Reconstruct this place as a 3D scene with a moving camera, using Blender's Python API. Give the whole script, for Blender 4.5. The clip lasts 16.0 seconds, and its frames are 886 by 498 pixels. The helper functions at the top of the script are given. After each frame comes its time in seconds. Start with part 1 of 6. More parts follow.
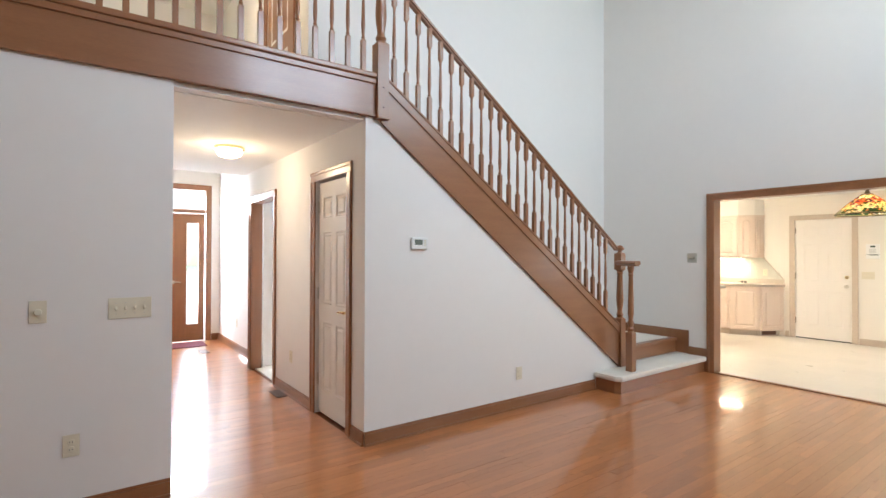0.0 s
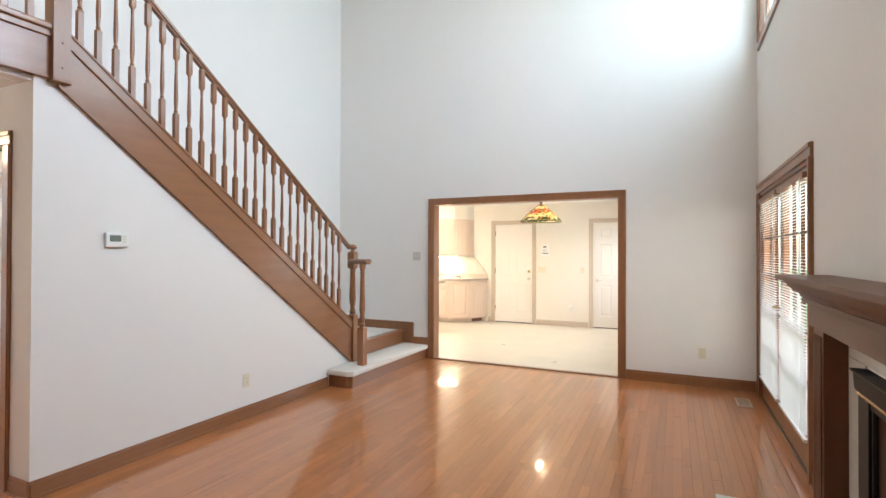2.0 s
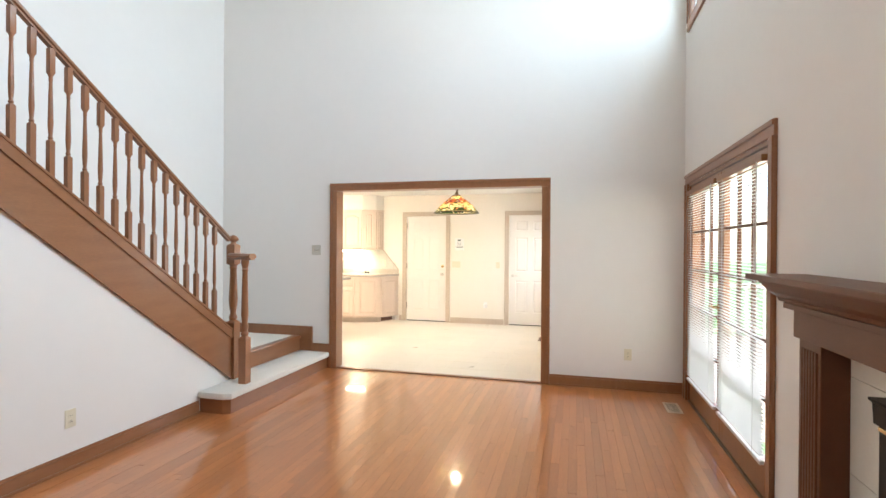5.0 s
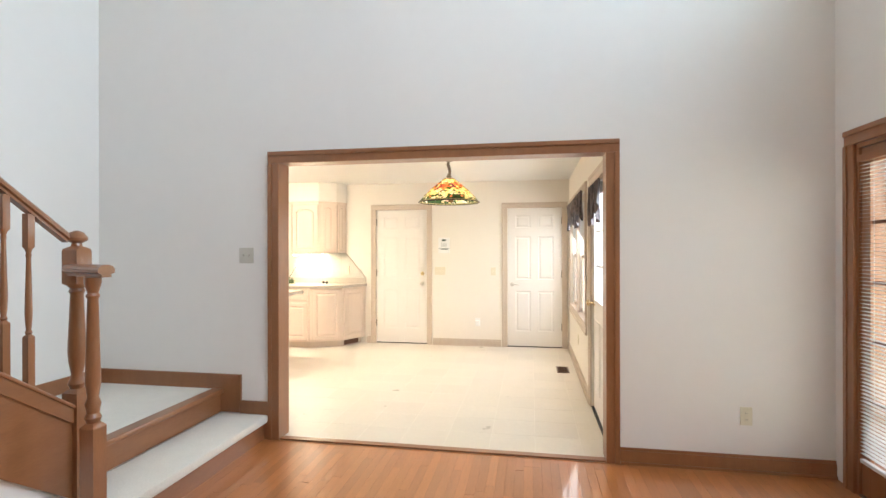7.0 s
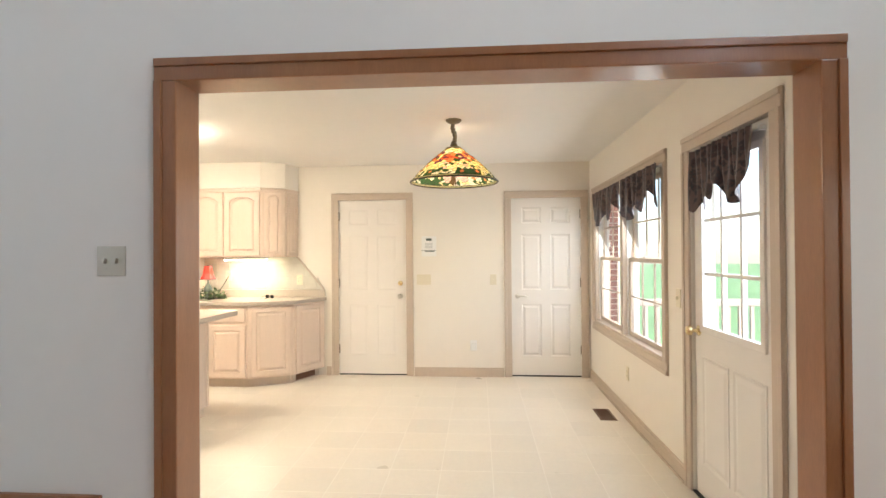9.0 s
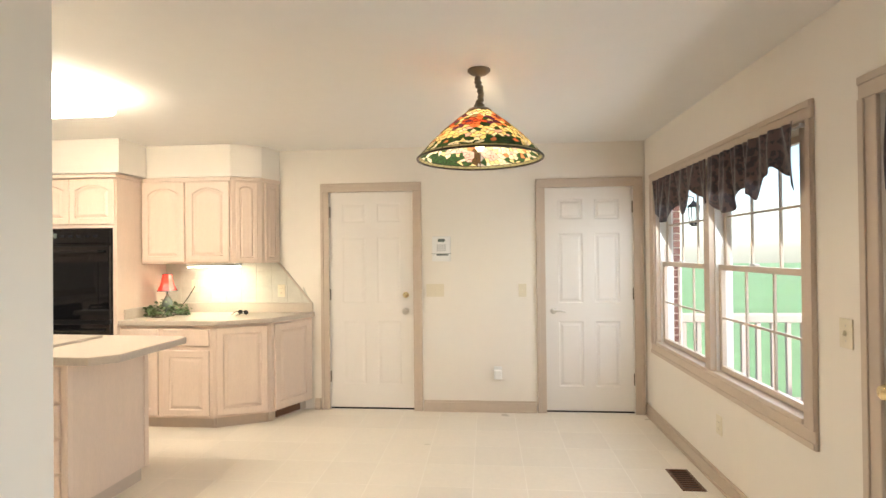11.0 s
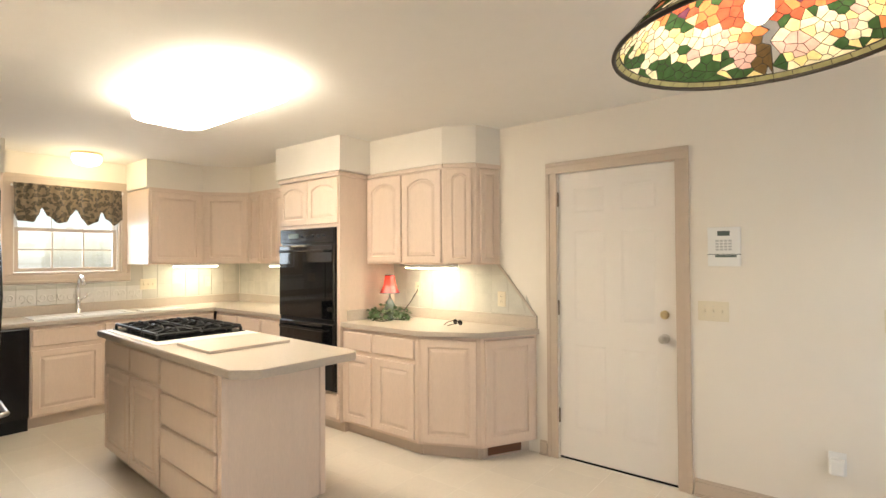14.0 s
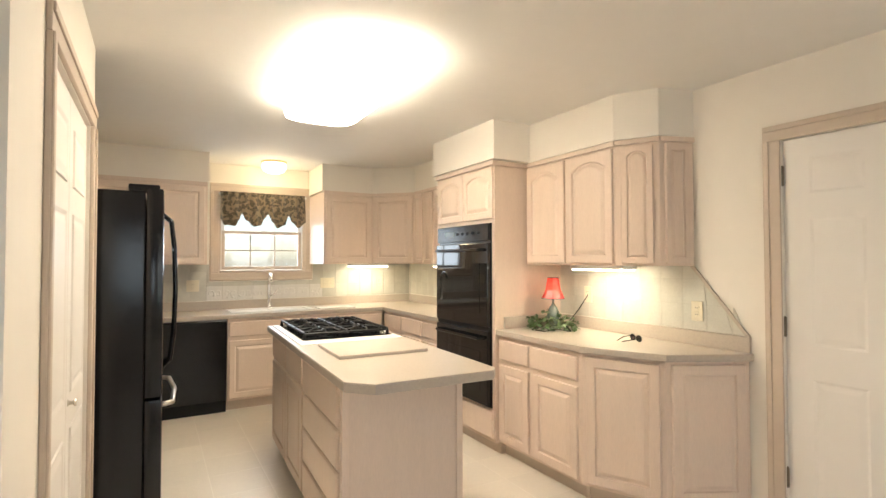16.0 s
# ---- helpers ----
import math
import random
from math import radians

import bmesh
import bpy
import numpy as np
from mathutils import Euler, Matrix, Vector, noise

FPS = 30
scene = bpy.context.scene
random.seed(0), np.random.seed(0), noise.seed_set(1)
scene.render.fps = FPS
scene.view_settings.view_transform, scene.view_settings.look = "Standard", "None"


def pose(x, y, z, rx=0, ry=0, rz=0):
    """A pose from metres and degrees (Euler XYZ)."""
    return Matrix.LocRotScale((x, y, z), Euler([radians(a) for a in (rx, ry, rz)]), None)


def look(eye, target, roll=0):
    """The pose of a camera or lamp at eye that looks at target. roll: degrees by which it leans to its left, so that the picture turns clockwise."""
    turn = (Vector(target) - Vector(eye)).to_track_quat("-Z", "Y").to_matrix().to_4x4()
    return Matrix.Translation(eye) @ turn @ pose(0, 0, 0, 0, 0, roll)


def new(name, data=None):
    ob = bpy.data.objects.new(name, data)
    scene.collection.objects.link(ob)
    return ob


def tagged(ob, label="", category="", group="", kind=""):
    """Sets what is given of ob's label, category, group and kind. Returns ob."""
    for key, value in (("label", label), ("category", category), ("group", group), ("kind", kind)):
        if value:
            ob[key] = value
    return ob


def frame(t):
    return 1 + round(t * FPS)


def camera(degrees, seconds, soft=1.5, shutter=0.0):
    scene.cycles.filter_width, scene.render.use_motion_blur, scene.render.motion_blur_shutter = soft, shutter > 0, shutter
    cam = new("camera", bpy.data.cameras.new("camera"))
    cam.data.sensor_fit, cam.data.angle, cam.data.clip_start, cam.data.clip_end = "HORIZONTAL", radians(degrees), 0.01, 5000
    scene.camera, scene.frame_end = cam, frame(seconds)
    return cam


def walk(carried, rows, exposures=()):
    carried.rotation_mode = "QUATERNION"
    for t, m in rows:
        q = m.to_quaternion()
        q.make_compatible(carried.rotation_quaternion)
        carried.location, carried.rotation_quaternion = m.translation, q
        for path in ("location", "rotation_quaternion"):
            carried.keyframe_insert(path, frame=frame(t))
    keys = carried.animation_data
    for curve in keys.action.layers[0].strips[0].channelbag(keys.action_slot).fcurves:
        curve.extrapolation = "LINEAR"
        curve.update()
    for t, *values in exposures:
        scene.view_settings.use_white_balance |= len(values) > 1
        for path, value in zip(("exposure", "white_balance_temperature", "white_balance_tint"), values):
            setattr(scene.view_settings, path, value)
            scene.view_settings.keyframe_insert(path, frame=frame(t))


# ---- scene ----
cam = camera(83.3, 16.0)
PATH = [
    (0, (0.252, 0.234, 1.445), (1.43, 1.851, 1.463), 0.2),
    (0.5, (0.294, 0.221, 1.434), (1.656, 1.686, 1.457), 0.1),
    (1, (0.327, 0.208, 1.446), (1.875, 1.474, 1.464), 0.2),
    (1.5, (0.355, 0.193, 1.441), (2.057, 1.243, 1.461), 0.2),
    (2, (0.363, 0.194, 1.443), (2.175, 1.041, 1.46), 0.2),
    (2.5, (0.363, 0.167, 1.444), (2.234, 0.872, 1.461), 0.0),
    (3, (0.373, 0.156, 1.433), (2.276, 0.771, 1.452), -0.1),
    (3.5, (0.39, 0.174, 1.431), (2.306, 0.745, 1.448), -0.0),
    (4, (0.487, 0.219, 1.434), (2.409, 0.772, 1.443), 0.1),
    (6.5, (2.533, 1.082, 1.45), (4.492, 1.485, 1.443), 0.2),
    (7, (2.979, 1.307, 1.447), (4.949, 1.654, 1.447), -0.1),
    (7.5, (3.407, 1.53, 1.449), (5.389, 1.799, 1.449), 0.1),
    (8, (3.825, 1.716, 1.447), (5.814, 1.924, 1.45), -0.1),
    (8.5, (4.246, 1.881, 1.45), (6.238, 2.06, 1.456), -0.3),
    (9, (4.63, 2.023, 1.423), (6.625, 2.164, 1.439), -0.4),
    (11.5, (5.989, 2.175, 1.468), (7.978, 2.382, 1.483), -0.8),
    (12, (6.186, 2.163, 1.447), (8.154, 2.515, 1.470), -0.7),
    (12.5, (6.393, 2.128, 1.448), (8.312, 2.692, 1.477), -0.7),
    (13, (6.635, 2.044, 1.46), (8.464, 2.854, 1.483), -0.7),
    (13.5, (6.85, 2.031, 1.446), (8.558, 3.071, 1.484), -0.5),
    (14, (7.042, 2.059, 1.447), (8.606, 3.305, 1.48), -0.3),
    (14.5, (7.228, 2.106, 1.454), (8.625, 3.537, 1.49), -0.2),
    (15, (7.33, 2.176, 1.431), (8.587, 3.73, 1.479), -0.1),
    (15.5, (7.461, 2.226, 1.421), (8.572, 3.888, 1.473), -0.1),
    (16, (7.556, 2.306, 1.421), (8.559, 4.035, 1.469), -0.1),
]
walk(cam, [(t, look(eye, target, roll)) for t, eye, target, roll in PATH], exposures=[(0.0, 1.88), (2.5, 2.08), (4.0, 2.14), (6.5, 2.1), (8.0, 1.86), (9.0, 1.69), (11.5, 1.44), (13.5, 1.27), (16.0, 1.18)])
# ---- world and large lights ----
world = bpy.data.worlds.new("sky")
scene.world = world
world.use_nodes = True
wn, wl = world.node_tree.nodes, world.node_tree.links
sky = wn.new("ShaderNodeTexSky")
sky.sky_type, sky.sun_disc = "NISHITA", False
sky.sun_elevation, sky.sun_rotation = radians(52), radians(-90)
wl.new(sky.outputs[0], wn["Background"].inputs[0])
wn["Background"].inputs[1].default_value = 0.12


LEVEL = 0.39   # all lamps and window lights against the open sky


def lamp(name, kind, energy, color, m, size=None, size_y=None, radius=None, angle=None):
    d = bpy.data.lights.new(name, kind)
    d.energy, d.color = energy * (1.0 if kind == "SUN" else LEVEL), color
    if kind == "AREA":
        d.shape, d.size, d.size_y = "RECTANGLE", size, size_y
    if radius is not None:
        d.shadow_soft_size = radius
    if angle is not None:
        d.angle = radians(angle)
    ob = new(name, d)
    ob.matrix_world = m
    return ob


DAY, WARM = (0.75, 0.875, 1.0), (1.0, 0.80, 0.55)
lamp("sun", "SUN", 3.0, (1.0, 0.95, 0.88), look((-20, 2, 26), (0, 2, 0)), angle=0.5)
# daylight standing in the window openings
lamp("sky_upper_window", "AREA", 54, (0.63, 0.88, 1.0), look((5.25, -0.76, 4.3), (5.25, 1.2, 3.75)), 1.95, 1.3)
# daylight of the unseen window above the fireplace, added to brighten the room
lamp("sky_unseen_upper_window", "AREA", 118, (0.70, 0.83, 1.0), look((3.0, -0.76, 4.3), (3.0, 1.2, 3.9)), 1.85, 1.3)
lamp("sky_patio_door", "AREA", 20, (1.0, 0.93, 0.83), look((5.25, -0.80, 1.15), (5.25, 2, 0.9)), 1.9, 1.8)
lamp("sky_kitchen_window", "AREA", 25, (0.90, 0.95, 1.0), look((9.12, 0.60, 1.35), (9.12, 3, 0.2)), 1.9, 1.3)
lamp("sky_kitchen_door", "AREA", 10, DAY, look((7.27, 0.60, 1.45), (7.27, 3, 1.2)), 0.6, 0.9)
lamp("sky_sink_window", "AREA", 24, DAY, look((8.59, 8.15, 1.7), (8.59, 5, 1.4)), 0.85, 0.8)
lamp("sky_front_door", "AREA", 230, DAY, look((1.5, 9.38, 1.4), (1.5, 5, 0.6)), 0.85, 2.0)
# side room fill, added in an opening that stays out of view
lamp("fill_side_room", "AREA", 150, DAY, look((3.75, 9.38, 1.5), (3.0, 5, 0.9)), 0.7, 1.2)

# ---- materials ----


def mat(name, color, rough=0.5, metal=0.0, vary=0.0, vscale=3.0, stretch=(1, 1, 1), bump=0.0, bscale=60.0, coat=0.0,
        rnd=0.0, fine=0.0, island=False, spec=0.5, coat_rough=0.08, rough_vary=0.0, trans=0.0, sheen=0.0, dark=None):
    m = bpy.data.materials.new(name)
    m.use_nodes = True
    n, l = m.node_tree.nodes, m.node_tree.links
    b = n["Principled BSDF"]
    b.inputs["Base Color"].default_value = (*color, 1)
    b.inputs["Roughness"].default_value, b.inputs["Metallic"].default_value = rough, metal
    b.inputs["Coat Weight"].default_value, b.inputs["Coat Roughness"].default_value = coat, coat_rough
    b.inputs["Specular IOR Level"].default_value = spec
    b.inputs["Transmission Weight"].default_value = trans
    b.inputs["Sheen Weight"].default_value = sheen
    tc = n.new("ShaderNodeTexCoord")
    mp = n.new("ShaderNodeMapping")
    mp.inputs["Scale"].default_value = stretch
    l.new(tc.outputs["Object"], mp.inputs["Vector"])
    if vary or rnd or fine:
        n1 = n.new("ShaderNodeTexNoise")
        n1.inputs["Scale"].default_value, n1.inputs["Detail"].default_value = vscale, 4
        l.new(mp.outputs[0], n1.inputs["Vector"])
        n2 = n.new("ShaderNodeTexNoise")
        n2.inputs["Scale"].default_value, n2.inputs["Detail"].default_value = vscale * 9, 6
        l.new(mp.outputs[0], n2.inputs["Vector"])
        s1 = n.new("ShaderNodeMath")
        s1.operation = "MULTIPLY_ADD"
        l.new(n1.outputs[0], s1.inputs[0])
        s1.inputs[1].default_value, s1.inputs[2].default_value = vary * 2, 1 - vary
        s2 = n.new("ShaderNodeMath")
        s2.operation = "MULTIPLY_ADD"
        l.new(n2.outputs[0], s2.inputs[0])
        s2.inputs[1].default_value, s2.inputs[2].default_value = fine * 2, 1 - fine
        s3 = n.new("ShaderNodeMath")
        s3.operation = "MULTIPLY"
        l.new(s1.outputs[0], s3.inputs[0]), l.new(s2.outputs[0], s3.inputs[1])
        value = s3
        if rnd:
            if island:
                src = n.new("ShaderNodeNewGeometry").outputs["Random Per Island"]
            else:
                src = n.new("ShaderNodeObjectInfo").outputs["Random"]
            s4 = n.new("ShaderNodeMath")
            s4.operation = "MULTIPLY_ADD"
            l.new(src, s4.inputs[0])
            s4.inputs[1].default_value, s4.inputs[2].default_value = rnd * 2, 1 - rnd
            s5 = n.new("ShaderNodeMath")
            s5.operation = "MULTIPLY"
            l.new(s3.outputs[0], s5.inputs[0]), l.new(s4.outputs[0], s5.inputs[1])
            value = s5
            # each piece takes its own stretch of grain
            off = n.new("ShaderNodeVectorMath")
            off.operation = "MULTIPLY_ADD"
            l.new(src, off.inputs[0])
            off.inputs[1].default_value = (37, 23, 11)
            l.new(mp.outputs[0], off.inputs[2])
            l.new(off.outputs[0], n1.inputs["Vector"]), l.new(off.outputs[0], n2.inputs["Vector"])
        if dark:
            mx = n.new("ShaderNodeMix")
            mx.data_type = "RGBA"
            mx.inputs["A"].default_value, mx.inputs["B"].default_value = (*dark, 1), (*color, 1)
            rng = n.new("ShaderNodeMapRange")
            rng.inputs["From Min"].default_value, rng.inputs["From Max"].default_value = 1 - vary - fine - rnd, 1 + 0.3 * (vary + fine + rnd)
            l.new(value.outputs[0], rng.inputs["Value"])
            l.new(rng.outputs[0], mx.inputs["Factor"])
            l.new(mx.outputs["Result"], b.inputs["Base Color"])
        else:
            mx = n.new("ShaderNodeVectorMath")
            mx.operation = "SCALE"
            mx.inputs[0].default_value = color
            l.new(value.outputs[0], mx.inputs["Scale"])
            l.new(mx.outputs[0], b.inputs["Base Color"])
        if rough_vary:
            rr = n.new("ShaderNodeMath")
            rr.operation = "MULTIPLY_ADD"
            l.new(n1.outputs[0], rr.inputs[0])
            rr.inputs[1].default_value, rr.inputs[2].default_value = rough_vary * 2, rough - rough_vary
            l.new(rr.outputs[0], b.inputs["Roughness"])
    if bump:
        nb = n.new("ShaderNodeTexNoise")
        nb.inputs["Scale"].default_value, nb.inputs["Detail"].default_value = bscale, 3
        l.new(mp.outputs[0], nb.inputs["Vector"])
        bp = n.new("ShaderNodeBump")
        bp.inputs["Strength"].default_value, bp.inputs["Distance"].default_value = bump, 0.002
        l.new(nb.outputs[0], bp.inputs["Height"])
        l.new(bp.outputs[0], b.inputs["Normal"])
    return m


def glow(name, color, strength):
    m = bpy.data.materials.new(name)
    m.use_nodes = True
    b = m.node_tree.nodes["Principled BSDF"]
    b.inputs["Base Color"].default_value = (0.9, 0.88, 0.82, 1)
    b.inputs["Emission Color"].default_value = (*color, 1)
    b.inputs["Emission Strength"].default_value = strength * LEVEL
    return m


def clear_glass(name, tint=(1, 1, 1), gloss=0.07):
    m = bpy.data.materials.new(name)
    m.use_nodes = True
    n, l = m.node_tree.nodes, m.node_tree.links
    n.remove(n["Principled BSDF"])
    t, g, mx = n.new("ShaderNodeBsdfTransparent"), n.new("ShaderNodeBsdfGlossy"), n.new("ShaderNodeMixShader")
    t.inputs[0].default_value = (*tint, 1)
    g.inputs["Roughness"].default_value = 0.02
    mx.inputs[0].default_value = gloss
    l.new(t.outputs[0], mx.inputs[1]), l.new(g.outputs[0], mx.inputs[2])
    l.new(mx.outputs[0], n["Material Output"].inputs[0])
    return m


M_WALL = mat("wall_paint", (0.81, 0.77, 0.735), 0.75, vary=0.02, vscale=1.2, fine=0.015, bump=0.12, bscale=220)
M_KWALL = mat("kitchen_wall_paint", (0.80, 0.745, 0.66), 0.7, vary=0.02, vscale=1.2, fine=0.015, bump=0.12, bscale=220)
M_CEIL = mat("ceiling_paint", (0.80, 0.775, 0.73), 0.85, vary=0.02, vscale=1.0, fine=0.02, bump=0.3, bscale=120)
M_OAK = mat("oak_strip", (0.485, 0.176, 0.056), 0.28, vary=0.14, vscale=2.0, stretch=(1.2, 14, 14), fine=0.22, rnd=0.13,
            coat=0.7, coat_rough=0.06)
M_OAK_FAR = mat("oak_strip_joined", (0.485, 0.176, 0.056), 0.28, vary=0.14, vscale=2.0, stretch=(1.2, 14, 14), fine=0.22, rnd=0.13,
                coat=0.7, coat_rough=0.06, island=True)
M_SUB = mat("floor_joint", (0.20, 0.065, 0.024), 0.8)
M_WOOD = mat("stained_wood", (0.285, 0.117, 0.049), 0.30, vary=0.18, vscale=2.2, stretch=(1.5, 9, 9), fine=0.16, bump=0.04, bscale=30, coat=0.35, coat_rough=0.15)
M_WOODV = mat("stained_wood_upright", (0.285, 0.117, 0.049), 0.30, vary=0.18, vscale=2.2, stretch=(9, 9, 1.5), fine=0.16, bump=0.04, bscale=30, coat=0.35, coat_rough=0.15)
# Stained wood darkened: mantel shade and backlit muntins are put into the colour.
M_MANTEL = mat("shaded_stained_wood", (0.13, 0.047, 0.021), 0.45, vary=0.14, vscale=2.2, stretch=(1.5, 9, 9), fine=0.16, bump=0.04, bscale=30, coat=0.12, coat_rough=0.25, spec=0.3)
M_TAUPE = mat("taupe_trim", (0.55, 0.45, 0.355), 0.45, vary=0.04, vscale=3, fine=0.05, bump=0.04, bscale=60)
M_PICKLE = mat("pickled_oak", (0.70, 0.562, 0.455), 0.34, vary=0.045, vscale=2.5, stretch=(9, 9, 1.3), fine=0.09, bump=0.06, bscale=40, rnd=0.03)
M_DOOR = mat("door_paint", (0.78, 0.735, 0.68), 0.42, vary=0.02, vscale=2, fine=0.015, bump=0.03, bscale=90)
M_TILE = mat("floor_tile", (0.70, 0.635, 0.535), 0.30, vary=0.05, vscale=3.5, fine=0.05, rnd=0.03, bump=0.03, bscale=25, rough_vary=0.06)
M_GROUT2 = mat("splash_grout", (0.50, 0.48, 0.42), 0.9, vary=0.08, vscale=6)
M_GROUT = mat("grout", (0.80, 0.75, 0.66), 0.9, vary=0.08, vscale=6, fine=0.05)
M_SPLASH = mat("splash_tile", (0.53, 0.515, 0.45), 0.35, vary=0.16, vscale=9, fine=0.10, rnd=0.05, bump=0.05, bscale=40)
M_RELIEF = mat("relief_tile", (0.66, 0.64, 0.60), 0.4, vary=0.06, vscale=8, fine=0.05, bump=0.6, bscale=18, rnd=0.04)
M_COUNTER = mat("laminate", (0.47, 0.405, 0.335), 0.28, vary=0.03, vscale=8, fine=0.14, bump=0.02, bscale=150)
M_BLACK = mat("black_enamel", (0.005, 0.005, 0.006), 0.16, vary=0.05, vscale=4, spec=0.38, bump=0.08, bscale=160)
M_BLACKM = mat("black_iron", (0.009, 0.009, 0.009), 0.42, spec=0.22, bump=0.1, bscale=120)
M_DGLASS = mat("dark_glass", (0.006, 0.006, 0.007), 0.04, spec=0.5)
M_SMOKE = mat("smoked_fire_glass", (0.012, 0.006, 0.004), 0.22, spec=0.08)
M_CHROME = mat("chrome", (0.75, 0.74, 0.72), 0.14, metal=1.0)
M_NICKEL = mat("satin_nickel", (0.62, 0.58, 0.52), 0.28, metal=1.0)
M_BRASS = mat("brass", (0.80, 0.66, 0.40), 0.22, metal=1.0)
M_IVORY = mat("ivory_plastic", (0.72, 0.65, 0.50), 0.35)
M_WHITEP = mat("white_plastic", (0.80, 0.79, 0.76), 0.35)
M_KEY = mat("pale_grey_key", (0.50, 0.50, 0.49), 0.4)
M_GREY = mat("grey_display", (0.12, 0.15, 0.13), 0.2)
M_CARPET = mat("cream_carpet", (0.74, 0.68, 0.60), 0.95, vary=0.06, vscale=10, fine=0.14, bump=0.9, bscale=260, sheen=0.3)
M_HEARTH = mat("hearth_tile", (0.72, 0.69, 0.62), 0.18, vary=0.05, vscale=5, fine=0.04, rnd=0.03)
M_RUG = mat("red_rug", (0.13, 0.02, 0.035), 0.95, vary=0.25, vscale=30, fine=0.2, bump=0.6, bscale=300)
M_BRONZE = mat("aged_bronze", (0.20, 0.165, 0.12), 0.4, metal=0.75, vary=0.2, vscale=20)
M_LEAD = mat("lead_came", (0.03, 0.026, 0.022), 0.5, metal=0.6)
M_CONCRETE = mat("pale_concrete", (0.50, 0.48, 0.45), 0.9, vary=0.08, vscale=1.5, fine=0.08, bump=0.2, bscale=60)
M_REG = mat("brown_register", (0.14, 0.065, 0.035), 0.4, metal=0.4)
M_WREG = mat("cream_register", (0.60, 0.45, 0.33), 0.4)
M_PANE = clear_glass("window_pane")
M_VINYL = mat("white_vinyl", (0.80, 0.78, 0.74), 0.4)
M_BLIND = mat("blind_slat", (0.74, 0.74, 0.73), 0.45, trans=0.0)
M_LEAF = mat("ivy_leaf", (0.06, 0.11, 0.035), 0.5, vary=0.3, vscale=8, rnd=0.3, island=True)
M_GRASS = mat("lawn", (0.15, 0.27, 0.12), 0.95, vary=0.25, vscale=0.4, fine=0.3)
M_DECK = mat("deck_wood", (0.48, 0.41, 0.36), 0.8, vary=0.15, vscale=3, stretch=(9, 9, 1.5), fine=0.15)
M_BRICK = mat("brick", (0.15, 0.065, 0.05), 0.85, vary=0.2, vscale=8, fine=0.15, rnd=0.15, bump=0.3, bscale=60)
M_TREE = mat("tree_leaf", (0.09, 0.12, 0.07), 0.8, vary=0.3, vscale=0.6, rnd=0.3, island=True)
M_BARK = mat("bark", (0.09, 0.065, 0.045), 0.9, vary=0.3, vscale=4, bump=0.6, bscale=20)
M_TUBE = glow("fluorescent_lens", (1.0, 0.89, 0.72), 23.0)
M_DOME = glow("dome_glass", (1.0, 0.82, 0.52), 9.0)
M_UNDER = glow("under_cabinet_lens", (1.0, 0.90, 0.66), 44.0)


def floral(name, base, spots, scale):
    """A dark woven stuff with blotches of leaves and flowers."""
    m = mat(name, base, 0.9, bump=0.5, bscale=300, sheen=0.3)
    n, l = m.node_tree.nodes, m.node_tree.links
    v = n.new("ShaderNodeTexVoronoi")
    v.inputs["Scale"].default_value = scale
    nz = n.new("ShaderNodeTexNoise")
    nz.inputs["Scale"].default_value, nz.inputs["Detail"].default_value = scale * 0.8, 5
    tc = n.new("ShaderNodeTexCoord")
    l.new(tc.outputs["Object"], v.inputs["Vector"]), l.new(tc.outputs["Object"], nz.inputs["Vector"])
    r = n.new("ShaderNodeValToRGB")
    e = r.color_ramp.elements
    e[0].position, e[0].color = 0.35, (*base, 1)
    e[1].position, e[1].color = 0.72, (*spots[-1], 1)
    for i, c in enumerate(spots[:-1]):
        k = e.new(0.45 + 0.09 * i)
        k.color = (*c, 1)
    ad = n.new("ShaderNodeMath")
    ad.operation = "MULTIPLY_ADD"
    l.new(v.outputs["Distance"], ad.inputs[0])
    ad.inputs[1].default_value = 0.35
    l.new(nz.outputs[0], ad.inputs[2])
    l.new(ad.outputs[0], r.inputs[0])
    l.new(r.outputs[0], n["Principled BSDF"].inputs["Base Color"])
    return m


M_VALANCE = floral("dark_floral_cloth", (0.012, 0.010, 0.018), [(0.022, 0.016, 0.020), (0.055, 0.028, 0.030), (0.022, 0.024, 0.032), (0.10, 0.065, 0.06)], 36)
M_VALANCE2 = floral("brown_floral_cloth", (0.018, 0.017, 0.017), [(0.03, 0.028, 0.024), (0.10, 0.078, 0.048), (0.026, 0.024, 0.022), (0.17, 0.13, 0.085)], 30)


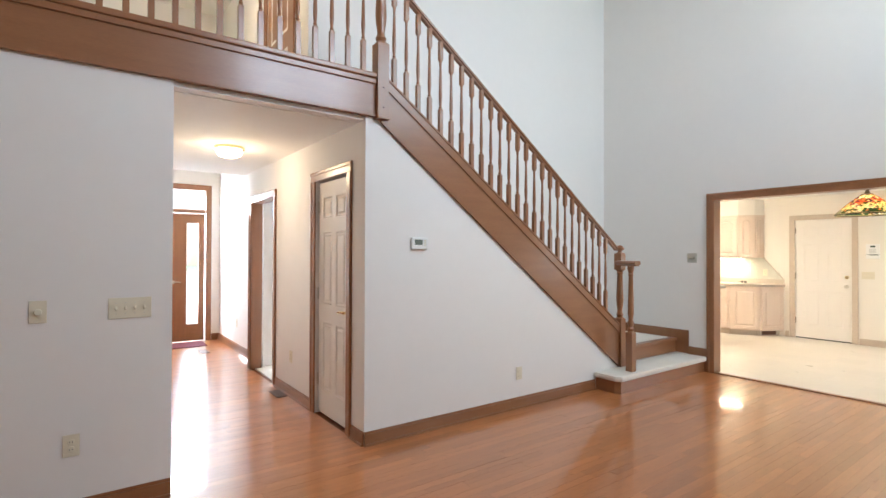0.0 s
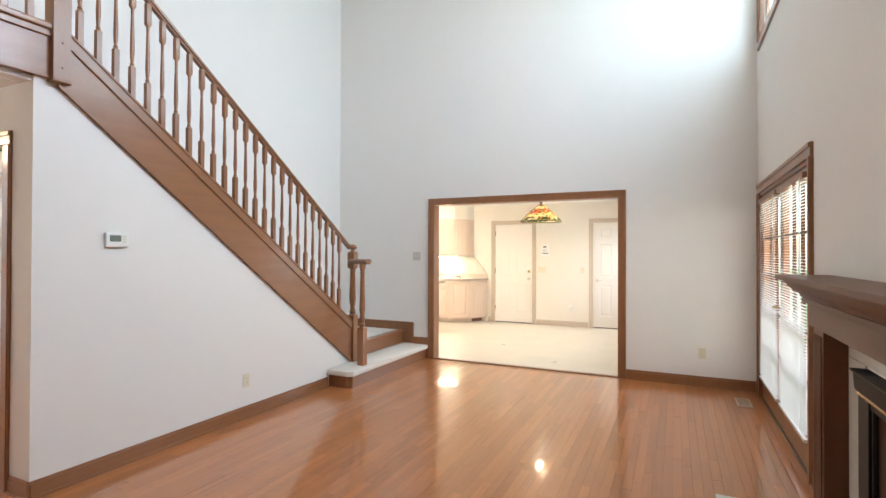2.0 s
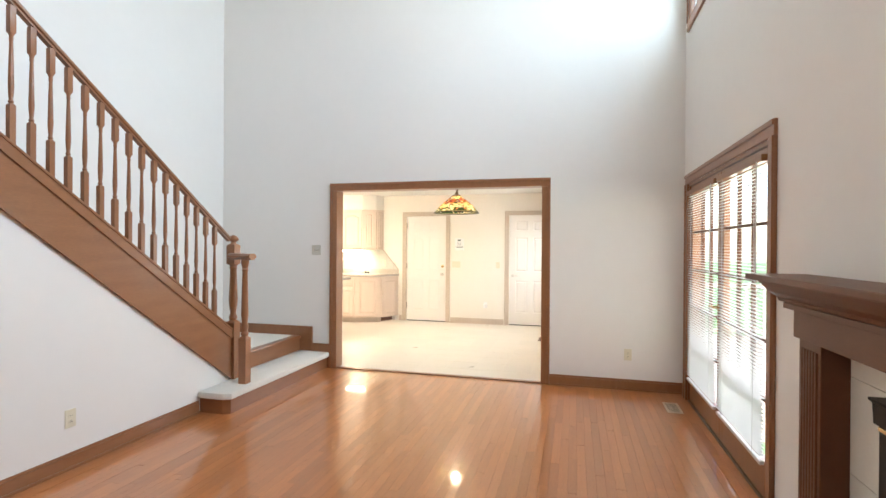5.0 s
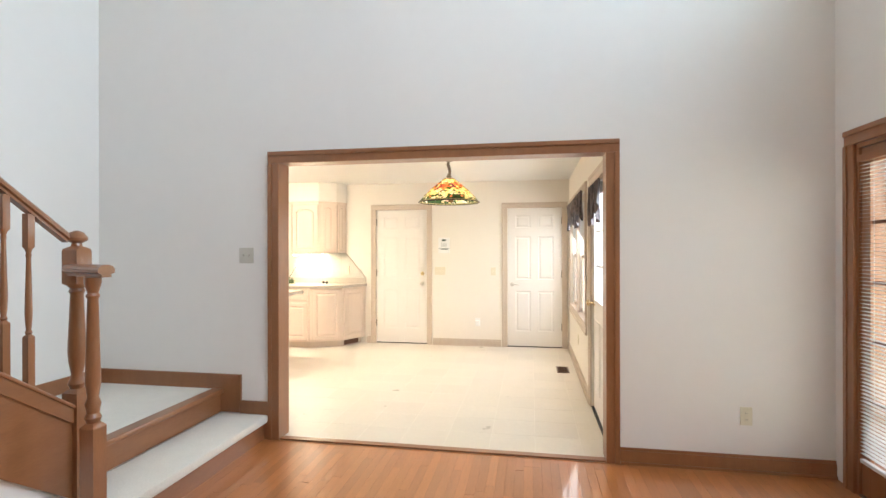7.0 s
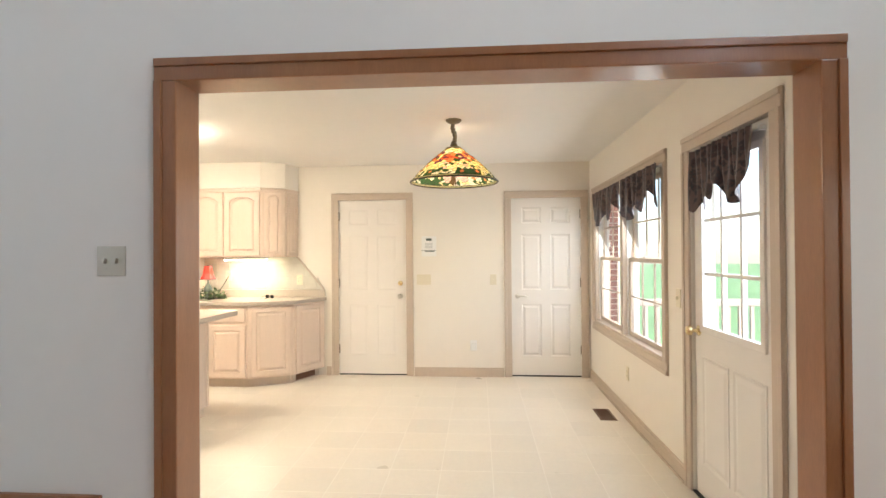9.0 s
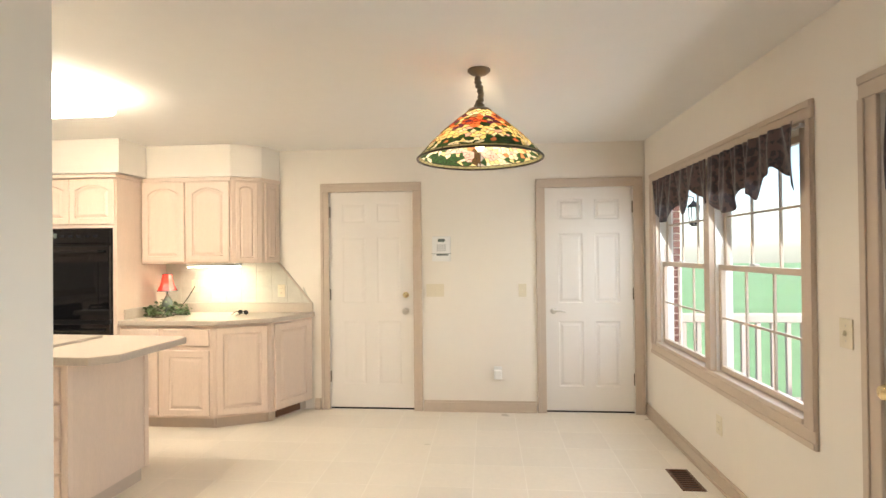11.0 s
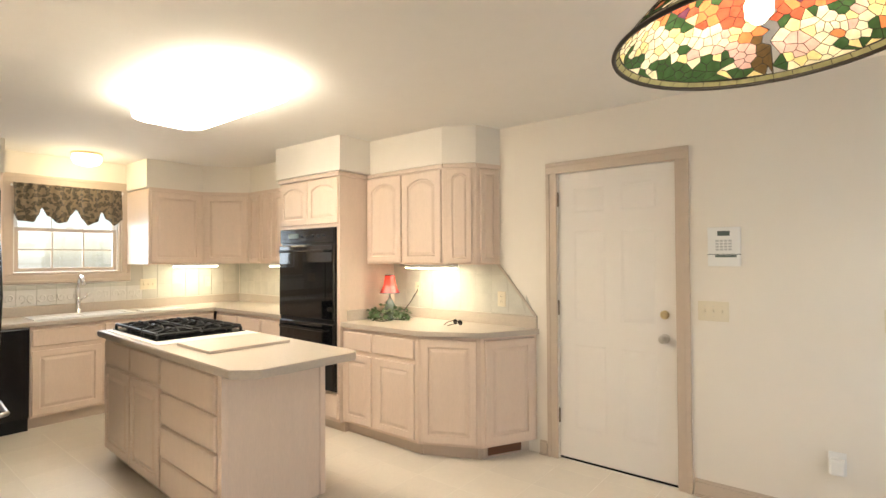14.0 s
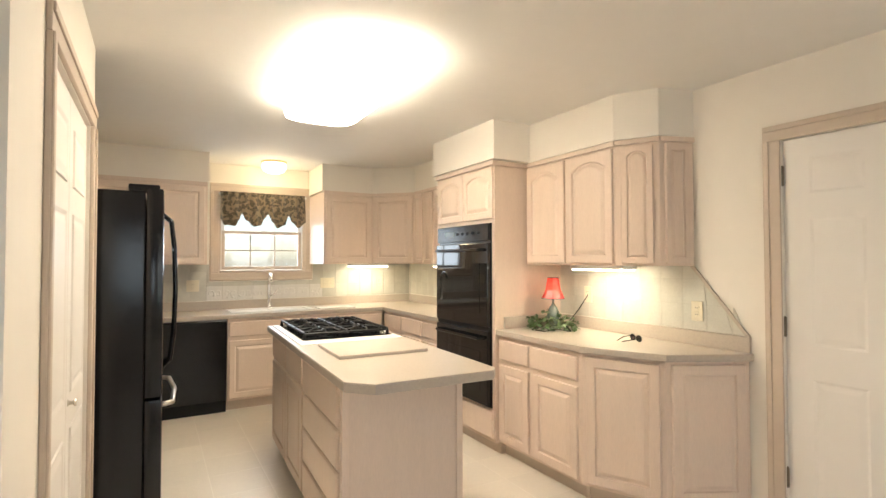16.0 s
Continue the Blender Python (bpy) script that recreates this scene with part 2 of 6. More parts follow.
def stained(name, color):
    """Opalescent glass: light comes through it in its own colour."""
    m = bpy.data.materials.new(name)
    m.use_nodes = True
    n, l = m.node_tree.nodes, m.node_tree.links
    b = n["Principled BSDF"]
    b.inputs["Roughness"].default_value = 0.15
    tr, mx = n.new("ShaderNodeBsdfTranslucent"), n.new("ShaderNodeMixShader")
    nz, hs = n.new("ShaderNodeTexNoise"), n.new("ShaderNodeVectorMath")
    nz.inputs["Scale"].default_value = 40
    tc = n.new("ShaderNodeTexCoord")
    l.new(tc.outputs["Object"], nz.inputs["Vector"])
    ma = n.new("ShaderNodeMath")
    ma.operation = "MULTIPLY_ADD"
    ma.inputs[1].default_value, ma.inputs[2].default_value = 0.8, 0.6
    l.new(nz.outputs[0], ma.inputs[0])
    hs.operation = "SCALE"
    hs.inputs[0].default_value = color
    l.new(ma.outputs[0], hs.inputs["Scale"])
    l.new(hs.outputs[0], b.inputs["Base Color"]), l.new(hs.outputs[0], tr.inputs[0])
    mx.inputs[0].default_value = 0.58
    l.new(b.outputs[0], mx.inputs[1]), l.new(tr.outputs[0], mx.inputs[2])
    l.new(mx.outputs[0], n["Material Output"].inputs[0])
    return m


GLASSES = [stained("glass_" + k, c) for k, c in (("green", (0.07, 0.15, 0.06)), ("moss", (0.42, 0.40, 0.22)), ("red", (0.62, 0.16, 0.09)), ("orange", (0.80, 0.33, 0.14)),
                                                ("yellow", (0.95, 0.84, 0.46)), ("cream", (0.97, 0.93, 0.74)), ("plum", (0.20, 0.07, 0.14)), ("rose", (0.86, 0.60, 0.56)), ("bark", (0.17, 0.11, 0.05)))]
M_REDSHADE = stained("red_lamp_shade", (0.56, 0.065, 0.05))

# ---- building helpers ----


def thing(name, x=0.0, y=0.0, z=0.0, rz=0.0, label="", category="", group="", kind=""):
    ob = new(name)
    ob.empty_display_size = 0.05
    ob.matrix_basis = pose(x, y, z, 0, 0, rz)
    return tagged(ob, label, category, group, kind)


def base_of(ob):
    m = Matrix()
    while ob:
        m = ob.matrix_basis @ m
        ob = ob.parent
    return m


def mesh_of(name, bm, material, smooth=False):
    me = bpy.data.meshes.new(name)
    bmesh.ops.recalc_face_normals(bm, faces=bm.faces)
    bm.to_mesh(me)
    bm.free()
    me.materials.append(material)
    if smooth:
        me.shade_smooth()
        if smooth == "auto":
            me.set_sharp_from_angle(angle=radians(35))
    return me


def part(name, bm, material, parent=None, label="", local=False, smooth=False):
    """Links a bmesh as one mesh object under a thing or a part; its points are given in the world, or in the thing's own axes."""
    if parent and not local:
        bmesh.ops.transform(bm, matrix=base_of(parent).inverted(), verts=bm.verts)
    ob = new(name, mesh_of(name, bm, material, smooth))
    ob.parent = parent
    if label:
        ob["label"] = label
    return ob


def piece(name, mesh, parent, m):
    """One more object on a mesh that alike pieces share."""
    ob = new(name, mesh)
    ob.parent = parent
    ob.matrix_basis = m
    return ob


def box(x0, y0, z0, x1, y1, z1, bevel=0.0, bm=None):
    b = bmesh.new()
    v = [b.verts.new(p) for p in ((x0, y0, z0), (x1, y0, z0), (x1, y1, z0), (x0, y1, z0), (x0, y0, z1), (x1, y0, z1), (x1, y1, z1), (x0, y1, z1))]
    for f in ((3, 2, 1, 0), (4, 5, 6, 7), (0, 1, 5, 4), (1, 2, 6, 5), (2, 3, 7, 6), (3, 0, 4, 7)):
        b.faces.new([v[i] for i in f])
    if bevel:
        bmesh.ops.bevel(b, geom=b.edges[:], offset=bevel, segments=2, affect="EDGES", profile=0.6)
    return join(bm, b)


def join(bm, other):
    if bm is None:
        return other
    me = bpy.data.meshes.new("join")
    other.to_mesh(me)
    other.free()
    bm.from_mesh(me)
    bpy.data.meshes.remove(me)
    return bm


def prism(points, z0, z1, bm=None, axis="z", bevel=0.0):
    """A prism on a polygon: in plan (axis z, points x, y), or upright along y (axis y, points x, z) or along x (axis x, points y, z)."""
    b = bmesh.new()

    def at(p, h):
        return {"z": (p[0], p[1], h), "y": (p[0], h, p[1]), "x": (h, p[0], p[1])}[axis]
    lo, hi = [b.verts.new(at(p, z0)) for p in points], [b.verts.new(at(p, z1)) for p in points]
    b.faces.new(lo[::-1]), b.faces.new(hi)
    for i in range(len(points)):
        j = (i + 1) % len(points)
        b.faces.new((lo[i], lo[j], hi[j], hi[i]))
    if bevel:
        bmesh.ops.recalc_face_normals(b, faces=b.faces)
        bmesh.ops.bevel(b, geom=b.edges[:], offset=bevel, segments=2, affect="EDGES", profile=0.6)
    return join(bm, b)


def lathe(profile, cx=0.0, cy=0.0, cz=0.0, n=16, bm=None, square=()):
    """Turns (radius, height) rows round a vertical axis. Rows listed in square are set out on a square instead."""
    b = bmesh.new()
    rings = []
    for k, (r, h) in enumerate(profile):
        ring = []
        for i in range(n):
            a = 2 * math.pi * (i + 0.5) / n
            c, s = math.cos(a), math.sin(a)
            q = r / max(abs(c), abs(s)) if k in square else r
            ring.append(b.verts.new((cx + q * c, cy + q * s, cz + h)))
        rings.append(ring)
    for a, c in zip(rings, rings[1:]):
        for i in range(n):
            b.faces.new((a[i], a[(i + 1) % n], c[(i + 1) % n], c[i]))
    b.faces.new(rings[0][::-1]), b.faces.new(rings[-1])
    return join(bm, b)


def tube(points, r, n=8, bm=None, radii=None):
    """A round bar along a line of points."""
    b = bmesh.new()
    pts = [Vector(p) for p in points]
    rings, side = [], None
    for i, p in enumerate(pts):
        d = (pts[min(i + 1, len(pts) - 1)] - pts[max(i - 1, 0)]).normalized()
        if side is None:
            side = d.orthogonal().normalized()
        side = (side - d * side.dot(d)).normalized()
        up = d.cross(side)
        q = radii[i] if radii else r
        rings.append([b.verts.new(p + q * (math.cos(2 * math.pi * k / n) * side + math.sin(2 * math.pi * k / n) * up)) for k in range(n)])
    for a, c in zip(rings, rings[1:]):
        for k in range(n):
            b.faces.new((a[k], a[(k + 1) % n], c[(k + 1) % n], c[k]))
    b.faces.new(rings[0][::-1]), b.faces.new(rings[-1])
    return join(bm, b)


def wall(name, axis, p0, p1, a0, a1, z0, z1, holes=(), material=None):
    """A wall from p0 to p1 thick, running from a0 to a1 along the other axis, with holes (a0, a1, z0, z1) through it."""
    cut = sorted({a0, a1, *[h[0] for h in holes], *[h[1] for h in holes]})
    cut_z = sorted({z0, z1, *[h[2] for h in holes], *[h[3] for h in holes]})
    cut, cut_z = [c for c in cut if a0 <= c <= a1], [c for c in cut_z if z0 <= c <= z1]
    b = bmesh.new()

    def solid(i, j):
        if not (0 <= i < len(cut) - 1 and 0 <= j < len(cut_z) - 1):
            return False
        a, z = (cut[i] + cut[i + 1]) / 2, (cut_z[j] + cut_z[j + 1]) / 2
        return not any(h[0] < a < h[1] and h[2] < z < h[3] for h in holes)

    def quad(*pts):
        b.faces.new([b.verts.new((p, a, z) if axis == "x" else (a, p, z)) for p, a, z in pts])
    for i in range(len(cut) - 1):
        for j in range(len(cut_z) - 1):
            if not solid(i, j):
                continue
            l, r, d, u = cut[i], cut[i + 1], cut_z[j], cut_z[j + 1]
            quad((p0, l, d), (p0, r, d), (p0, r, u), (p0, l, u)), quad((p1, l, d), (p1, r, d), (p1, r, u), (p1, l, u))
            if not solid(i - 1, j):
                quad((p0, l, d), (p1, l, d), (p1, l, u), (p0, l, u))
            if not solid(i + 1, j):
                quad((p0, r, d), (p1, r, d), (p1, r, u), (p0, r, u))
            if not solid(i, j - 1):
                quad((p0, l, d), (p0, r, d), (p1, r, d), (p1, l, d))
            if not solid(i, j + 1):
                quad((p0, l, u), (p0, r, u), (p1, r, u), (p1, l, u))
    bmesh.ops.remove_doubles(b, verts=b.verts, dist=1e-5)
    ob = part(name, b, material or M_WALL)
    return tagged(ob, "", "wall", "", "structure")


def frame_map(origin, u, n):
    """A matrix that sets local x along u, local y along the outward normal n and local z up, at origin."""
    u, n = Vector(u).normalized(), Vector(n).normalized()
    w = Vector((0, 0, 1))
    return Matrix(((u.x, n.x, w.x, origin[0]), (u.y, n.y, w.y, origin[1]), (u.z, n.z, w.z, origin[2]), (0, 0, 0, 1)))


def moulded(w, h, rings, arch=0.0, k=10):
    """A panel w by h in local x and z, built as nested outlines (inset, depth along y), the top edge of the inner ones arched."""
    b = bmesh.new()
    made = []
    for idx, (ins, dep) in enumerate(rings):
        a = arch if idx >= 2 else 0.0
        x0, x1, z0, z1 = ins, w - ins, ins, h - ins - a * 0.0
        pts = [(x0, z0), (x1, z0)]
        for i in range(k + 1):
            s = i / k
            x = x1 + (x0 - x1) * s
            drop = a * (abs(2 * s - 1) ** 2.2)
            pts.append((x, z1 - drop))
        made.append([b.verts.new((x, dep, z)) for x, z in pts])
    for p, q in zip(made, made[1:]):
        for i in range(len(p)):
            j = (i + 1) % len(p)
            b.faces.new((p[i], p[j], q[j], q[i]))
    b.faces.new(made[-1])
    back = [b.verts.new((v.co.x, 0, v.co.z)) for v in made[0]]
    for i in range(len(back)):
        j = (i + 1) % len(back)
        b.faces.new((back[i], back[j], made[0][j], made[0][i]))
    b.faces.new(back[::-1])
    return b


def placed(bm, m):
    bmesh.ops.transform(bm, matrix=m, verts=bm.verts)
    return bm


def casing(name, axis, face, out, a0, a1, z0, z1, w, material, t=0.018, bottom=False, parent=None):
    """Moulded trim round an opening (a0..a1, z0..z1) on the wall face; out is the way (+1 or -1) it stands proud."""
    top = parent or tagged(new(name), "", "trim", "", "structure")

    def bar(nm, l, r, d, u):
        q0, q1 = face, face + out * t
        lo, hi = min(q0, q1), max(q0, q1)
        b = box(*((lo, l, d, hi, r, u) if axis == "x" else (l, lo, d, r, hi, u)), bevel=0.005)
        # a raised bead along the outer third
        q2, q3 = face + out * t * 0.9, face + out * t * 1.45
        lo, hi = min(q2, q3), max(q2, q3)
        if r - l > u - d:
            dd, uu = (u - (u - d) * 0.38, u - 0.003) if nm != "bottom_casing" else (d + 0.003, d + (u - d) * 0.38)
            b = box(*((lo, l + 0.003, dd, hi, r - 0.003, uu) if axis == "x" else (l + 0.003, lo, dd, r - 0.003, hi, uu)), bevel=0.004, bm=b)
        else:
            ll, rr = (l + 0.003, l + (r - l) * 0.38) if (l + r) / 2 < (a0 + a1) / 2 else (r - (r - l) * 0.38, r - 0.003)
            b = box(*((lo, ll, d, hi, rr, u) if axis == "x" else (ll, lo, d, rr, hi, u)), bevel=0.004, bm=b)
        part(nm, b, material, top)
    bar("side_casing", a0 - w, a0, z0, z1)
    bar("side_casing", a1, a1 + w, z0, z1)
    bar("top_casing", a0 - w, a1 + w, z1, z1 + w)
    if bottom:
        bar("bottom_casing", a0 - w, a1 + w, z0 - w, z0)
    return top


def baseboard(name, axis, face, out, a0, a1, h, material, z=0.0, t=0.014):
    q = face + out * t
    lo, hi = min(face, q), max(face, q)
    b = box(*((lo, a0, z, hi, a1, z + h * 0.82) if axis == "x" else (a0, lo, z, a1, hi, z + h * 0.82)), bevel=0.002)
    q = face + out * t * 0.6
    lo, hi = min(face, q), max(face, q)
    b = box(*((lo, a0, z + h * 0.82, hi, a1, z + h) if axis == "x" else (a0, lo, z + h * 0.82, a1, hi, z + h)), bevel=0.003, bm=b)
    q = face + out * (t + 0.012)
    lo, hi = min(face + out * t, q), max(face + out * t, q)
    b = box(*((lo, a0, z, hi, a1, z + 0.018) if axis == "x" else (a0, lo, z, a1, hi, z + 0.018)), bevel=0.004, bm=b)
    return tagged(part(name, b, material), "", "baseboard", "", "structure")

# ---- large structure ----
XF, YS, YB, YW, XH = 6.50, 3.60, 4.78, -0.585, 1.98   # far wall, stair plane, stair back wall, window wall, hall wall
KX, KY, KN, KC, HI = 10.37, 0.76, 8.00, 2.45, 5.40      # kitchen far wall, window wall, sink wall, ceiling, high ceiling
wall("wall_far", "x", XF, XF + 0.12, YW - 0.12, KN, 0, HI, [(0.79, 3.206, -1, 2.116)])
wall("wall_windows", "y", YW - 0.14, YW, -3.0, XF, 0, HI, [(4.24, 6.29, -1, 2.06), (4.24, 6.29, 3.62, 5.0), (2.05, 3.95, 3.62, 5.0)])
wall("wall_rear", "x", -3.12, -3.0, YW - 0.14, YS + 0.12, 0, HI)
wall("wall_left", "y", YS, YS + 0.12, -3.0, 0.70, 0, 2.49)
wall("wall_stair_back", "y", YB, YB + 0.12, XH + 0.12, XF, 0, HI)
XY = 2.14   # foyer wall beyond the hall doorway
wall("wall_closet", "x", XH, XH + 0.12, YS + 0.10, 6.76, 0, HI, [(3.90, 4.57, -1, 2.09), (5.77, 6.65, -1, 2.09), (XH, YB, 2.5, HI)])
wall("wall_foyer", "x", XY, XY + 0.12, 6.70, 9.2, 0, HI)
wall("wall_hall_left", "x", 0.58, 0.70, YS + 0.12, 9.2, 0, 2.45)
wall("wall_front", "y", 9.2, 9.34, -3.0, 4.4, 0, HI, [(1.02, 1.93, -1, 2.47), (3.35, 4.10, 0.9, 2.15)])
wall("wall_upper_left", "x", -3.12, -3.0, YS + 0.12, 9.34, 2.4, HI)
# side room seen through the hall doorway
wall("wall_side_room_far", "x", 4.2, 4.3, YB + 0.12, 9.2, 0, HI)
tagged(part("ceiling_side_room", box(XY + 0.12, YB + 0.12, 2.45, 4.2, 9.2, 2.53, 0, box(XH + 0.12, YB + 0.12, 2.45, XY + 0.12, 6.70, 2.53)), M_CEIL), "", "ceiling", "", "structure")
# the wall under the stair
LO = lambda x: 2.489 - 0.7445 * (x - 2.042)
UP = lambda x: 2.785 - 0.7150 * (x - 2.160)
tagged(part("wall_under_stair", prism([(XH, 0), (5.18, 0), (5.18, 0.2), (XH, 2.56)], YS, YS + 0.10, axis="y"), M_WALL), "", "wall", "", "structure")
tagged(part("ceiling_living", box(-3.12, YW - 0.14, HI, XF + 0.12, 9.34, HI + 0.1), M_CEIL), "", "ceiling", "", "structure")
tagged(part("ceiling_hall", box(0.58, YS + 0.125, 2.45, XH, 7.0, 2.53), M_CEIL), "", "ceiling", "", "structure")
tagged(part("wall_header", box(0.70, YS + 0.02, 2.452, XH, YS + 0.124, 2.534), M_WALL), "", "wall", "", "structure")
tagged(part("floor_upper_hall", box(-3.0, YS + 0.02, 2.535, XH, 7.0, 2.77), M_CARPET), "", "floor", "", "structure")
# kitchen
wall("wall_kitchen_far", "x", KX, KX + 0.12, KY - 0.12, KN + 0.14, 0, 2.6, [(2.857, 3.655, -1, 2.045), (0.863, 1.645, -1, 2.045)], M_KWALL)
wall("wall_kitchen_windows", "y", KY - 0.14, KY, XF + 0.12, KX, 0, 2.6, [(6.86, 7.69, -1, 2.02), (8.135, 10.105, 0.675, 2.03)], M_KWALL)
wall("wall_sink", "y", KN, KN + 0.14, XF, KX, 0, 2.6, [(8.14, 9.04, 1.30, 2.16)], M_KWALL)
wall("wall_kitchen_near", "x", XF + 0.122, XF + 0.135, KY, KN, 0, KC, [(0.79, 3.206, -1, 2.116)], M_KWALL)
PX, PY0, PY1 = 7.30, 3.60, 5.22
wall("wall_pantry", "x", PX - 0.1, PX, PY0, PY1, 0, KC, [(4.05, 5.06, -1, 2.04)], M_KWALL)
wall("wall_pantry_end", "y", PY0, PY0 + 0.1, XF + 0.135, PX - 0.1, 0, KC, (), M_KWALL)
wall("wall_pantry_side", "y", PY1 - 0.1, PY1, XF + 0.135, PX - 0.1, 0, KC, (), M_KWALL)
tagged(part("ceiling_kitchen", box(XF + 0.12, KY - 0.14, KC, KX + 0.12, KN + 0.14, KC + 0.1), M_CEIL), "", "ceiling", "", "structure")
tagged(part("doorway_jamb", box(XF - 0.004, 0.7905, 0, XF + 0.139, 0.806, 2.1, 0, box(XF - 0.004, 3.19, 0, XF + 0.139, 3.2055, 2.1, 0,
            box(XF - 0.004, 0.7905, 2.1, XF + 0.139, 3.2055, 2.1155))), M_WOODV), "", "trim", "", "structure")
casing("doorway_casing_kitchen", "x", XF + 0.135, 1, 0.806, 3.19, 0, 2.10, 0.02, M_TAUPE, 0.012)
casing("doorway_casing", "x", XF, -1, 0.806, 3.19, 0, 2.10, 0.09, M_WOODV, 0.02)
tagged(part("threshold", box(XF - 0.01, 0.806, 0.0, XF + 0.05, 3.19, 0.012, 0.004), M_WOOD), "", "trim", "", "structure")
# soffits over the cabinets
SOF = [(10.01, 5.225), (10.01, 4.43), (10.14, 4.205), (KX, 4.135), (KX, 5.225)]
tagged(part("soffit_right", prism(SOF, 2.165, KC), M_KWALL), "", "soffit", "", "structure")
tagged(part("soffit_oven", box(9.675, 5.225, 2.165, KX, 6.13, KC), M_KWALL), "", "soffit", "", "structure")
UF = 7.46   # front of the cabinets on the sink wall
COR = [(9.08, UF), (9.64, UF), (10.0, UF - 0.33), (10.0, 6.13), (KX, 6.13), (KX, KN), (9.08, KN)]
tagged(part("soffit_corner", prism(COR, 2.165, KC), M_KWALL), "", "soffit", "", "structure")
tagged(part("soffit_left", box(XF + 0.135, UF, 2.165, 8.0, KN, KC), M_KWALL), "", "soffit", "", "structure")

# baseboards
baseboard("baseboard_stair_wall", "y", YS, -1, XH, 4.72, 0.105, M_WOOD)
baseboard("baseboard_left", "y", YS, -1, -3.0, 0.70, 0.105, M_WOOD)
baseboard("baseboard_far", "x", XF, -1, YW, 0.716, 0.11, M_WOODV)
baseboard("baseboard_windows", "y", YW, 1, 3.86, 4.15, 0.11, M_WOOD)
baseboard("baseboard_windows_rear", "y", YW, 1, -3.0, 1.75, 0.11, M_WOOD)
baseboard("baseboard_closet", "x", XH, -1, YS, 3.81, 0.105, M_WOODV)
baseboard("baseboard_hall", "x", XH, -1, 4.66, 5.68, 0.105, M_WOODV)
baseboard("baseboard_foyer", "x", XY, -1, 6.77, 9.2, 0.105, M_WOODV)
baseboard("baseboard_front", "y", 9.2, -1, 2.02, XY, 0.105, M_WOOD)
baseboard("baseboard_side_room", "x", 4.2, -1, 4.9, 9.2, 0.12, M_WOODV)
baseboard("baseboard_kitchen_far", "x", KX, -1, 1.737, 2.765, 0.105, M_TAUPE)
baseboard("baseboard_kitchen_corner", "x", KX, -1, 3.745, 3.80, 0.105, M_TAUPE)
baseboard("baseboard_kitchen_windows", "y", KY, 1, 7.78, KX, 0.105, M_TAUPE)
baseboard("baseboard_pantry", "x", PX, 1, PY0, 3.97, 0.105, M_TAUPE)

# ---- floors ----
tagged(part("ground", box(-60, -60, -0.6, 80, 80, -0.45), M_GRASS), "", "ground", "", "structure")
# Assumed paving, added as a bright ground beyond the front door glass.
tagged(part("pavement", box(-12, 9.36, -0.45, 16, 48, -0.12), M_CONCRETE), "", "pavement", "", "structure")
oak_floor = tagged(part("floor_oak", box(-3.1, YW - 0.14, -0.06, XF, 9.3, -0.012), M_SUB), "glossy red oak strip floor", "floor", "", "structure")
tagged(part("floor_side_room", box(XH + 0.05, YB + 0.1, -0.011, XY + 0.06, 6.72, 0.004, 0, box(XY + 0.06, YB + 0.1, -0.011, 4.2, 9.2, 0.004)), M_CARPET), "", "floor", "", "structure")
tile_floor = tagged(part("floor_tile", box(XF, KY - 0.14, -0.06, KX + 0.1, KN + 0.1, 0.0034), M_GROUT), "cream ceramic tile floor with pale grout", "floor", "", "structure")

# ---- doors ----


def knob(parent, m, material, lever=False):
    """A round knob or a lever on its rose, standing out along local y."""
    b = placed(lathe([(0.030, 0.0), (0.030, 0.006), (0.012, 0.012), (0.011, 0.035), (0.013, 0.038)] + ([] if lever else [(0.026, 0.045), (0.029, 0.058), (0.024, 0.070), (0.008, 0.075)]), n=16),
               Matrix.Rotation(radians(-90), 4, "X"))
    if lever:
        b = tube([(0, 0.036, 0), (0.03, 0.044, 0.003), (0.07, 0.046, 0.002), (0.105, 0.042, -0.010)], 0.009, 8, b, [0.010, 0.009, 0.008, 0.006])
    return part("handle", placed(b, m), material, parent, "metal handle", smooth="auto")


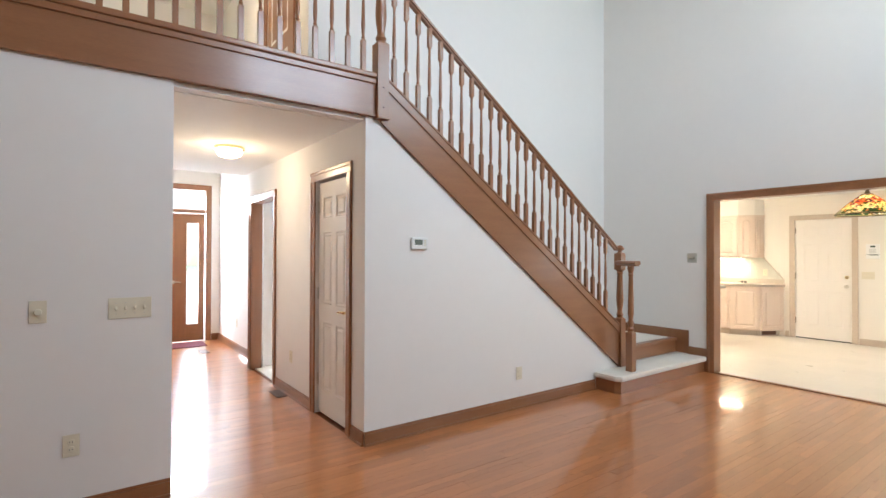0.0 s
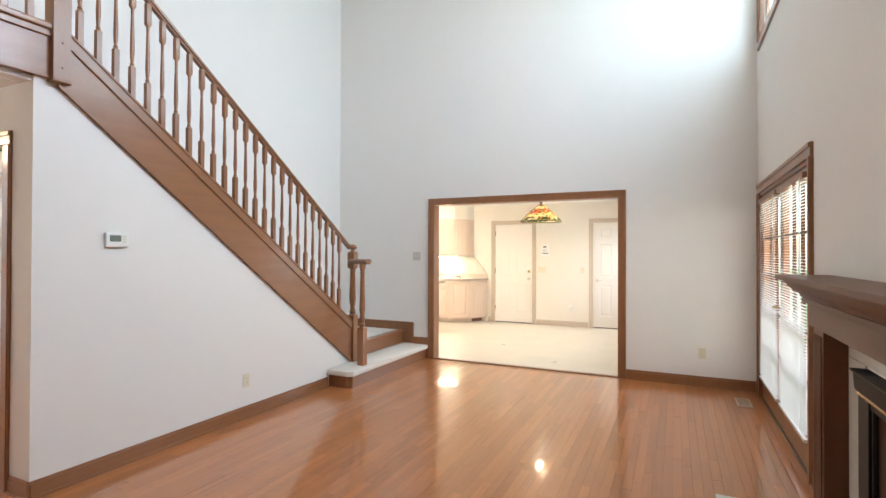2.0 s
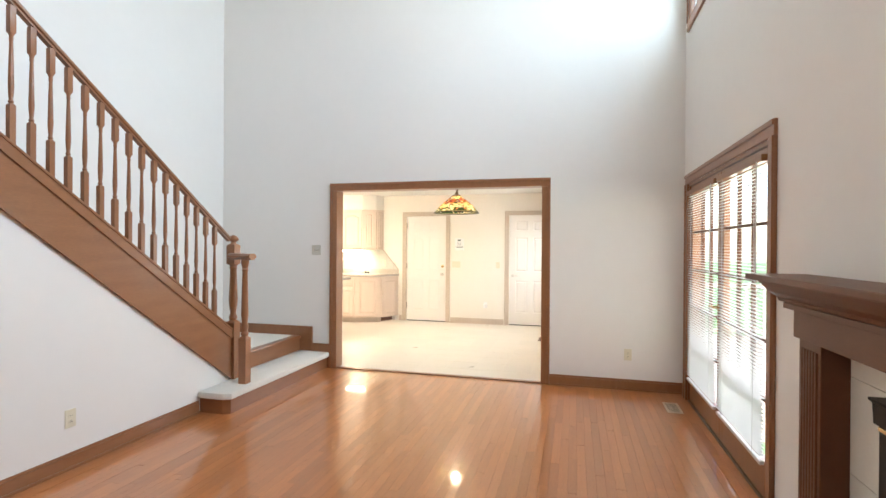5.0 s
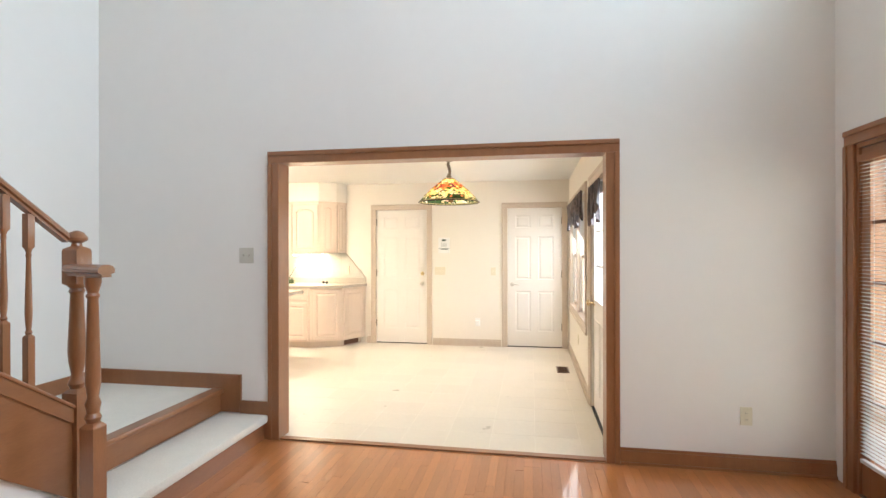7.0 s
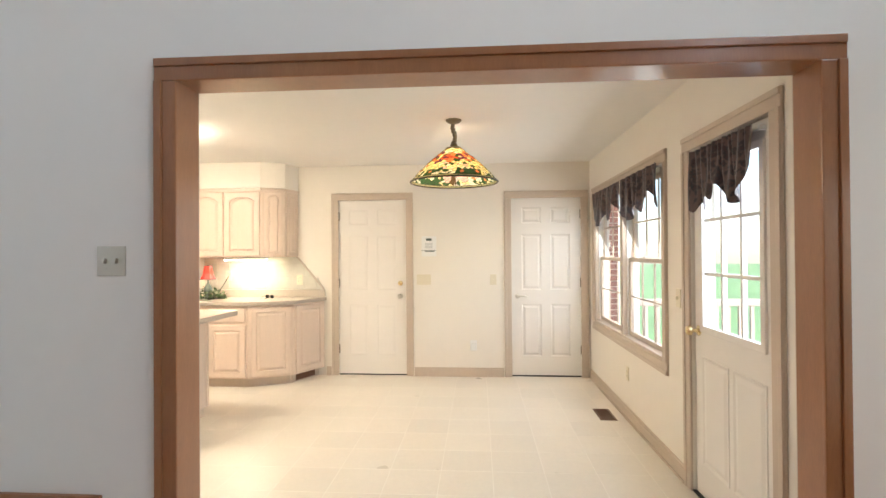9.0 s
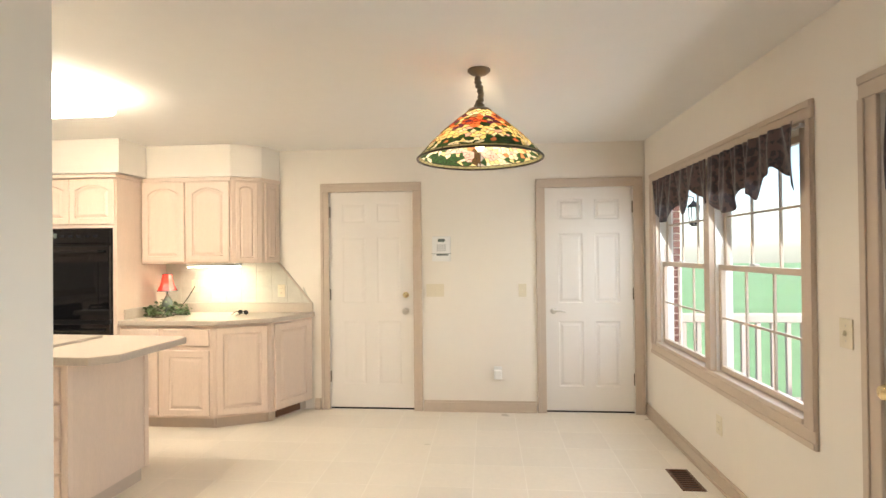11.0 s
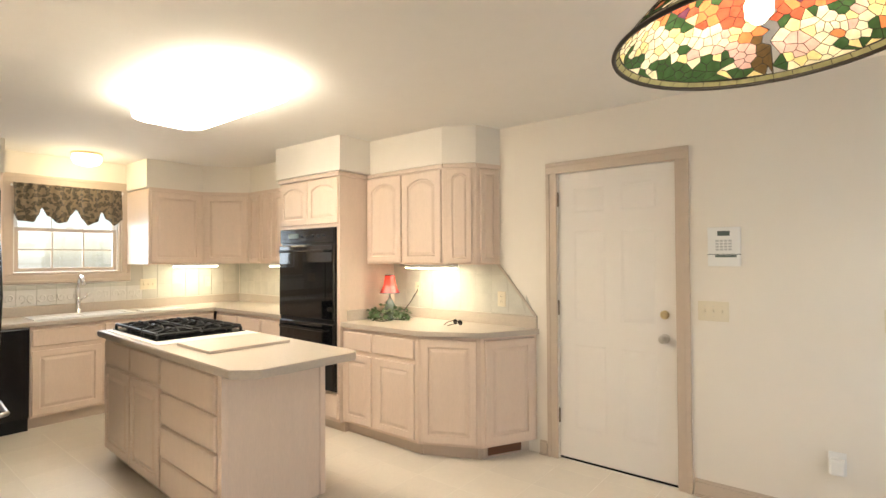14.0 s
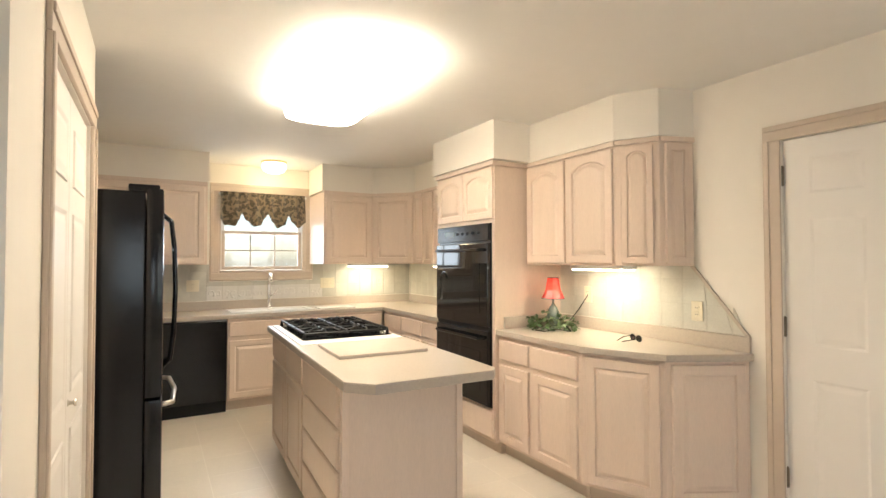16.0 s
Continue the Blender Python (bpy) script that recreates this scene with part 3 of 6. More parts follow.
def panel_door(name, m, w, h, panels, material, label, hinge_right=None, t=0.035, relief=1.0, hinge_z=(0.25, 1.02, 1.80)):
    """A panelled door leaf; local x runs along its width, local y out of its face, local z up."""
    d = thing(name, label=label, category="door", kind="structure")
    d.matrix_basis = m
    b = box(0, -t - 0.02, 0.008, w, -0.0125, h)
    xs = sorted({0.0, w, *[p[0] for p in panels], *[p[1] for p in panels]})
    zs = sorted({0.008, h, *[p[2] for p in panels], *[p[3] for p in panels]})
    for i in range(len(xs) - 1):
        for j in range(len(zs) - 1):
            cx, cz = (xs[i] + xs[i + 1]) / 2, (zs[j] + zs[j + 1]) / 2
            if not any(p[0] < cx < p[1] and p[2] < cz < p[3] for p in panels):
                b = box(xs[i], -0.0125, zs[j], xs[i + 1], 0.0, zs[j + 1], bm=b)
    part("leaf", b, material, d, local=True)
    for x0, x1, z0, z1 in panels:
        b = moulded(x1 - x0, z1 - z0, [(0.0, 0.0092), (0.004, 0.0092), (0.016, 0.0092 - 0.008 * relief), (0.022, 0.0092 - 0.008 * relief), (0.042, 0.0085), (0.046, 0.0088)])
        part("panel", placed(b, pose(x0, -0.0095, z0)), material, d, local=True)
    if hinge_right is not None:
        for z in hinge_z:
            x = w + 0.002 if hinge_right else -0.002
            sgn = 1 if hinge_right else -1
            b = lathe([(0.005, -0.006), (0.009, 0.0), (0.009, 0.095), (0.005, 0.101)], x, 0.008, z, 10)
            b = box(min(x, x + sgn * 0.012), -0.012, z + 0.002, max(x, x + sgn * 0.012), 0.003, z + 0.093, 0.001, b)
            part("hinge", b, M_NICKEL if name == "door_3" else M_BRONZE, d, local=True)
    return d


def six(w, h):
    s, c = 0.115 * w / 0.8, 0.10 * w / 0.8
    l, r = (s, (w - c) / 2), ((w + c) / 2, w - s)
    return [(*q, z0, z1) for q in (l, r) for z0, z1 in ((0.22, 0.82), (0.98, 1.62), (1.74, 1.93))]


# kitchen doors on the far wall: local x runs towards -y, the face looks to -x
d1 = panel_door("door_1", frame_map((KX + 0.02, 3.653, 0.012), (0, -1, 0), (-1, 0, 0)), 0.794, 2.03, six(0.794, 2.03), M_DOOR,
                "closed cream painted six-panel door with deadbolt", hinge_right=False, relief=0.34)
knob(d1, frame_map((KX + 0.02, 2.93, 0.925), (0, 1, 0), (-1, 0, 0)), M_NICKEL)
part("deadbolt", placed(lathe([(0.028, 0), (0.028, 0.012), (0.022, 0.018), (0.006, 0.02)], n=16), frame_map((KX + 0.02, 2.93, 1.075), (0, 1, 0), (-1, 0, 0)) @ pose(0, 0, 0, -90)), M_BRASS, d1, smooth="auto")
d2 = panel_door("door_2", frame_map((KX + 0.02, 1.643, 0.012), (0, -1, 0), (-1, 0, 0)), 0.778, 2.03, six(0.778, 2.03), M_DOOR,
                "closed cream painted six-panel door with lever handle", hinge_right=True, relief=1.4)
knob(d2, frame_map((KX + 0.02, 1.575, 0.925), (0, -1, 0), (-1, 0, 0)), M_NICKEL, True)
for nm, a, c in (("door_casing_1", 2.857, 3.655), ("door_casing_2", 0.863, 1.645)):
    casing(nm, "x", KX, -1, a, c, 0, 2.045, 0.082, M_TAUPE, 0.016)
    tagged(part("door_sill", box(KX + 0.024, a, 0.0, KX + 0.12, c, 0.0185), M_BLACKM), "", "trim", "", "structure")

# closet door in the hall: local x towards +y would mirror, so it runs towards -y
cd = panel_door("door_3", frame_map((XH + 0.03, 4.56, 0.012), (0, -1, 0), (-1, 0, 0)), 0.65, 2.06, six(0.65, 2.06), M_DOOR,
                "closed white six-panel closet door with lever handle", hinge_right=False, relief=1.5)
knob(cd, frame_map((XH + 0.03, 3.96, 0.96), (0, 1, 0), (-1, 0, 0)), M_BRASS, True)
casing("closet_casing", "x", XH, -1, 3.90, 4.57, 0, 2.09, 0.085, M_WOODV, 0.016)
casing("hall_doorway_casing", "x", XH, -1, 5.77, 6.65, 0, 2.06, 0.085, M_WOODV, 0.016)
tagged(part("hall_doorway_jamb", box(XH - 0.004, 6.634, 0, XH + 0.124, 6.655, 2.075, 0, box(XH - 0.004, 5.765, 0, XH + 0.124, 5.786, 2.075, 0,
            box(XH - 0.004, 5.765, 2.06, XH + 0.124, 6.655, 2.095))), M_WOODV), "", "trim", "", "structure")
# front door with its long glass and a light above
fd = thing("door_4", 1.475, 9.22, 0, label="stained wood front door with a tall narrow glass", category="door", kind="structure")
part("leaf", box(1.04, 9.215, 0.01, 1.645, 9.255, 2.08, 0, box(1.825, 9.215, 0.01, 1.915, 9.255, 2.08, 0, box(1.645, 9.215, 0.01, 1.825, 9.255, 0.28, 0, box(1.645, 9.215, 1.93, 1.825, 9.255, 2.08)))), M_WOODV, fd)
part("glass", box(1.645, 9.232, 0.28, 1.825, 9.238, 1.93), M_PANE, fd).visible_shadow = False
for a, c, d, u in ((1.632, 1.65, 0.265, 1.945), (1.82, 1.838, 0.265, 1.945), (1.65, 1.82, 0.265, 0.285), (1.65, 1.82, 1.925, 1.945)):
    part("glass_bead", box(a, 9.208, d, c, 9.217, u, 0.003), M_WOODV, fd)
part("rail", box(1.02, 9.212, 2.085, 1.93, 9.30, 2.15, 0.003), M_WOOD, fd)
part("transom_glass", box(1.04, 9.24, 2.15, 1.91, 9.246, 2.45), M_PANE, fd).visible_shadow = False
knob(fd, frame_map((1.455, 9.215, 0.97), (1, 0, 0), (0, -1, 0)), M_NICKEL, True)
casing("front_door_casing", "y", 9.2, -1, 1.02, 1.93, 0, 2.47, 0.085, M_WOODV, 0.018)
ru = thing("door_mat", 1.45, 8.86, 0.0, label="small dark red woven entry rug by front door", category="rug")
part("pile", box(1.02, 8.62, 0.0, 1.86, 9.10, 0.012, 0.004), M_RUG, ru)

# bifold pantry door
bf = thing("door_5", PX, 4.55, 0, label="closed cream six-panel bifold pantry door", category="door", kind="structure")
for k, y0 in enumerate((4.055, 4.558)):
    for pz0, pz1 in ((0.17, 0.80), (0.93, 1.60), (1.70, 1.92)):
        part("panel", placed(moulded(0.34, pz1 - pz0, [(0.0, 0.0), (0.004, 0.006), (0.018, 0.0008), (0.024, 0.0008), (0.045, 0.006), (0.05, 0.0065)]),
                             frame_map((PX - 0.0139, y0 + 0.08 + 0.34, pz0), (0, -1, 0), (1, 0, 0))), M_DOOR, bf)
    part("leaf", box(PX - 0.045, y0, 0.015, PX - 0.014, y0 + 0.496, 2.03, 0.003), M_DOOR, bf)
part("pull", placed(lathe([(0.014, 0), (0.008, 0.006), (0.007, 0.016), (0.015, 0.022), (0.012, 0.028)], n=14), frame_map((PX - 0.014, 4.60, 0.90), (0, -1, 0), (1, 0, 0)) @ pose(0, 0, 0, -90)), M_NICKEL, bf, "small nickel pull", smooth="auto")
casing("pantry_casing", "x", PX, 1, 4.05, 5.06, 0, 2.04, 0.085, M_TAUPE, 0.016)

# ---- windows ----


def lattice(a0, a1, z0, z1, cols, rows, w, q0, q1, b=None):
    for i in range(1, cols):
        c = a0 + (a1 - a0) * i / cols
        b = box(c - w / 2, q0, z0, c + w / 2, q1, z1, bm=b)
    for j in range(1, rows):
        c = z0 + (z1 - z0) * j / rows
        b = box(a0, q0 + 0.001, c - w / 2, a1, q1 - 0.001, c + w / 2, bm=b)
    return b


def sash(parent, a0, a1, z0, z1, q0, q1, rail, cols, rows, material, mw=0.013):
    b = box(a0, q0, z0, a0 + rail, q1, z1, 0.003, box(a1 - rail, q0, z0, a1, q1, z1, 0.003))
    b = box(a0 + rail, q0, z0, a1 - rail, q1, z0 + rail, 0.003, box(a0 + rail, q0, z1 - rail, a1 - rail, q1, z1, 0.003, b))
    s = part("sash", b, material, parent)
    q = (q0 + q1) / 2
    part("muntins", lattice(a0 + rail, a1 - rail, z0 + rail, z1 - rail, cols, rows, mw, q - 0.006, q + 0.006), material, s, local=False)
    p = part("pane", box(a0 + rail, q - 0.003, z0 + rail, a1 - rail, q + 0.003, z1 - rail), M_PANE, s)
    p.visible_shadow = False
    return s


def double_hung(name, a0, a1, z0, z1, face, out, units, cols, rows, material, trim, label, w=0.085):
    """Double-hung windows set in a wall that runs along x; the face is the room side, out the way into the room."""
    t = thing(name, (a0 + a1) / 2, face, z0, label=label, category="window", kind="structure")
    ins = -out
    f = lambda d: face + ins * d

    def bx(l, d0, zz0, r, d1, zz1, bv=0.0, bm=None):
        q0, q1 = sorted((f(d0), f(d1)))
        return box(l, q0, zz0, r, q1, zz1, bv, bm)
    b = bx(a0, -0.002, z0, a0 + 0.02, 0.138, z1, 0, bx(a1 - 0.02, -0.002, z0, a1, 0.138, z1, 0, bx(a0 + 0.02, -0.002, z1 - 0.02, a1 - 0.02, 0.138, z1, 0)))
    part("window_frame", b, trim, t)
    part("window_sill", bx(a0 + 0.02, -0.012, z0, a1 - 0.02, 0.138, z0 + 0.025, 0.003), trim, t)
    span = (a1 - a0 - 0.04) / units
    for u in range(units):
        l, r = a0 + 0.02 + span * u, a0 + 0.02 + span * (u + 1)
        if u:
            part("mullion", bx(l - 0.04, -0.006, z0 + 0.025, l + 0.04, 0.13, z1 - 0.02, 0.004), trim, t)
        l2, r2 = l + (0.04 if u else 0.0), r - (0.04 if u < units - 1 else 0.0)
        mid = (z0 + z1) / 2
        q0, q1 = sorted((f(0.045), f(0.075)))
        sash(t, l2 + 0.012, r2 - 0.012, z0 + 0.03, mid + 0.018, q0, q1, 0.034, cols, rows, trim)
        q0, q1 = sorted((f(0.08), f(0.11)))
        sash(t, l2 + 0.012, r2 - 0.012, mid - 0.018, z1 - 0.022, q0, q1, 0.034, cols, rows, material)
        part("sash_lock", bx((l2 + r2) / 2 - 0.03, 0.02, mid + 0.02, (l2 + r2) / 2 + 0.03, 0.045, mid + 0.034, 0.004), M_NICKEL, t)
        for s in (l2, r2 - 0.012):
            part("jamb_liner", bx(s, 0.03, z0 + 0.025, s + 0.012, 0.13, z1 - 0.02), M_VINYL, t)
    casing(name + "_casing", "y", face, out, a0, a1, z0, z1, w, trim, 0.016, True)
    return t


double_hung("window_1", 8.135, 10.105, 0.675, 2.03, KY, 1, 2, 3, 2, M_TAUPE, M_TAUPE, "pair of double-hung windows with taupe frames and grilles")
double_hung("window_2", 8.14, 9.04, 1.30, 2.16, KN, -1, 1, 3, 2, M_VINYL, M_TAUPE, "double-hung kitchen window with white grilles above sink")
double_hung("window_3", 4.24, 6.29, 3.62, 5.0, YW, 1, 2, 3, 2, M_WOODV, M_WOODV, "high stained wood window above the patio doors")

# Unseen window, placed here to spread daylight over the far and stair walls.
double_hung("unseen_window_4", 2.05, 3.95, 3.62, 5.0, YW, 1, 2, 3, 2, M_WOODV, M_WOODV, "unseen high stained wood window placed above the fireplace for daylight")
# Unseen window, added so the side room looks daylit through the doorway.
double_hung("unseen_window_5", 3.35, 4.10, 0.9, 2.15, 9.2, -1, 1, 3, 2, M_VINYL, M_WOODV, "unseen side room window added to let daylight in")

# glazed kitchen door
kd = thing("door_6", 7.27, KY, 0, label="closed cream exterior door with nine-pane glass above panels", category="door", kind="structure")
gx0, gx1, gz0, gz1 = 6.975, 7.575, 0.99, 1.90
b = None
for a, d, c, u in ((6.864, 0.012, gx0, 2.015), (gx1, 0.012, 7.686, 2.015), (gx0, 0.012, gx1, gz0), (gx0, gz1, gx1, 2.015)):
    b = box(a, KY - 0.060, d, c, KY - 0.020, u, bm=b)
part("leaf", b, M_DOOR, kd)
for a in (6.95, 7.295):
    part("panel", placed(moulded(0.30, 0.62, [(0.0, 0.0), (0.004, 0.005), (0.018, 0.0008), (0.024, 0.0008), (0.045, 0.005), (0.05, 0.0055)]), frame_map((a + 0.30, KY - 0.0195, 0.20), (-1, 0, 0), (0, 1, 0))), M_DOOR, kd)
b = box(gx0 - 0.03, KY - 0.022, gz0 - 0.03, gx0 + 0.008, KY - 0.008, gz1 + 0.03, 0.004, box(gx1 - 0.008, KY - 0.022, gz0 - 0.03, gx1 + 0.03, KY - 0.008, gz1 + 0.03, 0.004))
b = box(gx0, KY - 0.022, gz0 - 0.03, gx1, KY - 0.008, gz0 + 0.008, 0.004, box(gx0, KY - 0.022, gz1 - 0.008, gx1, KY - 0.008, gz1 + 0.03, 0.004, b))
part("glass_frame", b, M_DOOR, kd)
part("muntins", lattice(gx0, gx1, gz0, gz1, 3, 3, 0.018, KY - 0.050, KY - 0.026), M_DOOR, kd)
part("glass", box(gx0, KY - 0.041, gz0, gx1, KY - 0.036, gz1), M_PANE, kd).visible_shadow = False
knob(kd, frame_map((7.64, KY - 0.02, 0.96), (-1, 0, 0), (0, 1, 0)), M_BRASS)
for z in (0.25, 1.02, 1.85):
    part("hinge", lathe([(0.007, 0), (0.008, 0.003), (0.008, 0.10), (0.007, 0.103)], 6.862, KY - 0.012, z, 8), M_NICKEL, kd)
casing("kitchen_door_casing", "y", KY, 1, 6.86, 7.69, 0, 2.02, 0.088, M_TAUPE, 0.016)
tagged(part("kitchen_door_sill", box(6.86, KY - 0.06, 0, 7.69, KY + 0.004, 0.012), M_BLACKM), "", "trim", "", "structure")

# patio doors with blinds
pd = thing("door_7", 5.265, YW, 0, label="pair of stained wood patio doors with glass grilles", category="door", kind="structure")
slat = mesh_of("slat", placed(box(-0.455, -0.0125, -0.0004, 0.455, 0.0125, 0.0004), pose(0, 0, 0, -4)), M_BLIND)
for k, (l, r) in enumerate(((4.262, 5.262), (5.268, 6.268))):
    b = box(l, YW - 0.055, 0.012, l + 0.075, YW - 0.012, 2.03, 0.003, box(r - 0.075, YW - 0.055, 0.012, r, YW - 0.012, 2.03, 0.003))
    b = box(l + 0.075, YW - 0.055, 0.012, r - 0.075, YW - 0.012, 0.22, 0.003, box(l + 0.075, YW - 0.055, 1.94, r - 0.075, YW - 0.012, 2.03, 0.003, b))
    lf = part("leaf", b, M_WOODV, pd)
    # the darker wood colours the muntins as seen against the light
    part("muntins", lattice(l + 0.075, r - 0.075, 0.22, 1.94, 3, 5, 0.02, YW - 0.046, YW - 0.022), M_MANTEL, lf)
    part("pane", box(l + 0.075, YW - 0.037, 0.22, r - 0.075, YW - 0.033, 1.94), M_PANE, lf).visible_shadow = False
    c = (l + r) / 2
    bl = thing("window_blind", c, YW + 0.012, 1.98, label="white horizontal slat blind lowered over patio door glass", category="blind", group="patio door blinds")
    part("headrail", box(c - 0.465, YW - 0.010, 1.945, c + 0.465, YW + 0.032, 1.985, 0.004), M_WOOD, bl, "wood-coloured headrail")
    n = 78
    for i in range(n):
        piece("slat", slat, bl, pose(0, 0, -0.055 - i * 0.0215))
    part("bottom_rail", box(c - 0.455, YW, 0.215, c + 0.455, YW + 0.025, 0.237, 0.003), M_BLIND, bl)
    for dx in (-0.33, 0.33):
        part("ladder_cord", tube([(c + dx, YW + 0.0255, 0.23), (c + dx, YW + 0.0255, 1.95)], 0.0012, 5), M_BLIND, bl)
    part("tilt_wand", tube([(c - 0.40, YW + 0.036, 1.95), (c - 0.40, YW + 0.038, 1.25)], 0.004, 6), M_BLIND, bl)
b = box(4.24, YW - 0.138, 0, 4.26, YW + 0.002, 2.06, 0, box(6.27, YW - 0.138, 0, 6.29, YW + 0.002, 2.06, 0, box(4.26, YW - 0.138, 2.035, 6.27, YW + 0.002, 2.06)))
part("door_frame", b, M_WOODV, pd)
part("sill", box(4.26, YW - 0.13, 0, 6.27, YW + 0.004, 0.011), M_BRONZE, pd)
knob(pd, frame_map((5.305, YW - 0.012, 1.0), (1, 0, 0), (0, 1, 0)), M_BRASS, True)
casing("patio_casing", "y", YW, 1, 4.24, 6.29, 0, 2.06, 0.092, M_WOODV, 0.02)

# ---- stair ----
stair = thing("staircase", 3.6, 4.2, 0, label="straight carpeted staircase with stained wood stringer and low landing", category="staircase", kind="structure")
RISE, RUN, X0 = 0.185, 0.254, 5.20
part("landing", box(X0, 3.70, 0, XF, YB, 0.365, 0.0), M_CARPET, stair)
part("landing_riser", box(X0 + 0.001, 3.675, 0.19, XF - 0.016, 3.70, 0.335), M_WOOD, stair)
part("landing_nosing", box(X0, 3.65, 0.335, XF - 0.016, 3.745, 0.372, 0.012), M_WOOD, stair)
b = prism([(4.70, 3.34), (4.74, 3.275), (6.485, 3.275), (6.485, 3.675), (5.19, 3.675), (5.19, 3.595), (4.70, 3.595)], 0.13, 0.19, bevel=0.022)
part("first_tread", b, M_CARPET, stair, "cream carpeted bullnose tread", smooth="auto")
part("first_riser", prism([(4.74, 3.37), (4.77, 3.31), (6.485, 3.31), (6.485, 3.674), (5.18, 3.674), (5.18, 3.598), (4.74, 3.598)], 0.0, 0.132), M_WOOD, stair)
for i in range(13):
    x, z = X0 - RUN * i, 0.365 + RISE * (i + 1)
    if x - RUN < XH + 0.13:
        x1 = XH + 0.125
    else:
        x1 = x - RUN
    if x <= x1:
        break
    part("step", box(x1, YS + 0.101, z - RISE, x, YB, z, 0.006), M_CARPET, stair)
# stringer with its cap
sl = lambda x, k: UP(x) + k
xa, xb = 2.10, 5.13
part("stringer", prism([(xa, LO(xa)), (xb, LO(xb)), (xb, UP(xb) - 0.02), (xa, UP(xa) - 0.02)], YS - 0.022, YS - 0.001, axis="y"), M_WOOD, stair)
part("stringer_core", prism([(xa, LO(xa) + 0.05), (xb, LO(xb) + 0.05), (xb, UP(xb) - 0.021), (xa, UP(xa) - 0.021)], YS + 0.001, YS + 0.10, axis="y"), M_WOOD, stair)
b = prism([(xa, sl(xa, -0.098)), (xb, sl(xb, -0.098)), (xb, sl(xb, -0.02)), (xa, sl(xa, -0.02))], YS - 0.034, YS - 0.0225, axis="y", bevel=0.004)
b = prism([(xa, sl(xa, -0.022)), (xb, sl(xb, -0.022)), (xb, sl(xb, 0.0)), (xa, sl(xa, 0.0))], YS - 0.042, YS + 0.075, b, "y", bevel=0.006)
part("stringer_cap", b, M_WOOD, stair)
part("stringer_bead", prism([(xa, LO(xa) - 0.004), (xb, LO(xb) - 0.004), (xb, LO(xb) + 0.016), (xa, LO(xa) + 0.016)], YS - 0.028, YS - 0.0225, axis="y"), M_WOOD, stair)
# skirt board round the landing
b = box(XF - 0.016, 3.52, 0.19, XF - 0.001, YB - 0.001, 0.478, 0.004)
b = box(XF - 0.016, 3.28, 0.0, XF - 0.001, 3.519, 0.275, 0.004, b)
b = box(XF - 0.022, 3.51, 0.455, XF - 0.001, YB - 0.001, 0.482, 0.004, b)
b = box(XF - 0.022, 3.505, 0.26, XF - 0.001, 3.53, 0.482, 0.004, b)
b = box(XF - 0.022, 3.28, 0.26, XF - 0.001, 3.53, 0.284, 0.004, b)
b = box(5.19, YB - 0.016, 0.366, XF - 0.017, YB - 0.001, 0.482, 0.004, b)
part("skirt_board", b, M_WOODV, stair)

# balcony edge
bal = thing("balcony_fascia", 0, YS, 2.48, label="stained wood fascia board along the upper hall edge", category="trim", kind="structure")
part("board", box(-3.0, YS - 0.022, 2.485, 2.055, YS + 0.018, 2.735, 0.003), M_WOOD, bal)
b = box(-3.0, YS - 0.036, 2.725, 2.055, YS + 0.018, 2.765, 0.006, box(-3.0, YS - 0.05, 2.765, 2.055, YS + 0.09, 2.805, 0.010))
part("cap", box(-3.0, YS - 0.030, 2.478, 2.055, YS + 0.018, 2.496, 0.004, b), M_WOOD, bal)

# railings
H_B = 0.825
prof = [(0.0165, 0), (0.0165, 0.245), (0.0165, 0.25), (0.011, 0.262), (0.015, 0.272), (0.010, 0.283), (0.013, 0.31), (0.0155, 0.36), (0.0125, 0.50), (0.0095, 0.62),
        (0.012, 0.632), (0.010, 0.645), (0.0150, 0.66), (0.0165, 0.672), (0.0165, H_B)]
baluster = mesh_of("baluster", lathe(prof, n=12, square=(0, 1, 2, 13, 14)), M_WOODV, "auto")
rail_t = thing("stair_railing", 3.6, YS, 1.5, label="stained oak stair railing with turned balusters", category="railing")
RY = YS + 0.018
bx = base_of(rail_t).inverted()
for i in range(25):
    x = 2.235 + 0.1125 * i
    piece("baluster", baluster, rail_t, bx @ pose(x, RY, UP(x) - 0.012))
HR = lambda x: UP(x) + 0.815


def sweep_rail(p, q, w=0.030, h=0.055):
    """A handrail of rounded section between two points, upright."""
    p, q = Vector(p), Vector(q)
    d = (q - p).normalized()
    side = Vector((0, 0, 1)).cross(d).normalized()
    up = Vector((0, 0, 1))
    sec = [(-0.6, 0), (-0.6, 0.25), (-1.0, 0.36), (-1.05, 0.62), (-0.8, 0.88), (-0.35, 1.0), (0.35, 1.0), (0.8, 0.88), (1.05, 0.62), (1.0, 0.36), (0.6, 0.25), (0.6, 0)]
    b = bmesh.new()
    ends = [[b.verts.new(e + side * s * w + up * t * h) for s, t in sec] for e in (p, q)]
    for i in range(len(sec)):
        j = (i + 1) % len(sec)
        b.faces.new((ends[0][i], ends[0][j], ends[1][j], ends[1][i]))
    b.faces.new(ends[0][::-1]), b.faces.new(ends[1])
    return b


part("handrail", sweep_rail((2.12, RY, HR(2.12)), (5.12, RY, HR(5.12))), M_WOOD, rail_t, smooth="auto")
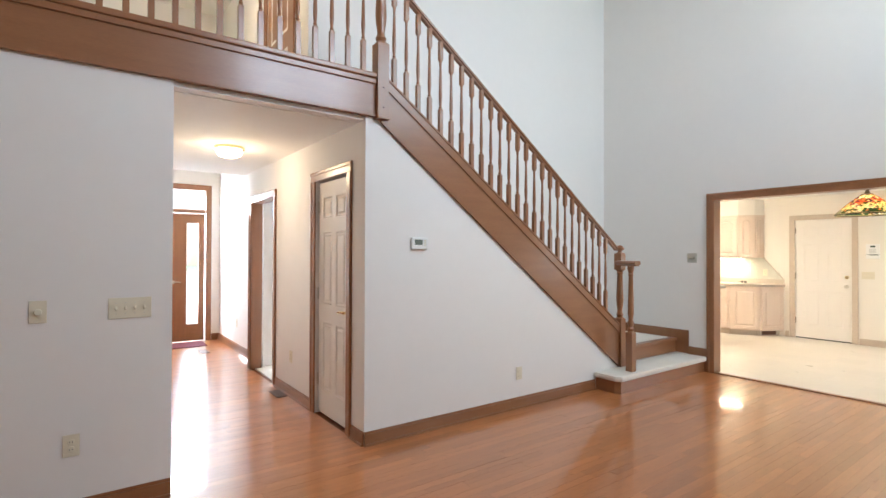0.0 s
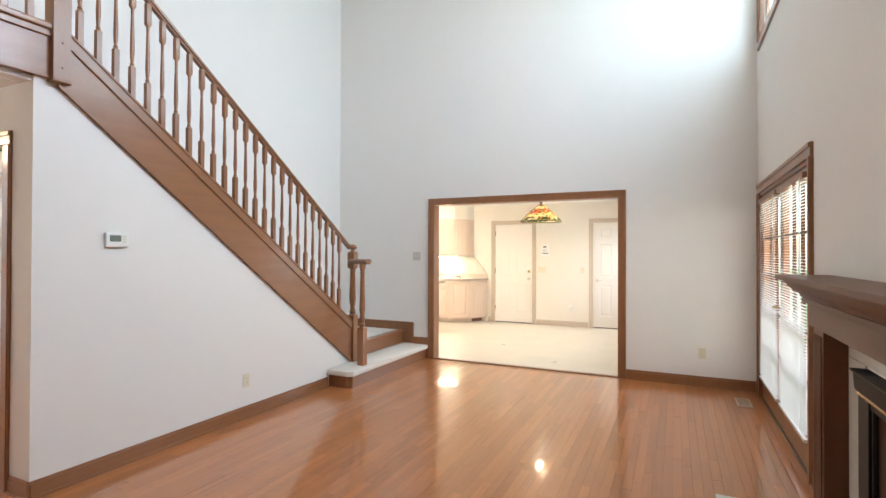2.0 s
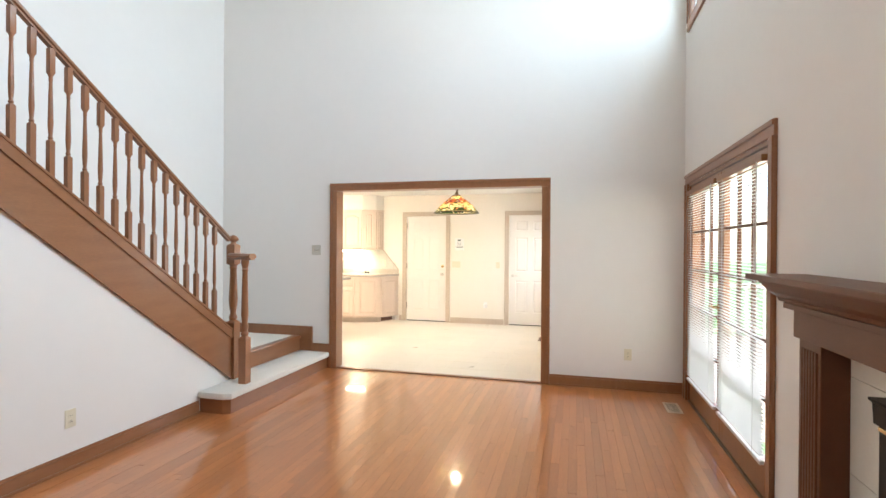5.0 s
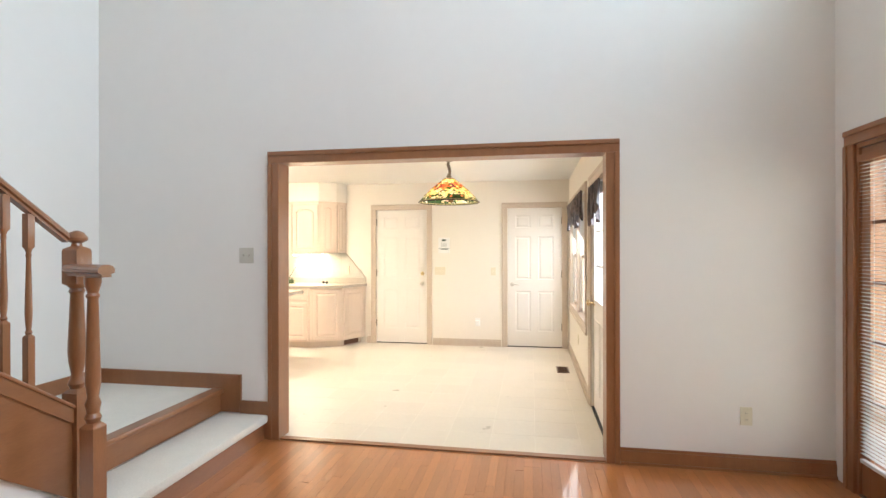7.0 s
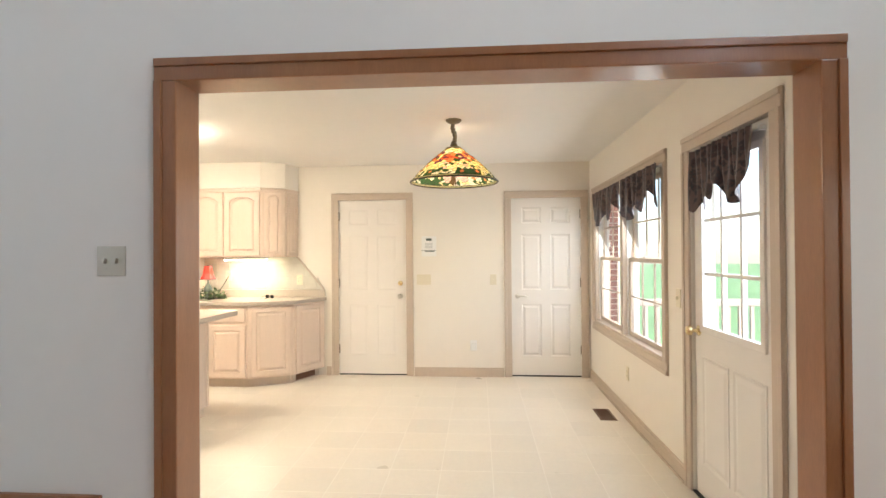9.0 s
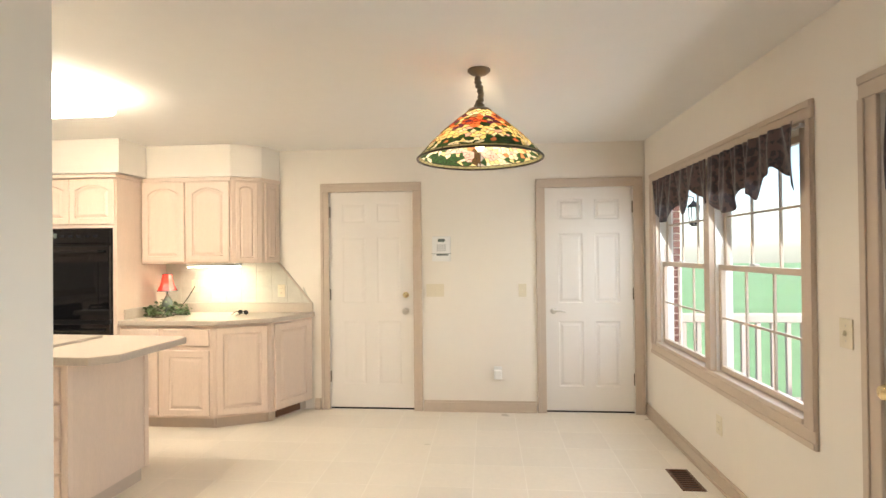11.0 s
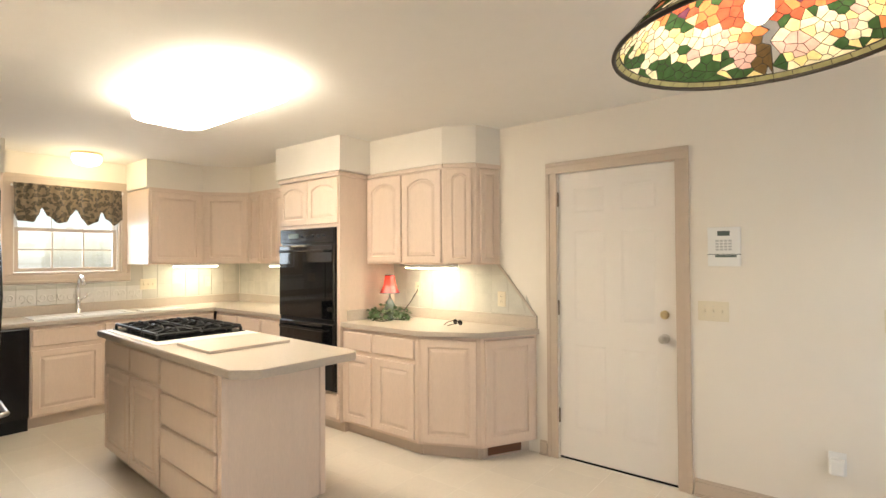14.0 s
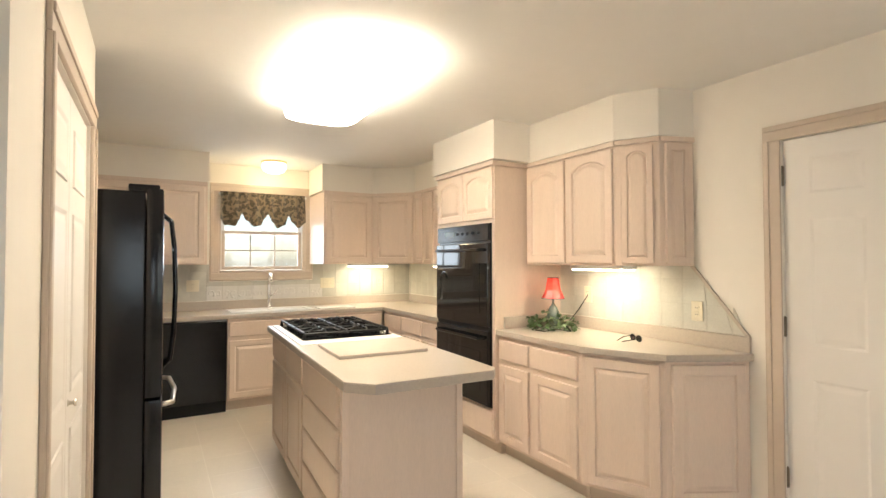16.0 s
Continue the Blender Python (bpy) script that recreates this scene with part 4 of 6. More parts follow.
# the tall newel on the stair's foot, the short post before it and the return of the rail
nw = [(0.044, 0), (0.044, 0.52), (0.044, 0.53), (0.030, 0.55), (0.040, 0.575), (0.030, 0.60), (0.026, 0.625), (0.036, 0.68), (0.041, 0.74), (0.034, 0.90), (0.029, 1.03), (0.036, 1.045), (0.030, 1.06),
      (0.044, 1.075), (0.044, 1.085), (0.044, 1.25), (0.040, 1.262), (0.026, 1.275), (0.022, 1.29), (0.046, 1.305), (0.048, 1.318), (0.030, 1.345), (0.008, 1.355)]
part("newel_post", lathe(nw, 5.165, YS - 0.005, 0.19, 20, square=(0, 1, 2, 14, 15, 16)), M_WOODV, rail_t, smooth="auto")
nw2 = [(0.038, 0), (0.038, 0.40), (0.038, 0.41), (0.028, 0.43), (0.036, 0.455), (0.026, 0.475), (0.030, 0.50), (0.034, 0.52), (0.024, 0.55), (0.033, 0.62), (0.030, 0.75), (0.023, 1.02), (0.030, 1.035),
       (0.023, 1.05), (0.032, 1.08), (0.036, 1.10), (0.036, 1.125)]
part("short_post", lathe(nw2, 5.04, 3.375, 0.19, 20, square=(0, 1, 2)), M_WOODV, rail_t, smooth="auto")
part("rail_return", sweep_rail((5.15, YS + 0.02, 1.315), (5.02, 3.28, 1.315), 0.036, 0.06), M_WOOD, rail_t, smooth="auto")
up_t = thing("balcony_railing", 0, YS, 2.8, label="stained oak balcony railing with turned balusters", category="railing")
bx = base_of(up_t).inverted()
for i in range(38):
    piece("baluster", baluster, up_t, bx @ pose(1.965 - 0.126 * i, RY, 2.80))
part("handrail", sweep_rail((2.09, RY, 3.595), (-2.99, RY, 3.595)), M_WOOD, up_t, smooth="auto")
nb = [(0.048, 0), (0.048, 0.56), (0.048, 0.57), (0.032, 0.59), (0.042, 0.615), (0.032, 0.635), (0.028, 0.66), (0.040, 0.74), (0.044, 0.80), (0.030, 1.05), (0.048, 1.08), (0.048, 1.085), (0.048, 1.26), (0.03, 1.30)]
part("newel_post", lathe(nb, 2.10, YS - 0.012, 2.47, 20, square=(0, 1, 2, 10, 11, 12)), M_WOODV, up_t, smooth="auto")
part("newel_foot", box(2.046, YS - 0.066, 2.462, 2.154, YS + 0.042, 2.485, 0.006), M_WOODV, up_t)
for z in (2.55, 2.70):
    part("bolt_plug", placed(lathe([(0.006, 0), (0.006, 0.003), (0.003, 0.004)], n=10), frame_map((2.10, YS - 0.060, z), (1, 0, 0), (0, -1, 0)) @ pose(0, 0, 0, -90)), M_MANTEL, up_t)
casing("upper_casing", "x", XH, -1, 5.22, 6.05, 2.77, 4.82, 0.09, M_WOODV, 0.016)
ud = panel_door("door_8", frame_map((XH - 0.002, 6.03, 2.785), (0, -1, 0), (-1, 0, 0)), 0.79, 2.02, six(0.79, 2.02), M_WOODV, "closed stained wood six-panel upstairs door", t=0.004)

# ---- fireplace ----
fp = thing("fireplace", 2.75, YW, 0, label="stained wood fireplace mantel with white tile surround and black firebox", category="fireplace")
MX0, MX1, ZM = 1.80, 3.78, 1.33
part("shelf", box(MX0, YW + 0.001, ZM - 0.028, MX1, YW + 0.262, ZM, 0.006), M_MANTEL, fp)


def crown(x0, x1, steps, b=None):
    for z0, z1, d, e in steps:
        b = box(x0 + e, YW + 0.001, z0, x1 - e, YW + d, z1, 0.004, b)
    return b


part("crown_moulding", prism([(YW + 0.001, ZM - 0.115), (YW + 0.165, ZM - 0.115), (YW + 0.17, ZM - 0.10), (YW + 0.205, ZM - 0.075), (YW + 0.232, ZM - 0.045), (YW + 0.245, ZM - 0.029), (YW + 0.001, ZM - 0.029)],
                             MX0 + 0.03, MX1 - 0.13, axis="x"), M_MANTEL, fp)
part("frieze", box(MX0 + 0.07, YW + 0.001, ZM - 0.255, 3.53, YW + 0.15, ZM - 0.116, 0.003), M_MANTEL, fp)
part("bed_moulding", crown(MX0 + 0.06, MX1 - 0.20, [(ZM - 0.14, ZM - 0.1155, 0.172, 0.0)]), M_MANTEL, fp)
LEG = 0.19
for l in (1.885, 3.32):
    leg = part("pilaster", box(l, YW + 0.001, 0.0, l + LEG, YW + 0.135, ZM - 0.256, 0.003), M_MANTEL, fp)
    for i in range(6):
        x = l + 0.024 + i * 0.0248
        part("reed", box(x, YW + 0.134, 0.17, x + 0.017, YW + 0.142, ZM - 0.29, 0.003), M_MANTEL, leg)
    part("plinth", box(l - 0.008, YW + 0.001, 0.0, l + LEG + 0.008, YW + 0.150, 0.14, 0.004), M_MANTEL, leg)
IX0, IX1 = 1.885 + LEG, 3.32
part("surround_backing", box(IX0, YW + 0.001, 0, IX1, YW + 0.028, ZM - 0.256), M_GROUT, fp)
FX0, FX1, FZ = 2.20, 3.08, 0.95
for (l, r, d, u) in ((IX0, FX0 - 0.012, 0.0, 0.30), (IX0, FX0 - 0.012, 0.30, 0.60), (IX0, FX0 - 0.012, 0.60, FZ + 0.015), (FX1 + 0.012, IX1, 0.0, 0.30), (FX1 + 0.012, IX1, 0.30, 0.60), (FX1 + 0.012, IX1, 0.60, FZ + 0.015),
                     *[(IX0 + (IX1 - IX0) * k / 4, IX0 + (IX1 - IX0) * (k + 1) / 4, FZ + 0.015, ZM - 0.257) for k in range(4)]):
    part("surround_tile", box(l + 0.0015, YW + 0.027, d + 0.0015, r - 0.0015, YW + 0.038, u - 0.0015, 0.0015), M_HEARTH, fp)
SF = 0.13   # width of the black side frames
b = box(FX0, YW + 0.005, 0.03, FX0 + SF, YW + 0.066, FZ, 0.004, box(FX1 - SF, YW + 0.005, 0.03, FX1, YW + 0.066, FZ, 0.004))
ins = part("firebox", box(FX0 + SF, YW + 0.005, 0.03, FX1 - SF, YW + 0.066, 0.13, 0.004, b), M_BLACKM, fp)
part("hood", prism([(YW + 0.02, FZ - 0.088), (YW + 0.076, FZ - 0.088), (YW + 0.080, FZ - 0.02), (YW + 0.092, FZ - 0.008), (YW + 0.092, FZ), (YW + 0.02, FZ)], FX0 - 0.012, FX1 + 0.012, axis="x"), M_BLACKM, ins)
part("trim_bar", box(FX0 + 0.02, YW + 0.067, FZ - 0.102, FX1 - 0.02, YW + 0.079, FZ - 0.089, 0.002), M_BRASS, ins)
for a in (FX0 + SF, FX1 - SF - 0.02):
    part("door_stile", box(a, YW + 0.040, 0.13, a + 0.02, YW + 0.056, FZ - 0.14, 0.003), M_BLACKM, ins)
part("door_rail", box(FX0 + SF, YW + 0.040, FZ - 0.14, FX1 - SF, YW + 0.060, FZ - 0.103, 0.003), M_BLACKM, ins)
part("glass_door", box(FX0 + SF + 0.02, YW + 0.040, 0.13, FX1 - SF - 0.02, YW + 0.046, FZ - 0.14), M_SMOKE, ins)
part("back", box(FX0 + SF, YW + 0.006, 0.13, FX1 - SF, YW + 0.012, FZ - 0.10), M_BLACKM, ins)
for k in range(4):
    part("louver", box(FX0 + 0.05, YW + 0.076, 0.045 + k * 0.018, FX1 - 0.05, YW + 0.082, 0.055 + k * 0.018), M_BLACKM, ins)
he = thing("hearth", 2.75, -0.3, 0, label="flush cream glazed tile hearth in front of fireplace", category="hearth", kind="structure")
part("hearth_bed", box(1.72, YW + 0.152, 0.0005, 3.77, -0.02, 0.004), M_GROUT, he)
for i in range(7):
    for j in range(2):
        w, d = 2.05 / 7, (-0.02 - YW - 0.152) / 2
        part("tile", box(1.72 + w * i + 0.002, YW + 0.152 + d * j + 0.002, 0.003, 1.72 + w * (i + 1) - 0.002, YW + 0.152 + d * (j + 1) - 0.002, 0.009, 0.001), M_HEARTH, he)

# ---- switches, outlets, vents ----


def plate(name, m, w, h, label, category, toggles=0, sockets=0, material=None):
    t = thing(name, label=label, category=category)
    t.matrix_basis = m
    part("cover_plate", box(-w / 2, 0.0, -h / 2, w / 2, 0.006, h / 2, 0.0025), material or M_IVORY, t, local=True)
    for i in range(toggles):
        x = (i - (toggles - 1) / 2) * 0.046
        part("toggle", placed(box(-0.005, 0, -0.011, 0.005, 0.016, 0.008, 0.002), pose(x, 0.004, 0, 18)), material or M_IVORY, t, local=True)
        for s in (-0.03, 0.03):
            part("screw", placed(lathe([(0.0032, 0), (0.0032, 0.001), (0.002, 0.0015)], n=8), pose(x, 0.0058, s, -90)), M_NICKEL, t, local=True)
    for i in range(sockets):
        z = 0.02 - 0.04 * i
        s = part("socket", placed(lathe([(0.0165, 0), (0.0165, 0.003), (0.0155, 0.0038)], n=20), pose(0, 0.005, z, -90)), material or M_IVORY, t, local=True)
        for dx in (-0.006, 0.006):
            part("slot", box(dx - 0.001, 0.0086, z - 0.004, dx + 0.001, 0.0093, z + 0.004), M_BLACKM, s, local=True)
    return t


NXF = lambda y, z: frame_map((XF, y, z), (0, -1, 0), (-1, 0, 0))
NKX = lambda y, z: frame_map((KX, y, z), (0, -1, 0), (-1, 0, 0))
NYS = lambda x, z: frame_map((x, YS, z), (1, 0, 0), (0, -1, 0))
NKY = lambda x, z: frame_map((x, KY, z), (-1, 0, 0), (0, 1, 0))
NXH = lambda y, z: frame_map((XH, y, z), (0, -1, 0), (-1, 0, 0))
plate("light_switch", NXF(3.465, 1.40), 0.118, 0.118, "satin metal double toggle switch plate on white wall", "light switch", 2, material=M_NICKEL)
plate("wall_outlet", NXF(-0.066, 0.36), 0.072, 0.117, "ivory double wall outlet above the baseboard", "outlet", 0, 2)
plate("wall_outlet", NYS(3.59, 0.325), 0.072, 0.117, "ivory double wall outlet under the stair", "outlet", 0, 2)
plate("light_switch", NYS(0.487, 1.128), 0.21, 0.118, "ivory four-gang toggle switch plate on white wall", "light switch", 4)
plate("dimmer_switch", NYS(0.075, 1.13), 0.075, 0.118, "ivory rotary dimmer switch plate on white wall", "light switch")
part("dial", placed(lathe([(0.017, 0), (0.017, 0.012), (0.014, 0.018)], n=20), NYS(0.075, 1.13) @ pose(0, 0.005, 0, -90)), M_IVORY, bpy.data.objects["dimmer_switch"], smooth="auto")
plate("wall_outlet", NYS(0.221, 0.40), 0.075, 0.118, "ivory wall outlet on the hall corner wall", "outlet", 0, 2)
plate("wall_outlet", NXH(5.2, 0.40), 0.072, 0.117, "ivory wall outlet low on hall wall", "outlet", 0, 2)
plate("wall_outlet", frame_map((XY, 8.02, 0.40), (0, -1, 0), (-1, 0, 0)), 0.072, 0.117, "ivory wall outlet low on foyer wall", "outlet", 0, 2)
plate("light_switch", NKX(2.653, 1.117), 0.165, 0.118, "ivory three-gang toggle switch plate beside door", "light switch", 3)
plate("light_switch", NKX(1.853, 1.115), 0.072, 0.118, "ivory single toggle switch plate beside door", "light switch", 1)
plate("wall_outlet", NKX(2.084, 0.36), 0.075, 0.118, "white wall outlet with a plugged-in freshener", "outlet", 0, 2, M_WHITEP)
part("plug_in", box(-0.032, 0.01, -0.05, 0.032, 0.055, 0.03, 0.01), M_WHITEP, bpy.data.objects["wall_outlet.005"] if "wall_outlet.005" in bpy.data.objects else None, "white plug-in freshener", local=True)
plate("wall_outlet", NKY(8.98, 0.387), 0.072, 0.117, "ivory wall outlet under the kitchen window", "outlet", 0, 2)
plate("light_switch", NKY(7.876, 1.128), 0.072, 0.118, "ivory single toggle switch plate beside glazed door", "light switch", 1)

ch = thing("door_chime", label="grey domed wall chime high on white wall", category="chime")
ch.matrix_basis = NYS(-0.14, 2.09)
part("dome", placed(lathe([(0.06, 0), (0.06, 0.01), (0.05, 0.03), (0.025, 0.042), (0.005, 0.045)], n=24), pose(0, 0, 0, -90)), M_NICKEL, ch, local=True, smooth="auto")
th = thing("thermostat", label="white wall thermostat with grey display on stair wall", category="thermostat")
th.matrix_basis = NYS(2.458, 1.525)
part("housing", box(-0.075, 0, -0.048, 0.075, 0.028, 0.048, 0.008), M_WHITEP, th, local=True)
part("display", box(-0.052, 0.0275, -0.012, 0.022, 0.0295, 0.03, 0.001), M_GREY, th, local=True)
for k in range(3):
    part("button", box(0.036, 0.027, -0.02 + k * 0.018, 0.056, 0.0305, -0.008 + k * 0.018, 0.001), M_IVORY, th, local=True)
al = thing("alarm_keypad", label="white alarm keypad with small grey display on kitchen wall", category="keypad")
al.matrix_basis = NKX(2.59, 1.50)
part("housing", box(-0.085, 0, -0.115, 0.085, 0.028, 0.115, 0.006), M_WHITEP, al, local=True)
part("display", box(-0.032, 0.0275, 0.064, 0.032, 0.0295, 0.092, 0.001), M_GREY, al, local=True)
for r in range(4):
    for c in range(4):
        part("key", box(-0.042 + c * 0.022, 0.027, -0.022 + r * 0.017, -0.025 + c * 0.022, 0.0305, -0.011 + r * 0.017, 0.001), M_KEY, al, local=True)
part("seam", box(-0.086, 0.010, -0.047, 0.086, 0.0285, -0.043), M_GREY, al, local=True)
part("lower_bar", box(-0.045, 0.027, -0.062, 0.065, 0.0295, -0.049, 0.001), M_GREY, al, local=True)


def register(name, x, y, w, d, material, label, slats=9):
    t = thing(name, x, y, 0.004, label=label, category="floor vent")
    b = box(-w / 2, -d / 2, 0, w / 2, -d / 2 + 0.018, 0.006, 0.002, box(-w / 2, d / 2 - 0.018, 0, w / 2, d / 2, 0.006, 0.002))
    b = box(-w / 2, -d / 2 + 0.018, 0, -w / 2 + 0.018, d / 2 - 0.018, 0.006, 0.002, box(w / 2 - 0.018, -d / 2 + 0.018, 0, w / 2, d / 2 - 0.018, 0.006, 0.002, b))
    part("frame", b, material, t, local=True)
    part("shadow_box", box(-w / 2 + 0.018, -d / 2 + 0.018, 0.0002, w / 2 - 0.018, d / 2 - 0.018, 0.0008), M_BLACKM, t, local=True)
    for i in range(slats):
        x = -w / 2 + 0.018 + (w - 0.036) * (i + 0.5) / slats
        part("slat", placed(box(-0.006, -d / 2 + 0.018, 0.0012, 0.006, d / 2 - 0.018, 0.0045), pose(x, 0, 0)), material, t, local=True)


register("floor_vent", 5.98, -0.40, 0.30, 0.13, M_WREG, "tan metal floor vent set in oak floor by patio door")
register("floor_vent", 9.07, 0.935, 0.30, 0.14, M_REG, "dark brown metal floor vent set in kitchen tile")
register("floor_vent", 1.72, 8.15, 0.12, 0.28, M_REG, "brown metal floor vent in the foyer floor")
register("floor_vent", 1.90, 5.35, 0.11, 0.28, M_REG, "brown metal floor vent in the hall floor")

# ---- lamps ----
hl = thing("ceiling_light", 1.39, 5.25, 2.45, label="flush hall ceiling light with frosted glass bowl", category="ceiling light")
part("base", lathe([(0.135, 0), (0.135, -0.025), (0.12, -0.03)], 1.39, 5.25, 2.45, 28), M_BRASS, hl, smooth="auto")
part("bowl", lathe([(0.115, -0.031), (0.118, -0.05), (0.10, -0.08), (0.06, -0.098), (0.01, -0.103)], 1.39, 5.25, 2.45, 28), M_DOME, hl, smooth=True)
# Unseen fixture, added to give the upper hall its warm brightness.
ul = thing("ceiling_light", 0.4, 5.6, HI, label="unseen upstairs ceiling light added to brighten the upper hall", category="ceiling light")
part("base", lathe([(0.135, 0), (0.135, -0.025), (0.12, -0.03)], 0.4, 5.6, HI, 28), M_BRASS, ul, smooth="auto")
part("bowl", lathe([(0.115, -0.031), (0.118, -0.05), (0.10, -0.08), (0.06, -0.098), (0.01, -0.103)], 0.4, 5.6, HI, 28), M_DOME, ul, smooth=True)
lamp("upstairs_fill_bulb", "POINT", 55, (1.0, 0.83, 0.58), pose(0.4, 5.6, HI - 0.25), radius=0.12)
lamp("hall_bulb", "POINT", 7.5, WARM, pose(1.39, 5.25, 2.28), radius=0.1)
sk = thing("ceiling_light", 8.62, 7.62, KC, label="flush ceiling light with frosted glass bowl above sink", category="ceiling light")
part("base", lathe([(0.125, 0), (0.125, -0.02), (0.11, -0.026)], 8.62, 7.62, KC, 28), M_BRASS, sk, smooth="auto")
part("bowl", lathe([(0.115, -0.027), (0.122, -0.06), (0.10, -0.10), (0.05, -0.12), (0.01, -0.124)], 8.62, 7.62, KC, 28), M_DOME, sk, smooth=True)
lamp("sink_bulb", "POINT", 7, (1.0, 0.82, 0.5), pose(8.62, 7.62, 2.27), radius=0.08)
fl = thing("kitchen_light", 8.485, 5.02, KC, label="large glowing fluorescent cloud light on kitchen ceiling", category="ceiling light")
part("pan", box(8.30, 4.47, KC - 0.02, 8.67, 5.57, KC, 0.004), M_WHITEP, fl)


def round_rect(x0, y0, x1, y1, r, k=6):
    pts = []
    for cx, cy, a in ((x1 - r, y1 - r, 0), (x0 + r, y1 - r, 90), (x0 + r, y0 + r, 180), (x1 - r, y0 + r, 270)):
        pts += [(cx + r * math.cos(radians(a + 90 * i / k)), cy + r * math.sin(radians(a + 90 * i / k))) for i in range(k + 1)]
    return pts


part("lens", prism(round_rect(8.255, 4.42, 8.715, 5.62, 0.13), KC - 0.115, KC - 0.0205, bevel=0.040), M_TUBE, fl, "glowing white acrylic lens", smooth="auto")
lamp("fluorescent_tubes", "AREA", 12, (1.0, 0.89, 0.73), pose(8.485, 5.02, KC - 0.125), 0.38, 1.05)

# stained-glass pendant
PXC, PYC = 8.47, 2.205
pn = thing("pendant_lamp", PXC, PYC, KC, label="stained glass cone pendant lamp with bronze stem", category="pendant lamp")
part("canopy", lathe([(0.062, 0), (0.062, -0.008), (0.045, -0.022), (0.016, -0.032)], PXC, PYC, KC, 24), M_BRONZE, pn, smooth="auto")
b = None
for k in range(7):
    z = KC - 0.035 - k * 0.024
    a = 0.9 * k
    b = tube([(PXC + 0.010 * math.cos(a + s), PYC + 0.010 * math.sin(a + s), z - 0.024 * s / 3) for s in (0, 0.75, 1.5, 2.25, 3.0)], 0.014, 8, b, [0.014, 0.018, 0.016, 0.018, 0.014])
part("stem", b, M_BRONZE, pn, "bronze cord cover in folds", smooth=True)
part("cap", lathe([(0.018, 0.045), (0.03, 0.03), (0.026, 0.015), (0.058, 0.008), (0.070, -0.004), (0.066, -0.012)], PXC, PYC, 2.228, 24), M_BRONZE, pn, smooth="auto")
shade = part("shade", tube([(PXC + 0.337 * math.cos(2 * math.pi * k / 72), PYC + 0.337 * math.sin(2 * math.pi * k / 72), 1.967) for k in range(73)], 0.006, 8), M_LEAD, pn, "stained glass shade with flowers and leaves", smooth=True)
ZB, ZT, RB, RT = 1.970, 2.228, 0.335, 0.058


def on_cone(a, s, lift=0.0):
    r = RB + (RT - RB) * s + 0.018 * math.sin(math.pi * s) + lift
    return Vector((PXC + r * math.cos(a), PYC + r * math.sin(a), ZB + (ZT - ZB) * s))


rg = random.Random(11)
SIN = (RB - RT) / math.hypot(RB - RT, ZT - ZB)
RHO0, RHO1, FAN = RT / SIN, (RB + (RT - RB) * 0.054) / SIN, 2 * math.pi * SIN


def unroll(p):
    """From the flat fan of the cone to angle and height on the shade."""
    rho, phi = math.hypot(p[0], p[1]), math.atan2(p[1], p[0]) % (2 * math.pi)
    if phi > (FAN + 2 * math.pi) / 2:
        phi = 0.0
    rho, phi = min(max(rho, RHO0), RHO1), min(max(phi, 0.0), FAN)
    return phi / SIN, (RB - rho * SIN) / (RB - RT)


seeds = []
while len(seeds) < 600:
    best, far = None, -1
    for _ in range(9):
        rho, phi = math.sqrt(rg.uniform(RHO0 ** 2, RHO1 ** 2)), rg.uniform(0, FAN)
        q = (rho * math.cos(phi), rho * math.sin(phi))
        d = min(((q[0] - o[0]) ** 2 + (q[1] - o[1]) ** 2 for o in seeds), default=9)
        if d > far:
            best, far = q, d
    seeds.append(best)
lead_b, many = bmesh.new(), bmesh.new()


def came(p0, p1):
    d = p1 - p0
    if d.length < 1e-4:
        return
    nrm = Vector(((p0.x - PXC), (p0.y - PYC), 0.28)).normalized()
    sd = d.normalized().cross(nrm).normalized() * 0.0013
    ring = [[lead_b.verts.new(e + o) for o in (sd, nrm * 0.002, -sd, -nrm * 0.002)] for e in (p0, p1)]
    for j in range(4):
        lead_b.faces.new((ring[0][j], ring[0][(j + 1) % 4], ring[1][(j + 1) % 4], ring[1][j]))


def glass_piece(outline, k):
    b = bmesh.new()
    lo = [b.verts.new(on_cone(a, s, -0.001)) for a, s in outline]
    hi = [b.verts.new(on_cone(a, s, 0.001)) for a, s in outline]
    b.faces.new(lo[::-1]), b.faces.new(hi)
    for i in range(len(lo)):
        b.faces.new((lo[i], lo[(i + 1) % len(lo)], hi[(i + 1) % len(lo)], hi[i]))
    loose = b if len(shade.children) < 290 else None
    if loose:
        part("glass_piece", b, GLASSES[k], shade)
    else:
        for f in b.faces:
            f.material_index = k
        join(many, b)
    for i in range(len(outline)):
        came(on_cone(*outline[i]), on_cone(*outline[(i + 1) % len(outline)]))


